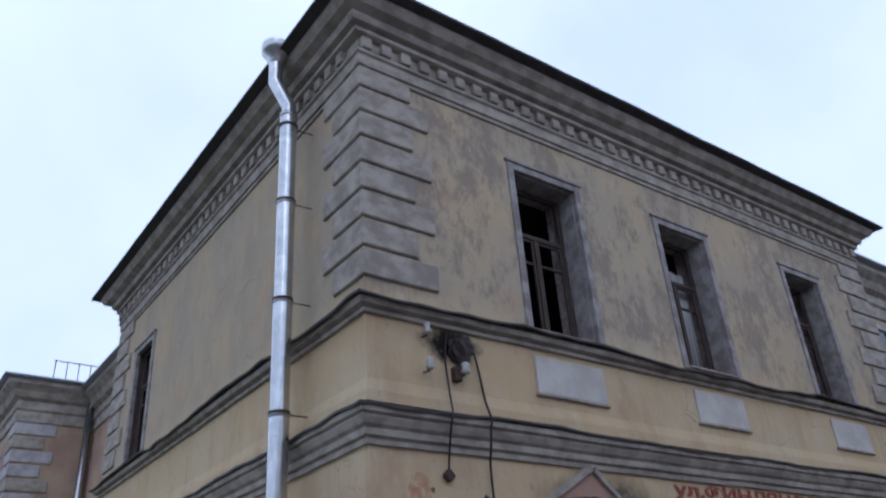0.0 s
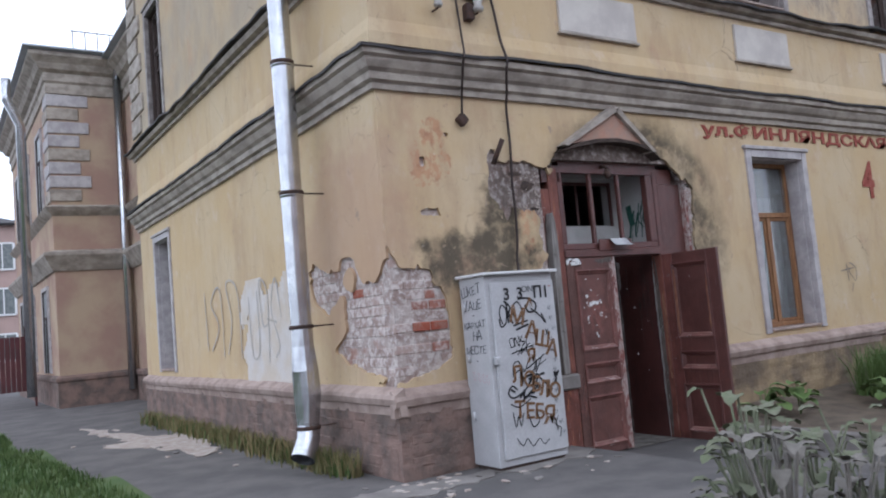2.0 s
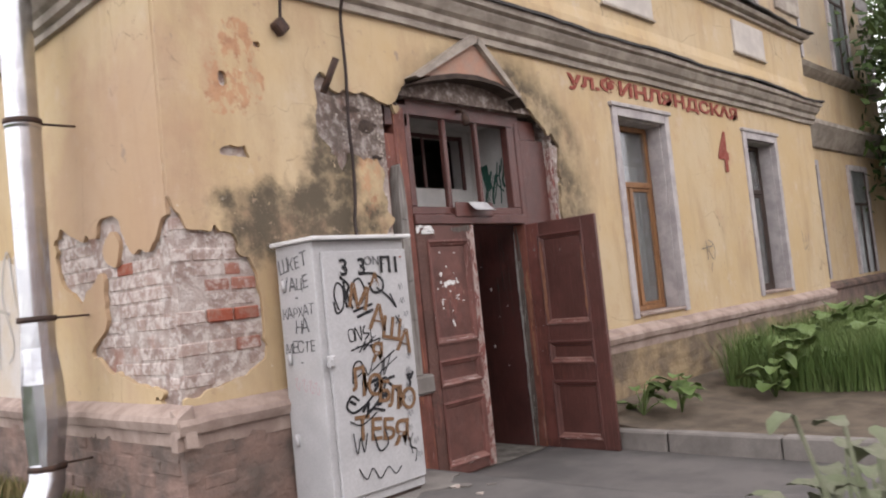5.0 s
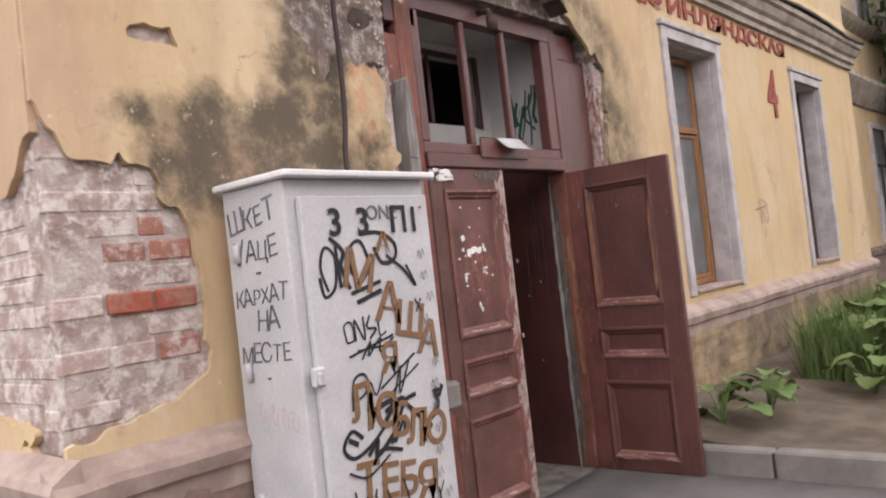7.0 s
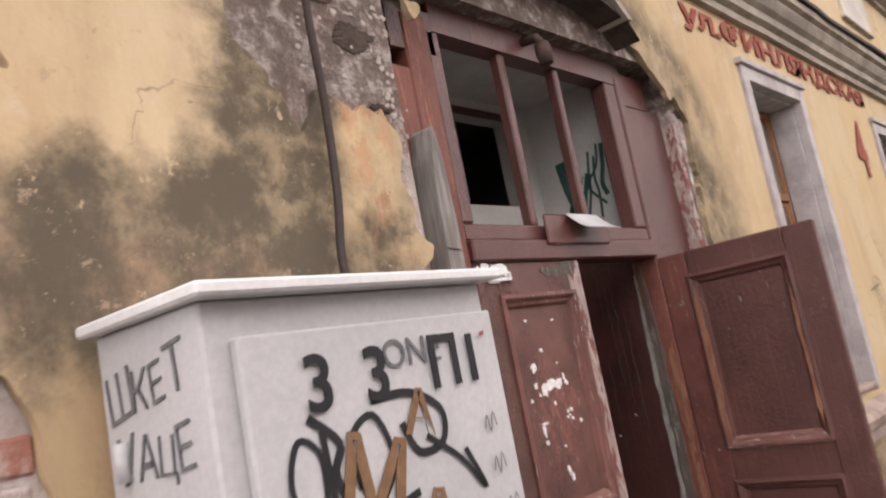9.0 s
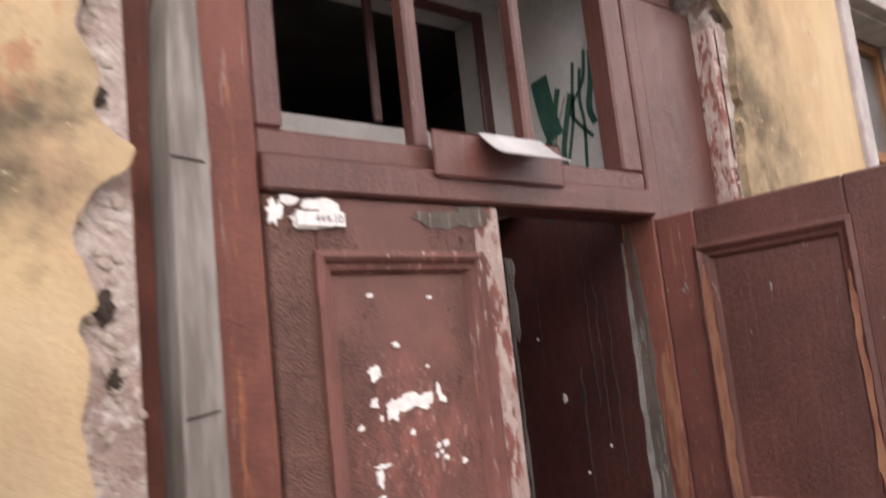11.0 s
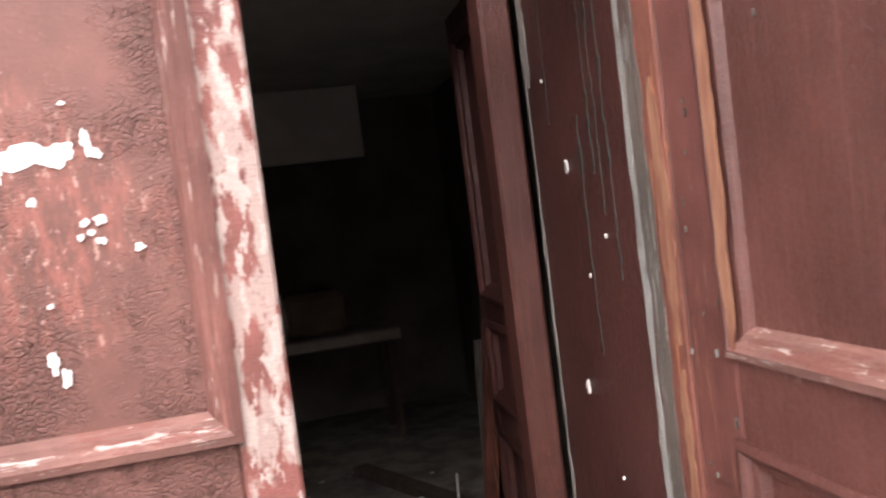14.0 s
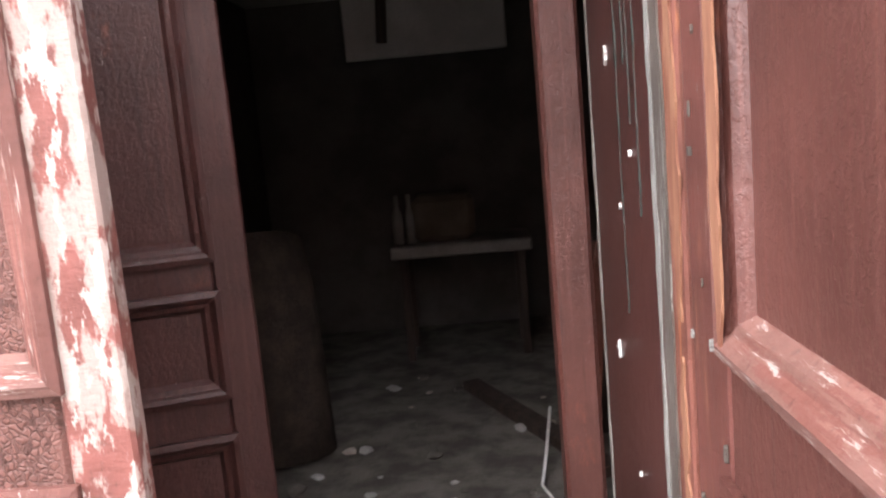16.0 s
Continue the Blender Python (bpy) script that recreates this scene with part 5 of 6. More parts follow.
tag_strokes("graffiti", INK, 0.022, [
    [(0.20, 0.62), (0.14, 0.66), (0.09, 0.60), (0.14, 0.55), (0.24, 0.58), (0.33, 0.64)], [(0.12, 0.63), (0.17, 0.60)], [(0.28, 0.72), (0.40, 0.74), (0.34, 0.66)], [(0.34, 0.70), (0.46, 0.74), (0.40, 0.62), (0.36, 0.56)], [(0.22, 0.54), (0.28, 0.60), (0.27, 0.53), (0.38, 0.60)],
    [(0.38, 0.56), (0.46, 0.66), (0.44, 0.58)], [(0.54, 0.74), (0.47, 0.72), (0.55, 0.64), (0.62, 0.58), (0.56, 0.58)], [(0.60, 0.60), (0.68, 0.66), (0.66, 0.74)], [(0.66, 0.70), (0.69, 0.74)], [(0.69, 0.70), (0.72, 0.75)], [(0.24, 0.50), (0.30, 0.55), (0.42, 0.52)]], 0.001, "bold black marker tag")
for text, u, v, size, tilt in (("\u041c", 0.26, 1.24, 0.22, -15), ("\u0410", 0.43, 1.38, 0.13, -10), ("\u0410", 0.42, 1.08, 0.24, -12), ("\u0428", 0.54, 1.0, 0.21, -14), ("\u0410", 0.65, 0.9, 0.22, -16), ("\u042f", 0.40, 0.86, 0.18, -5),
                               ("\u041b", 0.22, 0.70, 0.20, 5), ("\u042e", 0.32, 0.64, 0.2, -8), ("\u0411", 0.42, 0.58, 0.2, -8), ("\u041b", 0.52, 0.53, 0.2, -8), ("\u042e", 0.62, 0.5, 0.2, -8), ("\u0422", 0.20, 0.36, 0.22, -4), ("\u0415", 0.32, 0.34, 0.2, -6), ("\u0411", 0.43, 0.32, 0.2, -8), ("\u042f", 0.55, 0.26, 0.24, -8)):
    words(text, size, INK_BROWN, Matrix.Translation(cab_face_uv(u, v, 0.003)) @ pose(0, 0, 0, 90, 0, 0) @ pose(0, 0, 0, 0, 0, tilt), cab, "graffiti", "brown sprayed letter", 0.001, 0.0, 0.004)
for text, u in (("3", 0.17), ("3", 0.33), ("\u041f", 0.55), ("1", 0.65)):
    words(text, 0.16, INK, Matrix.Translation(cab_face_uv(u, 1.47, 0.0045)) @ pose(0, 0, 0, 90, 0, 0), cab, "graffiti", "stencilled black figure", 0.001, 0, 0.003)
words("ONE", 0.09, INK_GREY, Matrix.Translation(cab_face_uv(0.45, 1.53, 0.002)) @ pose(0, 0, 0, 90, 0, 0), cab, "graffiti", "", 0.001)

for k, (y0, z0) in enumerate(((6.7, 0.86), (6.62, 0.85), (6.55, 0.84), (6.49, 0.83))):
    bm = bmesh.new()
    stroke(bm, [(y0, z0 + 0.05), (y0 - 0.03, z0 + 0.06), (y0 - 0.01, z0 + 0.01), (y0 - 0.04, z0 - 0.02), (y0 - 0.05, z0 + 0.03)], 0.008, lambda u, v, d: Vector((CX0 - 0.002, u, v)))
    part("graffiti", bm, INK_PINK, cab, "faint pink scrawl")
rng = random.Random(61)
for k in range(13):
    u, v = rng.uniform(0.6, 0.7), 1.35 - k * 0.1
    bm = bmesh.new()
    stroke(bm, [(u, v), (u + 0.012, v + 0.03), (u + 0.02, v - 0.01), (u + 0.035, v + 0.035), (u + 0.045, v)], 0.004, cab_face_uv, 0.006)
    part("graffiti", bm, INK_GREY, cab, "small faint scribble")
bm = bmesh.new()
stroke(bm, [(0.69, 1.575), (0.71, 1.58)], 0.01, cab_face_uv, 0.007)
part("graffiti", bm, INK_RED, cab, "red paint dab")

# ---- drain pipe of galvanised sheet ----
def drainpipe(name, x, y, top, out):
    ob = tagged(new(name), "shiny galvanised sheet downpipe with a battered lower end", "downpipe")
    bm = bmesh.new()
    z = top - 1.15
    while z > 1.55:
        z2 = max(z - 1.42, 1.5)
        tube(bm, [(x, y, z), (x, y, z2 + 0.02)], [0.120, 0.110], 20, False)
        tube(bm, [(x, y, z + 0.005), (x, y, z - 0.05)], [0.126, 0.126], 20)
        z = z2
    part("pipe", bm, GALV, ob, "", False)
    bm = bmesh.new()
    lower = [(x, y, 1.5), (x, y, 1.3), (x + 0.01, y, 1.05), (x + 0.02, y + 0.01, 0.8), (x + 0.0, y, 0.55), (x, y, 0.46)]
    tube(bm, lower, [0.112, 0.124, 0.142, 0.148, 0.122, 0.112], 12, False)
    for v in bm.verts:
        q = noise.noise(Vector((v.co.x * 9, v.co.y * 9, v.co.z * 4)))
        v.co.x += 0.03 * q
        v.co.y += 0.02 * q
    for f in bm.faces:
        f.smooth = False
    part("dented_pipe", bm, GALV, ob, "dented crumpled lower pipe")
    bm = bmesh.new()
    tube(bm, [(x, y, 0.47), (x - 0.02, y - 0.02, 0.34), (x - 0.13, y - 0.1, 0.16)], [0.12, 0.122, 0.128], 14, False)
    part("spout", bm, GALV, ob, "cut open spout")
    bm = bmesh.new()
    tube(bm, [(x, y, top - 1.15), (x, y, top - 1.0), (x - out, y, top - 0.65), (x - out, y, top - 0.32)], [0.105, 0.105, 0.1, 0.1], 18, False)
    part("offset_bend", bm, GALV, ob)
    bm = bmesh.new()
    tube(bm, [(x - out, y, top - 0.34), (x - out, y, top - 0.3), (x - out, y, top - 0.14), (x - out, y, top - 0.12), (x - out, y, top)], [0.1, 0.12, 0.19, 0.215, 0.215], 18, False)
    part("hopper", bm, GALV, ob, "funnel head")
    for z in (0.46, 1.5, 2.92, 4.34, 5.76, 7.18, 8.4):
        if z < top - 1.0:
            bm = bmesh.new()
            tube(bm, [(x, y, z - 0.02), (x, y, z + 0.02)], 0.13, 18)
            tube(bm, [(x + 0.1, y, z), (x + 0.5, y - 0.02, z)], 0.009, 6)
            part("clamp", bm, IRON, ob, "dark iron clamp with a wall pin")
    return ob


drainpipe("downpipe", 3.86, 8.2, 9.75, 0.22)

# ---- cables and wall fittings ----
def fitting(name, label, x, z, scale=1.0):
    ob = tagged(new(name), label, "insulator", group="insulators on the wall")
    bm = bmesh.new()
    tube(bm, [(x, FY + 0.02, z), (x, FY - 0.1, z - 0.01), (x, FY - 0.12, z + 0.03)], 0.011, 6)
    part("hook", bm, IRON, ob, "rusty iron hook")
    bm = bmesh.new()
    tube(bm, [(x, FY - 0.12, z + 0.0), (x, FY - 0.12, z + 0.03), (x, FY - 0.12, z + 0.075), (x, FY - 0.12, z + 0.12), (x, FY - 0.12, z + 0.14)], [0.035 * scale, 0.05 * scale, 0.032 * scale, 0.045 * scale, 0.02 * scale], 12)
    part("insulator", bm, PORCELAIN, ob, "pale porcelain bell")
    return ob


fitting("insulator", "white porcelain insulator on an iron wall hook", 4.97, 5.0)
fitting("insulator", "white porcelain insulator on an iron wall hook", 4.98, 4.58)
fitting("insulator", "dirty porcelain insulator on an iron wall hook", 5.48, 4.6, 1.2)
box = tagged(new("burnt_junction_box"), "burnt black cable junction under the string course", "junction box")
bm = bmesh.new()
bmesh.ops.create_icosphere(bm, subdivisions=3, radius=0.16)
for v in bm.verts:
    v.co = Vector((v.co.x * 1.0, v.co.y * 0.55, v.co.z * 1.1)) * (1 + 0.5 * noise.noise(v.co * 12)) + Vector((5.5, FY - 0.05, 4.93))
part("charred_mass", bm, CABLE, box, "charred tangle")
bm = bmesh.new()
cuboid(bm, 5.36, 5.46, FY - 0.09, FY + 0.01, 4.52, 4.7, 0.012)
part("switch", bm, IRON, box)


def wire(label, pts, r=0.014):
    bm = bmesh.new()
    fine = []
    for i in range(len(pts) - 1):
        p0, p1, p2, p3 = (Vector(pts[max(i - 1, 0)]), Vector(pts[i]), Vector(pts[i + 1]), Vector(pts[min(i + 2, len(pts) - 1)]))
        for k in range(5):
            s = k / 5
            fine.append(0.5 * (2 * p1 + (p2 - p0) * s + (2 * p0 - 5 * p1 + 4 * p2 - p3) * s * s + (3 * p1 - p0 - 3 * p2 + p3) * s ** 3))
    tube(bm, fine + [Vector(pts[-1])], r, 6)
    return thing("cable", label, "cable", bm=bm, mat=CABLE)


wire("thick black cable running down the facade to the cabinet", [(5.55, FY - 0.1, 4.93), (5.66, FY - 0.07, 4.9), (5.73, FY - 0.05, 4.7), (5.76, FY - 0.08, 4.36), (5.74, FY - 0.16, 4.18), (5.7, FY - 0.24, 4.06), (5.7, FY - 0.21, 3.95), (5.75, FY - 0.12, 3.75), (5.77, FY - 0.06, 3.6), (5.79, FY - 0.04, 3.2), (5.76, FY - 0.05, 2.8), (5.775, FY - 0.04, 2.5), (5.755, FY - 0.05, 2.2), (5.72, FY - 0.06, 2.0), (5.7, FY - 0.1, 1.84)], 0.0145)
wire("black cable from the burnt junction down to a wall socket", [(5.3, FY - 0.05, 5.1), (5.26, FY - 0.04, 4.8), (5.28, FY - 0.04, 4.5), (5.25, FY - 0.1, 4.3), (5.16, FY - 0.24, 4.07), (5.15, FY - 0.21, 3.95), (5.2, FY - 0.07, 3.66), (5.2, FY - 0.05, 3.5)], 0.012)
bm = bmesh.new()
cuboid(bm, -0.055, 0.055, -0.04, 0.04, -0.055, 0.055, 0.015)
thing("wall_socket_box", "small dark diamond-shaped cable box on the wall", "cable box", pose(5.2, FY - 0.04, 3.45, 0, 45, 0), bm, IRON)
bm = bmesh.new()
tube(bm, [(0, 0, 0), (0, 0, 0.28)], 0.028, 8)
thing("broken_bracket", "stub of a broken iron pipe bracket", "bracket", pose(5.55, FY - 0.03, 3.0, 25, 14, 0), bm, IRON)
# flat dark lumps on the surface, painting the shade inside masonry holes
for x, z, sx, sz in ((6.02, 2.79, 0.085, 0.045), (6.1, 2.54, 0.05, 0.016), (6.14, 2.15, 0.02, 0.02), (6.135, 1.74, 0.02, 0.028), (6.15, 1.6, 0.014, 0.02), (5.86, 2.92, 0.08, 0.02), (6.15, 1.2, 0.02, 0.04), (8.62, 2.84, 0.07, 0.025), (8.45, 3.0, 0.09, 0.03), (6.28, 3.02, 0.07, 0.04), (8.72, 2.3, 0.05, 0.014)):
    bm = bmesh.new()
    bmesh.ops.create_icosphere(bm, subdivisions=4, radius=1)
    for v in bm.verts:
        q = v.co * 1.5 + Vector((x * 7, z * 7, 0))
        k = 1 + 0.55 * noise.noise(q) + 0.4 * noise.noise(q * 2.7) + 0.25 * noise.noise(q * 6)
        v.co = Vector((v.co.x * sx * k, v.co.y * 0.005, v.co.z * sz * k))
    thing("hole_shade", "flat dark patch painting the shade of a hole in the masonry", "masonry", pose(x, FY + SKIN - 0.003, z), bm, NEAR_BLACK, group="hollows in the doorway masonry")
rng = random.Random(52)
verts, faces = [], []
for i in range(190):
    z = rng.uniform(0.7, 2.95)
    x = (6.15 + rng.gauss(0, 0.025)) if i < 100 else (rng.uniform(5.7, 6.2) if i < 150 else 8.58 + rng.gauss(0, 0.02))
    z = z if i < 100 else (rng.uniform(2.55, 3.05) if i < 150 else rng.uniform(1.9, 2.85))
    small = bmesh.new()
    bmesh.ops.create_icosphere(small, subdivisions=1, radius=rng.uniform(0.005, 0.013) * (1.6 if i % 9 == 0 else 1))
    k = len(verts)
    small.verts.ensure_lookup_table()
    verts += [(x + v.co.x * rng.uniform(0.7, 1.5), FY + SKIN - 0.002 + v.co.y * 0.35, z + v.co.z * rng.uniform(0.7, 1.4)) for v in small.verts]
    faces += [tuple(k + v.index for v in f.verts) for f in small.faces]
    small.free()
me = bpy.data.meshes.new("mortar_crumbs")
me.from_pydata(verts, [], faces)
me.materials.append(RUBBLE)
tagged(new("mortar_crumbs", me), "pale lime crumbs in the broken plaster edge", "mortar", kind="stuff")

# street name and house number brushed on the wall
sign = tagged(new("street_name"), "street name brushed in red paint on the wall", "lettering")
words("\u0443\u043b.\u0424\u0418\u041d\u041b\u042f\u041d\u0414\u0421\u041a\u0410\u042f", 0.44, INK_RED, pose(11.16, FY - 0.012, 3.50, 90, 0, 0) @ Matrix.Diagonal((1.08, 0.5, 1, 1)), sign, "lettering", "", 0.003, 0, 0.014)
number = tagged(new("house_number"), "house number four brushed in red paint", "lettering")
words("4", 0.78, INK_RED, pose(12.7, FY - 0.012, 2.72, 90, 0, 0) @ Matrix.Diagonal((0.85, 1.0, 1, 1)), number, "lettering", "", 0.003, 0, 0.02)


def scrawl(label, shapes, width, mat, place):
    bm = bmesh.new()
    for i, s in enumerate(shapes):
        stroke(bm, s, width, place, -0.0145 - 0.0004 * i)
    return thing("wall_graffiti", label, "graffiti", bm=bm, mat=mat)


def on(base, u0, v0, k):
    return lambda u, v, d: base(u0 + u * k, v0 + v * k, d)


scrawl("small black tag on the yellow wall", [[(0, 0.6), (0.9, 0.7)], [(0.4, 0.9), (0.45, 0.2)], [(0.5, 0.6), (0.9, 0.2), (1.0, 0.7), (0.6, 0.9)], [(0.7, 0.1), (0.6, -0.2)]], 0.03, INK_GREY, on(front, 11.65, 1.4, 0.38))
scrawl("small black tag on the yellow wall", [[(0, 0.9), (0.1, 0.2), (0.4, 0.3)], [(0.3, 0.8), (0.5, 0.1), (0.7, 0.8)]], 0.03, INK_GREY, on(front, 15.4, 1.45, 0.4))
scrawl("washed-out grey sprayed letters on the side wall", [[(0, 1), (0.25, 1.9), (0.6, 1.2), (0.2, 0.4), (0.5, 0.1)], [(0.9, 0), (0.8, 1.6), (1.3, 1.9), (1.2, 0.9), (0.8, 0.9)], [(1.5, 1.7), (1.5, 0.3), (2.0, 0.2), (2.1, 1.6)], [(0.3, 0.9), (0.9, 1.0)]], 0.055, INK_WALL, on(side, 9.65, 1.1, 0.55))
scrawl("faint grey sprayed letters on the side wall", [[(0, 0), (0.1, 1.6), (0.9, 1.8), (0.6, 0.9), (1.0, 0.1)], [(1.3, 0), (1.4, 1.7), (2.2, 1.4), (1.6, 0.8), (2.3, 0.2)], [(2.6, 0.2), (2.7, 1.7)]], 0.05, INK_WALL, on(side, 11.2, 1.15, 0.6))
bm = bmesh.new()
slab_with_holes(bm, lines(9.05, 11.2, 0.06), lines(0.85, 2.2, 0.06), lambda u, v: noise.noise(Vector((u * 3, v * 3, 4))) * 0.35 + max(abs(u - 10.05) / 1.05, abs(v - 1.45) / 0.68) < 0.95, lambda u, v, d: side(u, v, -0.0105 + d), 0.006)
part("paint_patch", bm, WHITEWASH, wall_side, "pale overpainted patch")

# torn notices and chips on the closed leaf and the lining
def paper(label, place, u, v, w, h, seed, mat=WHITE):
    rng = random.Random(seed)
    bm = bmesh.new()
    n = 44
    rad = [0.8 + 0.55 * noise.noise(Vector((math.cos(2 * math.pi * i / n) * 1.7, math.sin(2 * math.pi * i / n) * 1.7, seed * 3.3))) + rng.uniform(-0.07, 0.07) for i in range(n)]
    ring = [bm.verts.new(place(u + w * math.cos(2 * math.pi * i / n) * rad[i], v + h * math.sin(2 * math.pi * i / n) * rad[i], 0)) for i in range(n)]
    bm.faces.new(ring)
    r = bmesh.ops.extrude_face_region(bm, geom=bm.faces[:])
    off = place(u, v, 0.0015 + 0.0003 * (seed % 20)) - place(u, v, 0)
    bmesh.ops.translate(bm, verts=[x for x in r["geom"] if isinstance(x, bmesh.types.BMVert)], vec=off)
    thing("paper_scrap", label, "paper", bm=bm, mat=mat, group="scraps on the door")


def on_closed(u, v, d):
    return Vector((u, 7.0035 - d, v))


def on_rail(u, v, d):
    return Vector((u, 6.9845 - d, v))


def on_lining(u, v, d):
    return Vector((8.0515 - d, u, v))


for i, (u, v, w, h) in enumerate(((6.905, 1.482, 0.075, 0.022), (6.845, 1.467, 0.028, 0.03), (6.95, 1.482, 0.034, 0.024), (6.802, 1.563, 0.025, 0.02), (6.792, 1.49, 0.014, 0.013), (7.0, 1.5, 0.01, 0.026), (7.012, 1.478, 0.012, 0.012), (6.98, 1.362, 0.010, 0.007), (7.006, 1.365, 0.013, 0.010), (7.003, 1.33, 0.009, 0.009), (6.988, 1.345, 0.007, 0.006),
                                   (6.972, 1.338, 0.008, 0.006), (7.063, 1.311, 0.010, 0.009), (6.789, 1.312, 0.010, 0.03), (6.8, 1.338, 0.028, 0.006), (6.791, 1.263, 0.013, 0.009), (6.903, 1.135, 0.010, 0.022), (6.918, 1.108, 0.009, 0.02), (6.872, 1.626, 0.013, 0.008), (6.908, 1.23, 0.007, 0.006), (6.747, 1.435, 0.012, 0.008), (6.903, 1.406, 0.008, 0.010), (6.81, 1.755, 0.011, 0.008), (7.0, 1.745, 0.011, 0.006), (6.97, 1.565, 0.007, 0.005), (6.81, 1.452, 0.007, 0.008))):
    paper("scrap of a torn white notice on the door", on_closed, u, v, w, h, i)
paper("scuffed pale spot on the door panel", on_closed, 6.703, 1.106, 0.018, 0.045, 45, MOULD_RED)
for u, v, w, h, seed in ((6.545, 1.955, 0.024, 0.036, 50), (6.585, 1.985, 0.034, 0.014, 51), (6.66, 1.978, 0.05, 0.016, 52), (6.70, 1.962, 0.045, 0.02, 53), (6.61, 1.94, 0.025, 0.016, 54), (6.64, 1.925, 0.07, 0.012, 55)):
    paper("torn white notice at the top of the door", on_rail, u, v, w, h, seed)
notice = tagged(new("torn_notice"), "torn white notice with part of a phone number", "notice")
block("sheet", (6.60, 6.735, 6.972, 6.9745, 1.922, 1.957), WHITE, notice, "", 0)
words("444-10", 0.028, INK_GREY, pose(6.69, 6.9715, 1.93, 90, 0, 0), notice, "lettering", "", 0.0004)
paper("weathered grey patch on the top rail of the door", on_rail, 7.05, 1.958, 0.13, 0.03, 60, GREYFLAKE)
paper("weathered grey patch on the top rail of the door", on_rail, 7.17, 1.965, 0.09, 0.034, 61, GREYFLAKE)
for i, (u, v) in enumerate(((7.495, 1.38), (7.52, 0.797), (7.42, 1.1), (7.36, 0.6), (7.3, 1.2), (7.6, 1.62))):
    paper("white paint chip on the dark lining", on_lining, u, v, 0.005 if i > 1 else 0.011, 0.006 if i > 1 else 0.02, 70 + i)
# bare wood on the open leaf
ragged_strip(opened, 8.0440, 6.796, 6.832, 1.0, 1.80, RAWWOOD, "bare orange wood along the moulding", 9, jit=0.008)
ragged_strip(opened, 8.0440, 6.345, 6.362, 1.02, 1.72, RAWWOOD, "bare orange wood along the moulding", 10, jit=0.008)
rng = random.Random(23)
for i in range(18):
    u, v = (rng.uniform(6.84, 6.98), rng.uniform(0.5, 1.8)) if i < 14 else (rng.uniform(6.4, 6.78), rng.uniform(1.1, 1.75))
    deep = 8.0585 if i < 14 else 8.0775
    paper("small pale chip in the paint of the open door", lambda a, b, d, deep=deep: Vector((deep - d, a, b)), u, v, rng.uniform(0.002, 0.004), rng.uniform(0.005, 0.013), 120 + i, GREYFLAKE if i % 3 else PALEFLAKE)

# ---- ground ----
def ground_z(x, y):
    w = 0.06 + max(0.0, 5.2 - y) * 1.2
    s = min(1.0, max(0.0, (x - 6.28) / w))
    return -0.2 * s * s * (3 - 2 * s) + 0.006 * noise.noise(Vector((x * 0.8, y * 0.8, 0)))


bm = bmesh.new()
gx = [-900, -300, -100, -40, -20, -12, -8, -6] + lines(-5, 10, 0.14, (6.28, 6.34)) + [11, 12, 14, 17, 20, 26, 40, 100, 300, 900]
gy = [-900, -300, -100, -40, -20, -12, -8, -6] + lines(-5, 7.4, 0.14) + [8, 9, 10, 12, 14, 17, 20, 26, 40, 100, 300, 900]
grid = [[bm.verts.new((x, y, ground_z(x, y) - (0.25 if FX + 0.3 < x < EX - 0.3 and FY + 0.2 < y < EY - 0.3 else 0))) for y in gy] for x in gx]
for i in range(len(gx) - 1):
    for j in range(len(gy) - 1):
        bm.faces.new((grid[i][j], grid[i + 1][j], grid[i + 1][j + 1], grid[i][j + 1])).smooth = True
structure("ground", "worn grey asphalt yard, dusty near the walls", "ground", bm, ASPHALT)
bm = bmesh.new()
for i in range(12):
    y1 = 6.75 - i * 1.0
    cuboid(bm, 8.16, 8.30, y1 - 0.985, y1, -0.4, -0.03 + 0.006 * (i % 3), 0.015)
structure("kerb", "low concrete kerb along the planting bed", "kerb", bm, CONCRETE)
bm = bmesh.new()
us, vs = lines(8.3, 24, 0.35), lines(-5.0, 6.84, 0.35)
slab_with_holes(bm, us, vs, lambda u, v: True, lambda u, v, d: Vector((u, v, (-0.06 + 0.05 * noise.noise(Vector((u, v, 1))) + 0.12 * max(0, (v - 5.6) / 1.2)) - d)), 0.4)
structure("ground_bed", "dusty soil bed beside the house", "soil", bm, SOIL)
bm = bmesh.new()
us, vs = lines(-14, 2.3, 0.3), lines(2, 22, 0.3)
slab_with_holes(bm, us, vs, lambda u, v: u < 2.2 - 0.07 * (v - 9) + 0.25 * noise.noise(Vector((v, u, 3))) and v > 8.3, lambda u, v, d: Vector((u, v, 0.03 + 0.03 * noise.noise(Vector((u, v, 1))) - d)), 0.1)
structure("ground_lawn", "soil under the lawn", "soil", bm, GRASS)


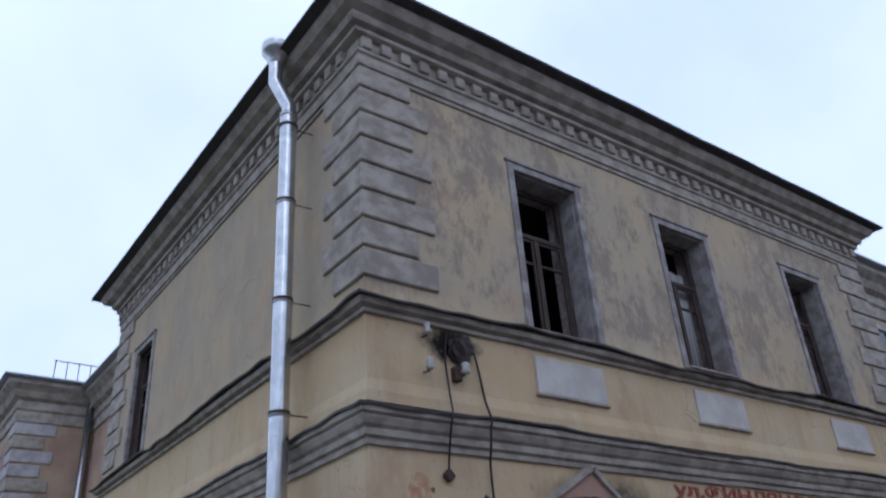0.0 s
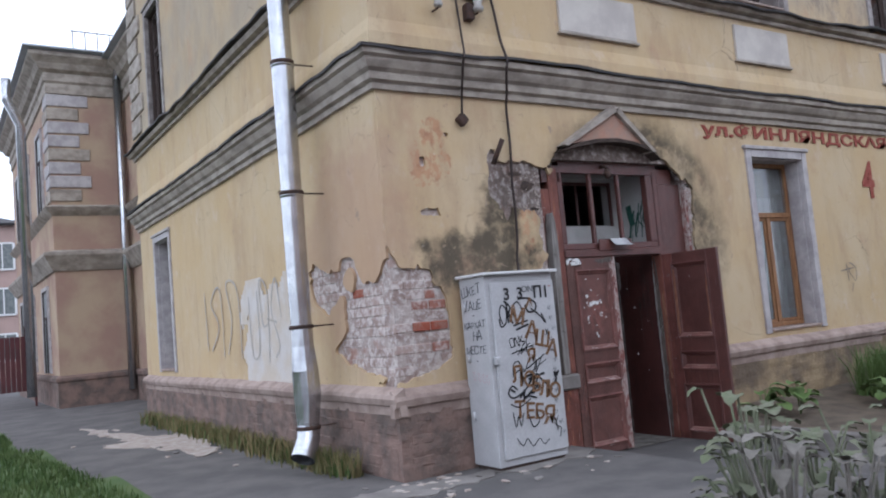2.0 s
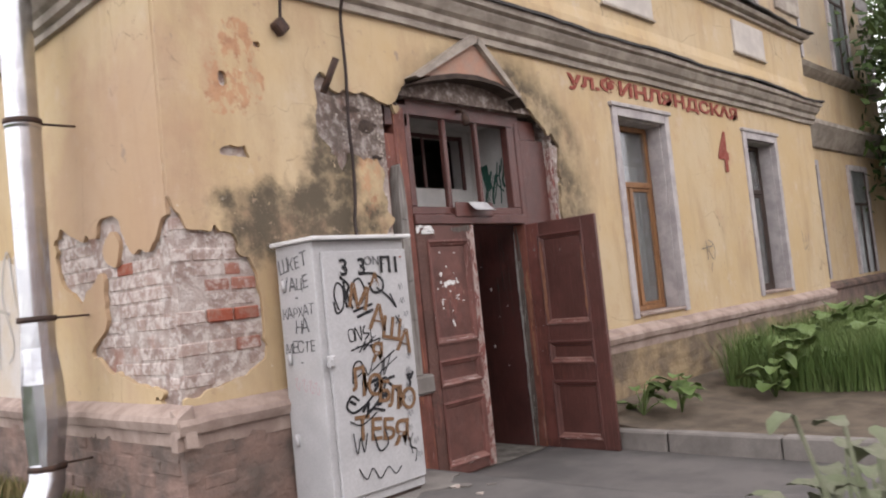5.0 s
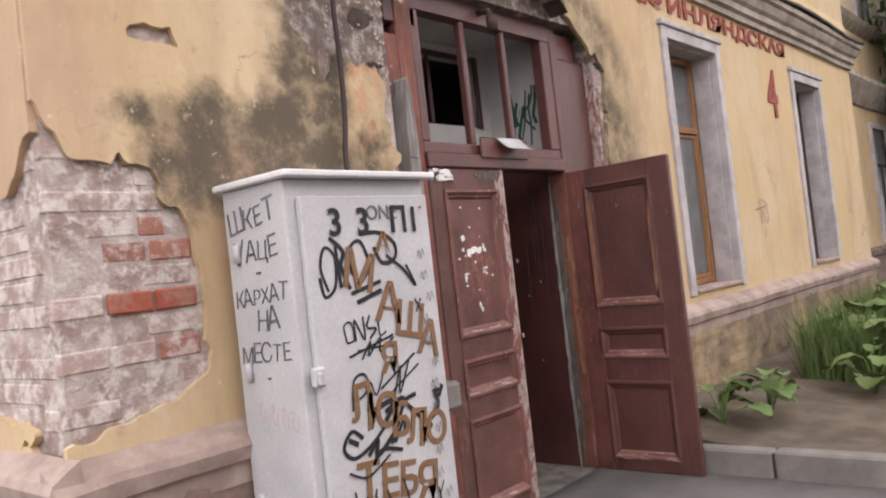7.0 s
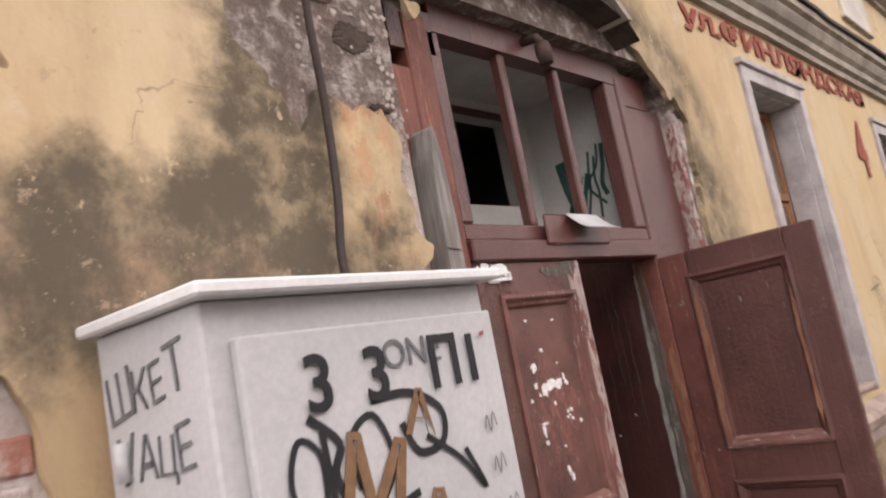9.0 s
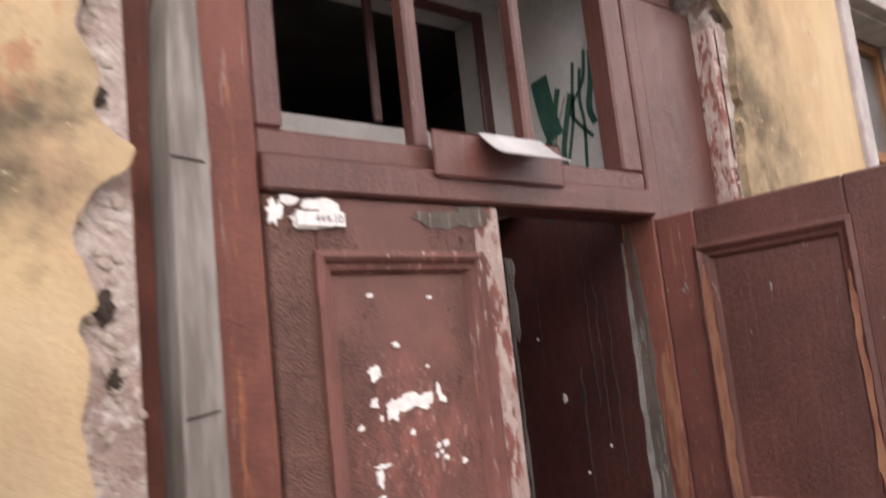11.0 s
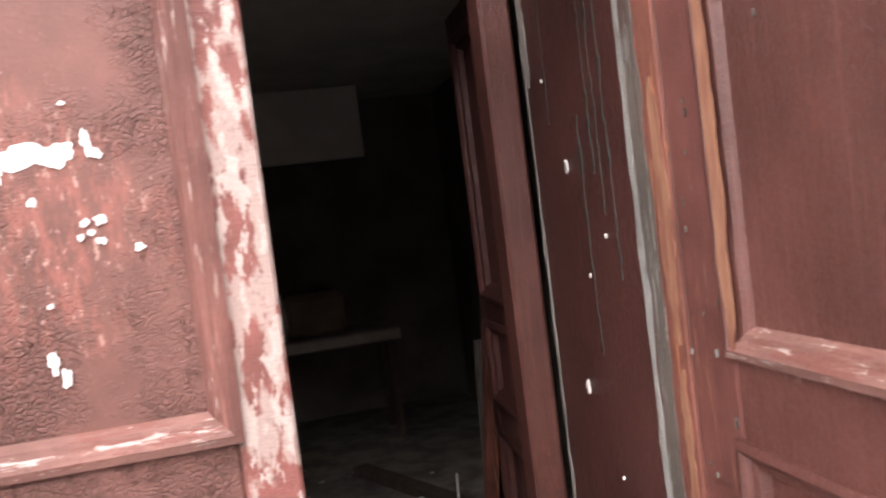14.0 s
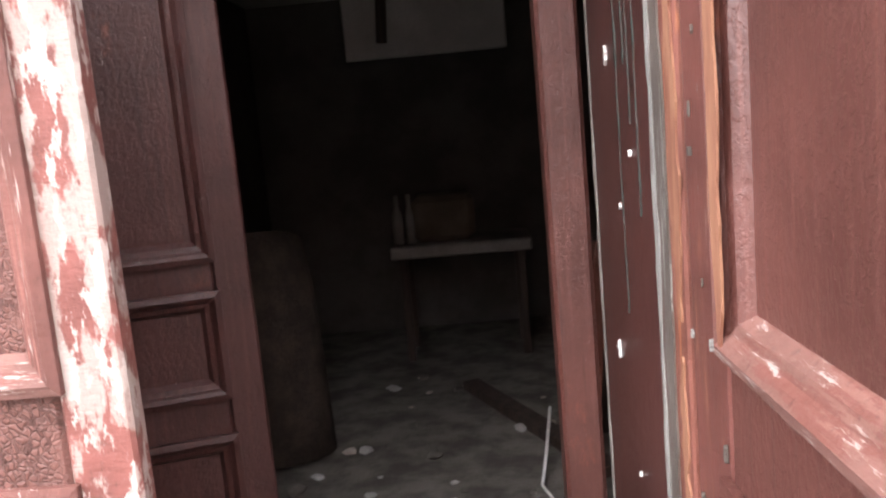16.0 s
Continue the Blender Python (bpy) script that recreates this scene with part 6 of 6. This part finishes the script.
bm = bmesh.new()
slab_with_holes(bm, lines(2.3, 4.1, 0.06), lines(9.0, 17.0, 0.1), lambda u, v: abs(u - 3.5 + 0.12 * (v - 12)) / 0.55 + abs(v - 13) / 4.2 + 0.9 * noise.noise(Vector((u * 2.2, v * 1.1, 2))) + 0.4 * noise.noise(Vector((u * 7, v * 5, 8))) < 0.75, lambda u, v, d: Vector((u, v, ground_z(u, v) + 0.012 - d)), 0.01, 2)
structure("ground_dust", "pale sandy plaster dust on the asphalt", "dust", bm, RUBBLE)
bm = bmesh.new()
slab_with_holes(bm, lines(3.3, 6.2, 0.05), lines(5.6, 6.8, 0.05), lambda u, v: abs(v - 6.5) / 0.45 + 0.9 * noise.noise(Vector((u * 2.6, v * 2.6, 5))) + 0.5 * noise.noise(Vector((u * 8, v * 8, 8))) < 0.45, lambda u, v, d: Vector((u, v, ground_z(u, v) + 0.012 - d)), 0.01, 2)
structure("ground_dust_corner", "pale plaster dust at the foot of the corner", "dust", bm, CONCRETE)


def blades(name, label, n, mat, where, height, seed, width=0.008):
    rng = random.Random(seed)
    verts, faces = [], []
    for i in range(n):
        x, y, z = where(rng)
        h, a = height * rng.uniform(0.5, 1.2), rng.uniform(0, 6.28)
        dx, dy = math.cos(a), math.sin(a)
        lean = rng.uniform(0.1, 0.6) * h
        k = len(verts)
        w = width * rng.uniform(0.7, 1.3)
        verts += [(x - dy * w, y + dx * w, z), (x + dy * w, y - dx * w, z), (x + dy * w * 0.7 + dx * lean * 0.4, y - dx * w * 0.7 + dy * lean * 0.4, z + h * 0.6), (x - dy * w * 0.7 + dx * lean * 0.4, y + dx * w * 0.7 + dy * lean * 0.4, z + h * 0.6), (x + dx * lean, y + dy * lean, z + h)]
        faces += [(k, k + 1, k + 2, k + 3), (k + 3, k + 2, k + 4)]
    me = bpy.data.meshes.new(name)
    me.from_pydata(verts, [], faces)
    me.materials.append(mat)
    return tagged(new(name, me), label, "grass", kind="stuff")


def lawn_spot(rng):
    while True:
        y = rng.uniform(8.3, 20)
        x = rng.uniform(-3.5, 2.3)
        if x < 2.15 - 0.07 * (y - 9) + 0.25 * noise.noise(Vector((y, x, 3))):
            return x, y, 0.02


blades("lawn_grass", "short green lawn grass", 30000, GRASS, lawn_spot, 0.1, 3)
def tuft_line(rng):
    y = rng.choice((7.9, 8.6, 9.2, 9.9, 10.8, 11.6, 12.6, 13.6, 14.6, 15.8)) + rng.gauss(0, 0.3)
    return 4.12 - abs(rng.gauss(0, 0.12)), max(7.5, y), -0.01


blades("wall_weeds", "dry ochre and green grass along the foot of the side wall", 2600, DRYGRASS, tuft_line, 0.24, 5)
blades("wall_weeds", "green grass along the foot of the side wall", 1000, GRASS, tuft_line, 0.2, 6)


# ---- leafy plants ----
def leaf_blade(bm, base, yaw, pitch, length, width, droop=0.5, seed=0):
    rng = random.Random(seed)
    n, m = 7, 4
    rows_ = []
    d = Vector((math.cos(yaw), math.sin(yaw), 0))
    s = Vector((-math.sin(yaw), math.cos(yaw), 0))
    p = Vector(base)
    ang = pitch
    for i in range(n + 1):
        t = i / n
        w = width * (math.sin(math.pi * min(1, t * 0.92 + 0.08)) ** 0.7) * (1 + 0.12 * rng.uniform(-1, 1))
        row = []
        for j in range(-m // 2, m // 2 + 1):
            q = j / (m / 2)
            row.append(bm.verts.new(p + s * (q * w / 2) + Vector((0, 0, 0.14 * w * abs(q) + 0.05 * w * math.sin(i * 2.3 + j * 1.7)))))
        rows_.append(row)
        ang -= droop / n
        p = p + (d * math.cos(ang) + Vector((0, 0, math.sin(ang)))) * (length / n)
    for a, b in zip(rows_, rows_[1:]):
        for k in range(m):
            f = bm.faces.new((a[k], a[k + 1], b[k + 1], b[k]))
            f.smooth = True


def burdock(name, label, at, n, size, mat, seed, stem_h=0.25):
    rng = random.Random(seed)
    ob = tagged(new(name), label, "plant", group="weeds in the bed")
    for i in range(n):
        bm = bmesh.new()
        yaw, h = rng.uniform(0, 6.28), stem_h * rng.uniform(0.3, 1.2)
        r = (size if size > 0.2 else 0.3) * rng.uniform(0.05, 0.8)
        tip = Vector((math.cos(yaw) * r, math.sin(yaw) * r, h))
        tube(bm, [(0, 0, 0), tip * 0.5 + Vector((0, 0, h * 0.15)), tip], 0.006, 5)
        leaf_blade(bm, tip, yaw + rng.uniform(-0.5, 0.5), rng.uniform(0.1, 0.8), size * rng.uniform(0.6, 1.1), size * rng.uniform(0.5, 0.8), rng.uniform(0.6, 1.5), seed * 100 + i)
        part("leaf", bm, mat, ob)
    ob.matrix_world = pose(*at)
    return ob


def bed_z(x, y):
    return -0.06 + 0.05 * noise.noise(Vector((x, y, 1))) + 0.12 * max(0, (y - 5.6) / 1.2) - 0.01


rng = random.Random(31)
for i, (x, y, n, s) in enumerate(((8.75, 6.3, 12, 0.26), (9.05, 6.05, 10, 0.24), (10.3, 5.6, 12, 0.3), (11.0, 5.4, 14, 0.36), (11.6, 5.9, 14, 0.4), (12.2, 5.0, 14, 0.4), (13.2, 5.7, 14, 0.42), (14.3, 5.4, 14, 0.46))):
    burdock("burdock", "broad-leaved green weed growing beside the wall", (x, y, bed_z(x, y), 0, 0, i * 50), n, s, LEAF, 200 + i, 0.3 + 0.05 * i)


def bed_spot(rng):
    x, y = rng.uniform(10.6, 18), rng.uniform(3.5, 6.3)
    return x, y, bed_z(x, y) - 0.01


blades("bed_grass", "tall green grass and weeds in the bed", 45000, BEDGRASS, bed_spot, 0.6, 12, 0.007)
for i, (x, y, n, s, h) in enumerate(((3.75, 2.75, 60, 0.085, 0.72), (3.55, 2.45, 50, 0.085, 0.6), (4.05, 2.95, 50, 0.08, 0.6), (3.9, 2.4, 46, 0.09, 0.5), (4.3, 2.5, 50, 0.085, 0.6), (3.4, 2.8, 40, 0.075, 0.38), (4.6, 3.0, 46, 0.08, 0.5), (4.15, 2.0, 46, 0.085, 0.65), (5.0, 2.6, 46, 0.085, 0.55), (3.7, 2.0, 40, 0.08, 0.45), (3.45, 3.1, 36, 0.07, 0.3), (4.4, 3.4, 36, 0.07, 0.3))):
    burdock("wilted_weed", "dusty grey wilted weed growing out of the yard", (x, y, ground_z(x, y), 0, 0, i * 70), int(n * 0.7), s * 1.5, DUSTLEAF if i % 2 else DUSTGREEN, 300 + i, h * 1.2)

# crumbs of plaster at the foot of the corner
rng = random.Random(17)
for i in range(60):
    s = rng.uniform(0.012, 0.05)
    bm = bmesh.new()
    bmesh.ops.create_icosphere(bm, subdivisions=1, radius=s)
    for v in bm.verts:
        v.co = Vector((v.co.x * rng.uniform(0.7, 1.7), v.co.y * rng.uniform(0.7, 1.5), v.co.z * 0.4))
    x, y = (rng.gauss(4.15, 0.3), rng.gauss(6.45, 0.2)) if i < 32 else ((rng.gauss(5.3, 0.6), rng.gauss(6.0, 0.25)) if i < 42 else (rng.gauss(3.4, 0.3), rng.gauss(11.5, 1.6)))
    thing("rubble_lump", "crumb of fallen plaster at the foot of the wall", "rubble", pose(x, y, ground_z(x, y) + s * 0.2, 0, 0, rng.uniform(0, 180)), bm, RUBBLE if i % 4 else CONCRETE, group="rubble at the corner")


# ---- other wings and distance ----
def wing(name, label, rect, top, quoins=True):
    x0, x1, y0, y1 = rect
    ob = tagged(new(name), label, "building")
    bm = bmesh.new()
    cuboid(bm, x0, x1, y0, y1, -0.3, top - 0.1)
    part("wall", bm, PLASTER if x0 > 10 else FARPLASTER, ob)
    k = top - 9.5
    for nm, prof, mat in (("plinth", [(0.0, -0.3), (0.06, -0.3), (0.06, 0.65), (0.1, 0.7), (0.1, 0.78), (0.0, 0.84)], PLINTH),
                          ("lower_cornice", [(0, 3.58), (0.06, 3.6), (0.12, 3.72), (0.2, 3.86), (0.28, 4.0), (0.28, 4.08), (0, 4.16)], STUCCO),
                          ("string_course", [(0, 5.08), (0.07, 5.14), (0.15, 5.22), (0.2, 5.3), (0, 5.38)], STUCCO),
                          ("main_cornice", [(0, 8.4 + k), (0.05, 8.42 + k), (0.05, 8.7 + k), (0.1, 8.75 + k), (0.08, 8.98 + k), (0.2, 9.05 + k), (0.28, 9.2 + k), (0.45, 9.35 + k), (0.45, 9.46 + k), (0, 9.48 + k)], STUCCO)):
        bm = bmesh.new()
        moulding(bm, rect, prof, 0.004)
        part(nm, bm, mat, ob)
    bm = bmesh.new()
    moulding(bm, rect, [(0.4, 9.47 + k), (0.6, 9.5 + k), (0.6, 9.54 + k), (-0.5, 9.9 + k), (-min(x1 - x0, y1 - y0) / 2 + 0.05, 10.6 + k)], 0.004)
    part("roof", bm, ROOFTOP, ob, "pale sheet metal roof")
    if quoins:
        for i in range(8):
            a = 1.0 if i % 2 else 0.75
            z = 5.47 + i * 0.372
            for qx0, qx1, qy0, qy1 in ((x0 - 0.045, x0 + a, y0 - 0.045, y0 + 0.02), (x1 - a, x1 + 0.045, y0 - 0.044, y0 + 0.02), (x0 - 0.044, x0 + 0.02, y0 + 0.021, y0 + 1.7 - a)):
                bm = bmesh.new()
                cuboid(bm, qx0, qx1, qy0, qy1, z, z + 0.32, 0.014)
                part("quoin", bm, TRIM if i % 3 else STUCCO, ob)
    return ob


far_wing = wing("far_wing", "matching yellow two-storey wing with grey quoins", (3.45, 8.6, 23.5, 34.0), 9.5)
link = wing("link_wing", "recessed yellow wing between the two houses", (5.4, 9.0, 17.02, 23.45), 9.4, False)
right_wing = wing("right_wing", "recessed yellow wing continuing the street front", (16.52, 24.0, 7.6, 16.0), 9.3, True)


def plain_window(parent, x, y, z0, z1, w, along, mat=DARKWOOD):
    """A framed window set on a wall that faces -y (along x) or -x (along y)."""
    def bar(pn, u0, u1, v0, v1, d0, d1, mt, lab=""):
        dims = (x + u0, x + u1, y + d0, y + d1, v0, v1) if along == "x" else (x + d0, x + d1, y + u0, y + u1, v0, v1)
        return block(pn, dims, mt, parent, lab, 0.004)

    for u0, u1, v0, v1 in ((-w / 2 - 0.13, -w / 2, z0, z1 + 0.12), (w / 2, w / 2 + 0.13, z0, z1 + 0.12), (-w / 2 + 0.001, w / 2 - 0.001, z1, z1 + 0.12)):
        bar("casing", u0, u1, v0, v1, -0.06, 0.02, TRIM)
    bar("pane", -w / 2, w / 2, z0, z1, -0.012, 0.01, STRIPPED, "dark grimy glass")
    for u0, u1, v0, v1 in ((-w / 2, -w / 2 + 0.06, z0, z1), (w / 2 - 0.06, w / 2, z0, z1), (-0.03, 0.03, z0, z0 + (z1 - z0) * 0.66), (-w / 2 + 0.061, w / 2 - 0.061, z0 + (z1 - z0) * 0.66, z0 + (z1 - z0) * 0.66 + 0.06)):
        bar("window_frame", u0, u1, v0, v1, -0.04, -0.013, mat)


plain_window(right_wing, 18.1, 7.6, 0.9, 3.2, 1.1, "x")
plain_window(right_wing, 18.1, 7.6, 5.45, 7.9, 1.1, "x")
plain_window(right_wing, 21.4, 7.6, 0.9, 3.2, 1.1, "x")
plain_window(right_wing, 21.4, 7.6, 5.45, 7.9, 1.1, "x")
for yy in (25.6, 29.0, 32.0):
    plain_window(far_wing, 3.45, yy, 0.9, 3.2, 1.1, "y")
    plain_window(far_wing, 3.45, yy, 5.45, 7.7, 1.1, "y")
far_pipe = tagged(new("downpipe"), "galvanised downpipe on the far wing", "downpipe")
bm = bmesh.new()
tube(bm, [(5.2, 23.3, 0.3), (5.2, 23.3, 8.9)], 0.1, 14)
part("pipe", bm, GALV, far_pipe)
bm = bmesh.new()
tube(bm, [(5.2, 23.3, 8.9), (5.2, 23.0, 9.2), (5.2, 22.9, 9.35), (5.2, 22.9, 9.6)], [0.1, 0.1, 0.12, 0.2], 14)
part("hopper", bm, GALV, far_pipe)
far_pipe2 = tagged(new("downpipe"), "galvanised downpipe with a funnel head beside the far wing", "downpipe")
bm = bmesh.new()
tube(bm, [(2.95, 25.2, 0.3), (2.95, 25.2, 7.9), (2.6, 25.0, 8.6), (2.6, 25.0, 9.2)], 0.13, 14)
part("pipe", bm, GALV, far_pipe2)
# railing on the far roof
rail = tagged(new("roof_railing"), "thin iron snow railing on the far roof", "railing")
for i in range(13):
    bm = bmesh.new()
    tube(bm, [(4.3 + 0.33 * i, 24.4, 9.7), (4.3 + 0.33 * i, 24.4, 10.6)], 0.014, 5)
    part("baluster", bm, IRON, rail)
for z in (9.85, 10.58):
    bm = bmesh.new()
    tube(bm, [(4.25, 24.4, z), (8.4, 24.4, z)], 0.016, 5)
    part("rail", bm, IRON, rail)

# unseen block added behind the camera to dim the sky on the facade
bm = bmesh.new()
cuboid(bm, -14, 22, -22, -11, -0.3, 8.5)
structure("skylight_blocker", "unseen plain block behind the camera, added to cut skylight", "wall", bm, PINKHOUSE)

# pink apartment house far behind
apart = tagged(new("apartment_house"), "distant pink-beige three-storey apartment house", "building")
bm = bmesh.new()
cuboid(bm, -8, 6, 62, 74, -0.3, 10.5)
part("wall", bm, PINKHOUSE, apart)
bm = bmesh.new()
moulding(bm, (-8, 6, 62, 74), [(0.4, 10.4), (0.5, 10.55), (-5.9, 13.0)])
part("roof", bm, ROOF, apart)
for i in range(5):
    for z in (1.2, 4.3, 7.4):
        win = block("window", (-6.5 + 2.7 * i, -5.1 + 2.7 * i, 61.93, 62.02, z, z + 1.8), STRIPPED, apart, "", 0.01)
        bm = bmesh.new()
        for x0, x1, z0, z1 in ((-0.08, 0.06, 0, 1.8), (1.34, 1.48, 0, 1.8), (0.66, 0.74, 0, 1.8), (0, 1.4, 1.74, 1.86), (0, 1.4, -0.06, 0.06)):
            cuboid(bm, -6.5 + 2.7 * i + x0, -6.5 + 2.7 * i + x1, 61.88, 61.925, z + z0, z + z1)
        part("frame", bm, WHITE, win)
fence = tagged(new("metal_gate"), "dark red sheet metal gate panel beside the far wing", "gate")
for i in range(9):
    block("board", (2.0 + 0.13 * i, 2.0 + 0.13 * i + 0.12, 26.0, 26.03, 0.45, 2.0), FENCERED, fence, "", 0.01)
for x in (2.0, 3.1):
    block("post", (x, x + 0.06, 26.04, 26.1, -0.1, 2.05), FENCERED, fence)
van = tagged(new("parked_van"), "grey van parked far behind the gate", "van")
bm = bmesh.new()
prof = [(-2.3, 0.35), (2.3, 0.35), (2.3, 1.1), (1.5, 1.25), (0.9, 2.05), (-2.25, 2.1)]
a = [bm.verts.new((x + 0.6, 38, z)) for x, z in prof]
b = [bm.verts.new((x + 0.6, 39.8, z)) for x, z in prof]
bm.faces.new(a)
bm.faces.new(b[::-1])
for i in range(len(prof)):
    bm.faces.new((a[i], b[i], b[(i + 1) % len(prof)], a[(i + 1) % len(prof)]))
bmesh.ops.bevel(bm, geom=bm.edges[:], offset=0.08, segments=2, affect="EDGES")
part("body", bm, VANPAINT, van)
for x in (-1.0, 2.0):
    bm = bmesh.new()
    tube(bm, [(x, 37.95, 0.33), (x, 38.2, 0.33)], 0.33, 16)
    part("wheel", bm, RUBBER, van)
for x0, x1 in ((-1.5, -0.5), (-0.4, 0.6), (0.7, 1.4)):
    block("side_window", (x0, x1, 37.97, 38.01, 1.3, 1.85), STRIPPED, van, "", 0.01)


# ---- trees ----
def tree(at, height, spread, n, seed, label):
    rng = random.Random(seed)
    ob = tagged(new("tree"), label, "tree")
    bm = bmesh.new()
    tube(bm, [(0, 0, -0.1), (0.05, 0, height * 0.2), (-0.05, 0.1, height * 0.45), (0.1, 0, height * 0.8)], [height * 0.03, height * 0.023, height * 0.017, 0.03], 9)
    tips = []
    for i in range(14):
        z = height * rng.uniform(0.2, 0.75)
        a = rng.uniform(0, 6.28)
        r = spread * rng.uniform(0.5, 0.95)
        tip = Vector((math.cos(a) * r, math.sin(a) * r, z + height * rng.uniform(0.08, 0.25)))
        tube(bm, [(0, 0, z), tip * 0.5 + Vector((0, 0, z * 0.45)), tip], [height * 0.011, height * 0.007, 0.015], 6)
        tips.append(tip)
    tips.append(Vector((0, 0, height * 0.9)))
    part("trunk", bm, BARK, ob)
    verts, faces = [], []
    for i in range(n):
        c = rng.choice(tips)
        g = Vector((rng.gauss(0, 1), rng.gauss(0, 1), rng.gauss(0, 0.8))) * spread * 0.24
        p = c + g
        s = rng.uniform(0.09, 0.2)
        u = Vector((rng.gauss(0, 1), rng.gauss(0, 1), rng.gauss(0, 1))).normalized()
        w = u.orthogonal().normalized()
        k = len(verts)
        verts += [tuple(p - u * s), tuple(p + w * s * 0.5), tuple(p + u * s), tuple(p - w * s * 0.5)]
        faces.append((k, k + 1, k + 2, k + 3))
    me = bpy.data.meshes.new("crown")
    me.from_pydata(verts, [], faces)
    me.materials.append(TREELEAF)
    crown = new("crown", me)
    crown.parent = ob
    ob.matrix_world = pose(*at)
    return ob


tree((24.5, 5.0, 0), 8.5, 3.2, 30000, 1, "leafy green tree past the end of the street front")
tree((30.0, 7.0, 0), 10.5, 3.6, 14000, 2, "leafy green tree past the end of the street front")

# ---- bricks showing in the broken plaster ----
BRICK_MESH = {}


def brick_mesh(w, mat):
    key = (round(w, 3), mat.name)
    if key not in BRICK_MESH:
        bm = bmesh.new()
        cuboid(bm, -w / 2, w / 2, -0.02, 0.03, -0.043, 0.043, 0.008)
        BRICK_MESH[key] = finish("brick", bm, mat)
    return BRICK_MESH[key]


rng = random.Random(77)
for r in range(12):
    z = 0.99 + r * 0.102
    u = FX + 0.02 + (0.13 if r % 2 else 0.0)
    while u < 4.95:
        w = rng.choice((0.12, 0.22, 0.22)) if r not in (2, 4, 6) else (0.19 if u < 4.7 else 0.13)
        c = u + w / 2
        if inside(PATCH_FRONT[0], c, z) and u + w < 4.95:
            red = r == 4 and 4.36 < c < 4.9
            pink = (r == 6 and 4.45 < c < 4.86) or (r == 2 and 4.6 < c < 4.9) or (c > 4.5 and rng.random() < 0.1)
            if red or pink or rng.random() < 0.55:
                ob = new("brick", brick_mesh(w, BRICK if red else BRICK_PINK if pink else BRICK_LIME))
                ob.matrix_world = pose(c, FY + SKIN + (-0.006 if red else 0.01) + rng.uniform(0, 0.008), z, 0, rng.uniform(-1.2, 1.2), 0)
                ob.parent = wall_front
        u += w + 0.012
for r in range(12):
    z = 0.98 + r * 0.1
    u = FY + 0.1 + (0.12 if r % 2 else 0.0)
    while u < 8.7:
        w = rng.choice((0.12, 0.24))
        if any(inside(p, u + w / 2, z) for p in PATCH_SIDE[:1]) and rng.random() < 0.75:
            ob = new("brick", brick_mesh(w, BRICK_LIME if rng.random() < 0.93 else BRICK))
            ob.matrix_world = pose(FX + SKIN + 0.014, u + w / 2, z, 0, 0, -90)
            ob.parent = wall_side
        u += w + 0.012
# rough brick courses of the plinth
for r in range(6):
    z = 0.06 + r * 0.1
    for base_u, stop, kind_ in ((FX - 0.04, 4.95, "f"), (FY + 0.02, 11.5, "s")):
        u = base_u + (0.1 if r % 2 else 0)
        while u < stop:
            w = rng.choice((0.12, 0.24, 0.24))
            if rng.random() < 0.4 and u + w < stop:
                ob = new("brick", brick_mesh(w, PLINTH))
                ob.matrix_world = pose(u + w / 2, FY - 0.036, z) if kind_ == "f" else pose(FX - 0.036, u + w / 2, z, 0, 0, -90)
                ob.parent = wall_front if kind_ == "f" else wall_side
            u += w + 0.015
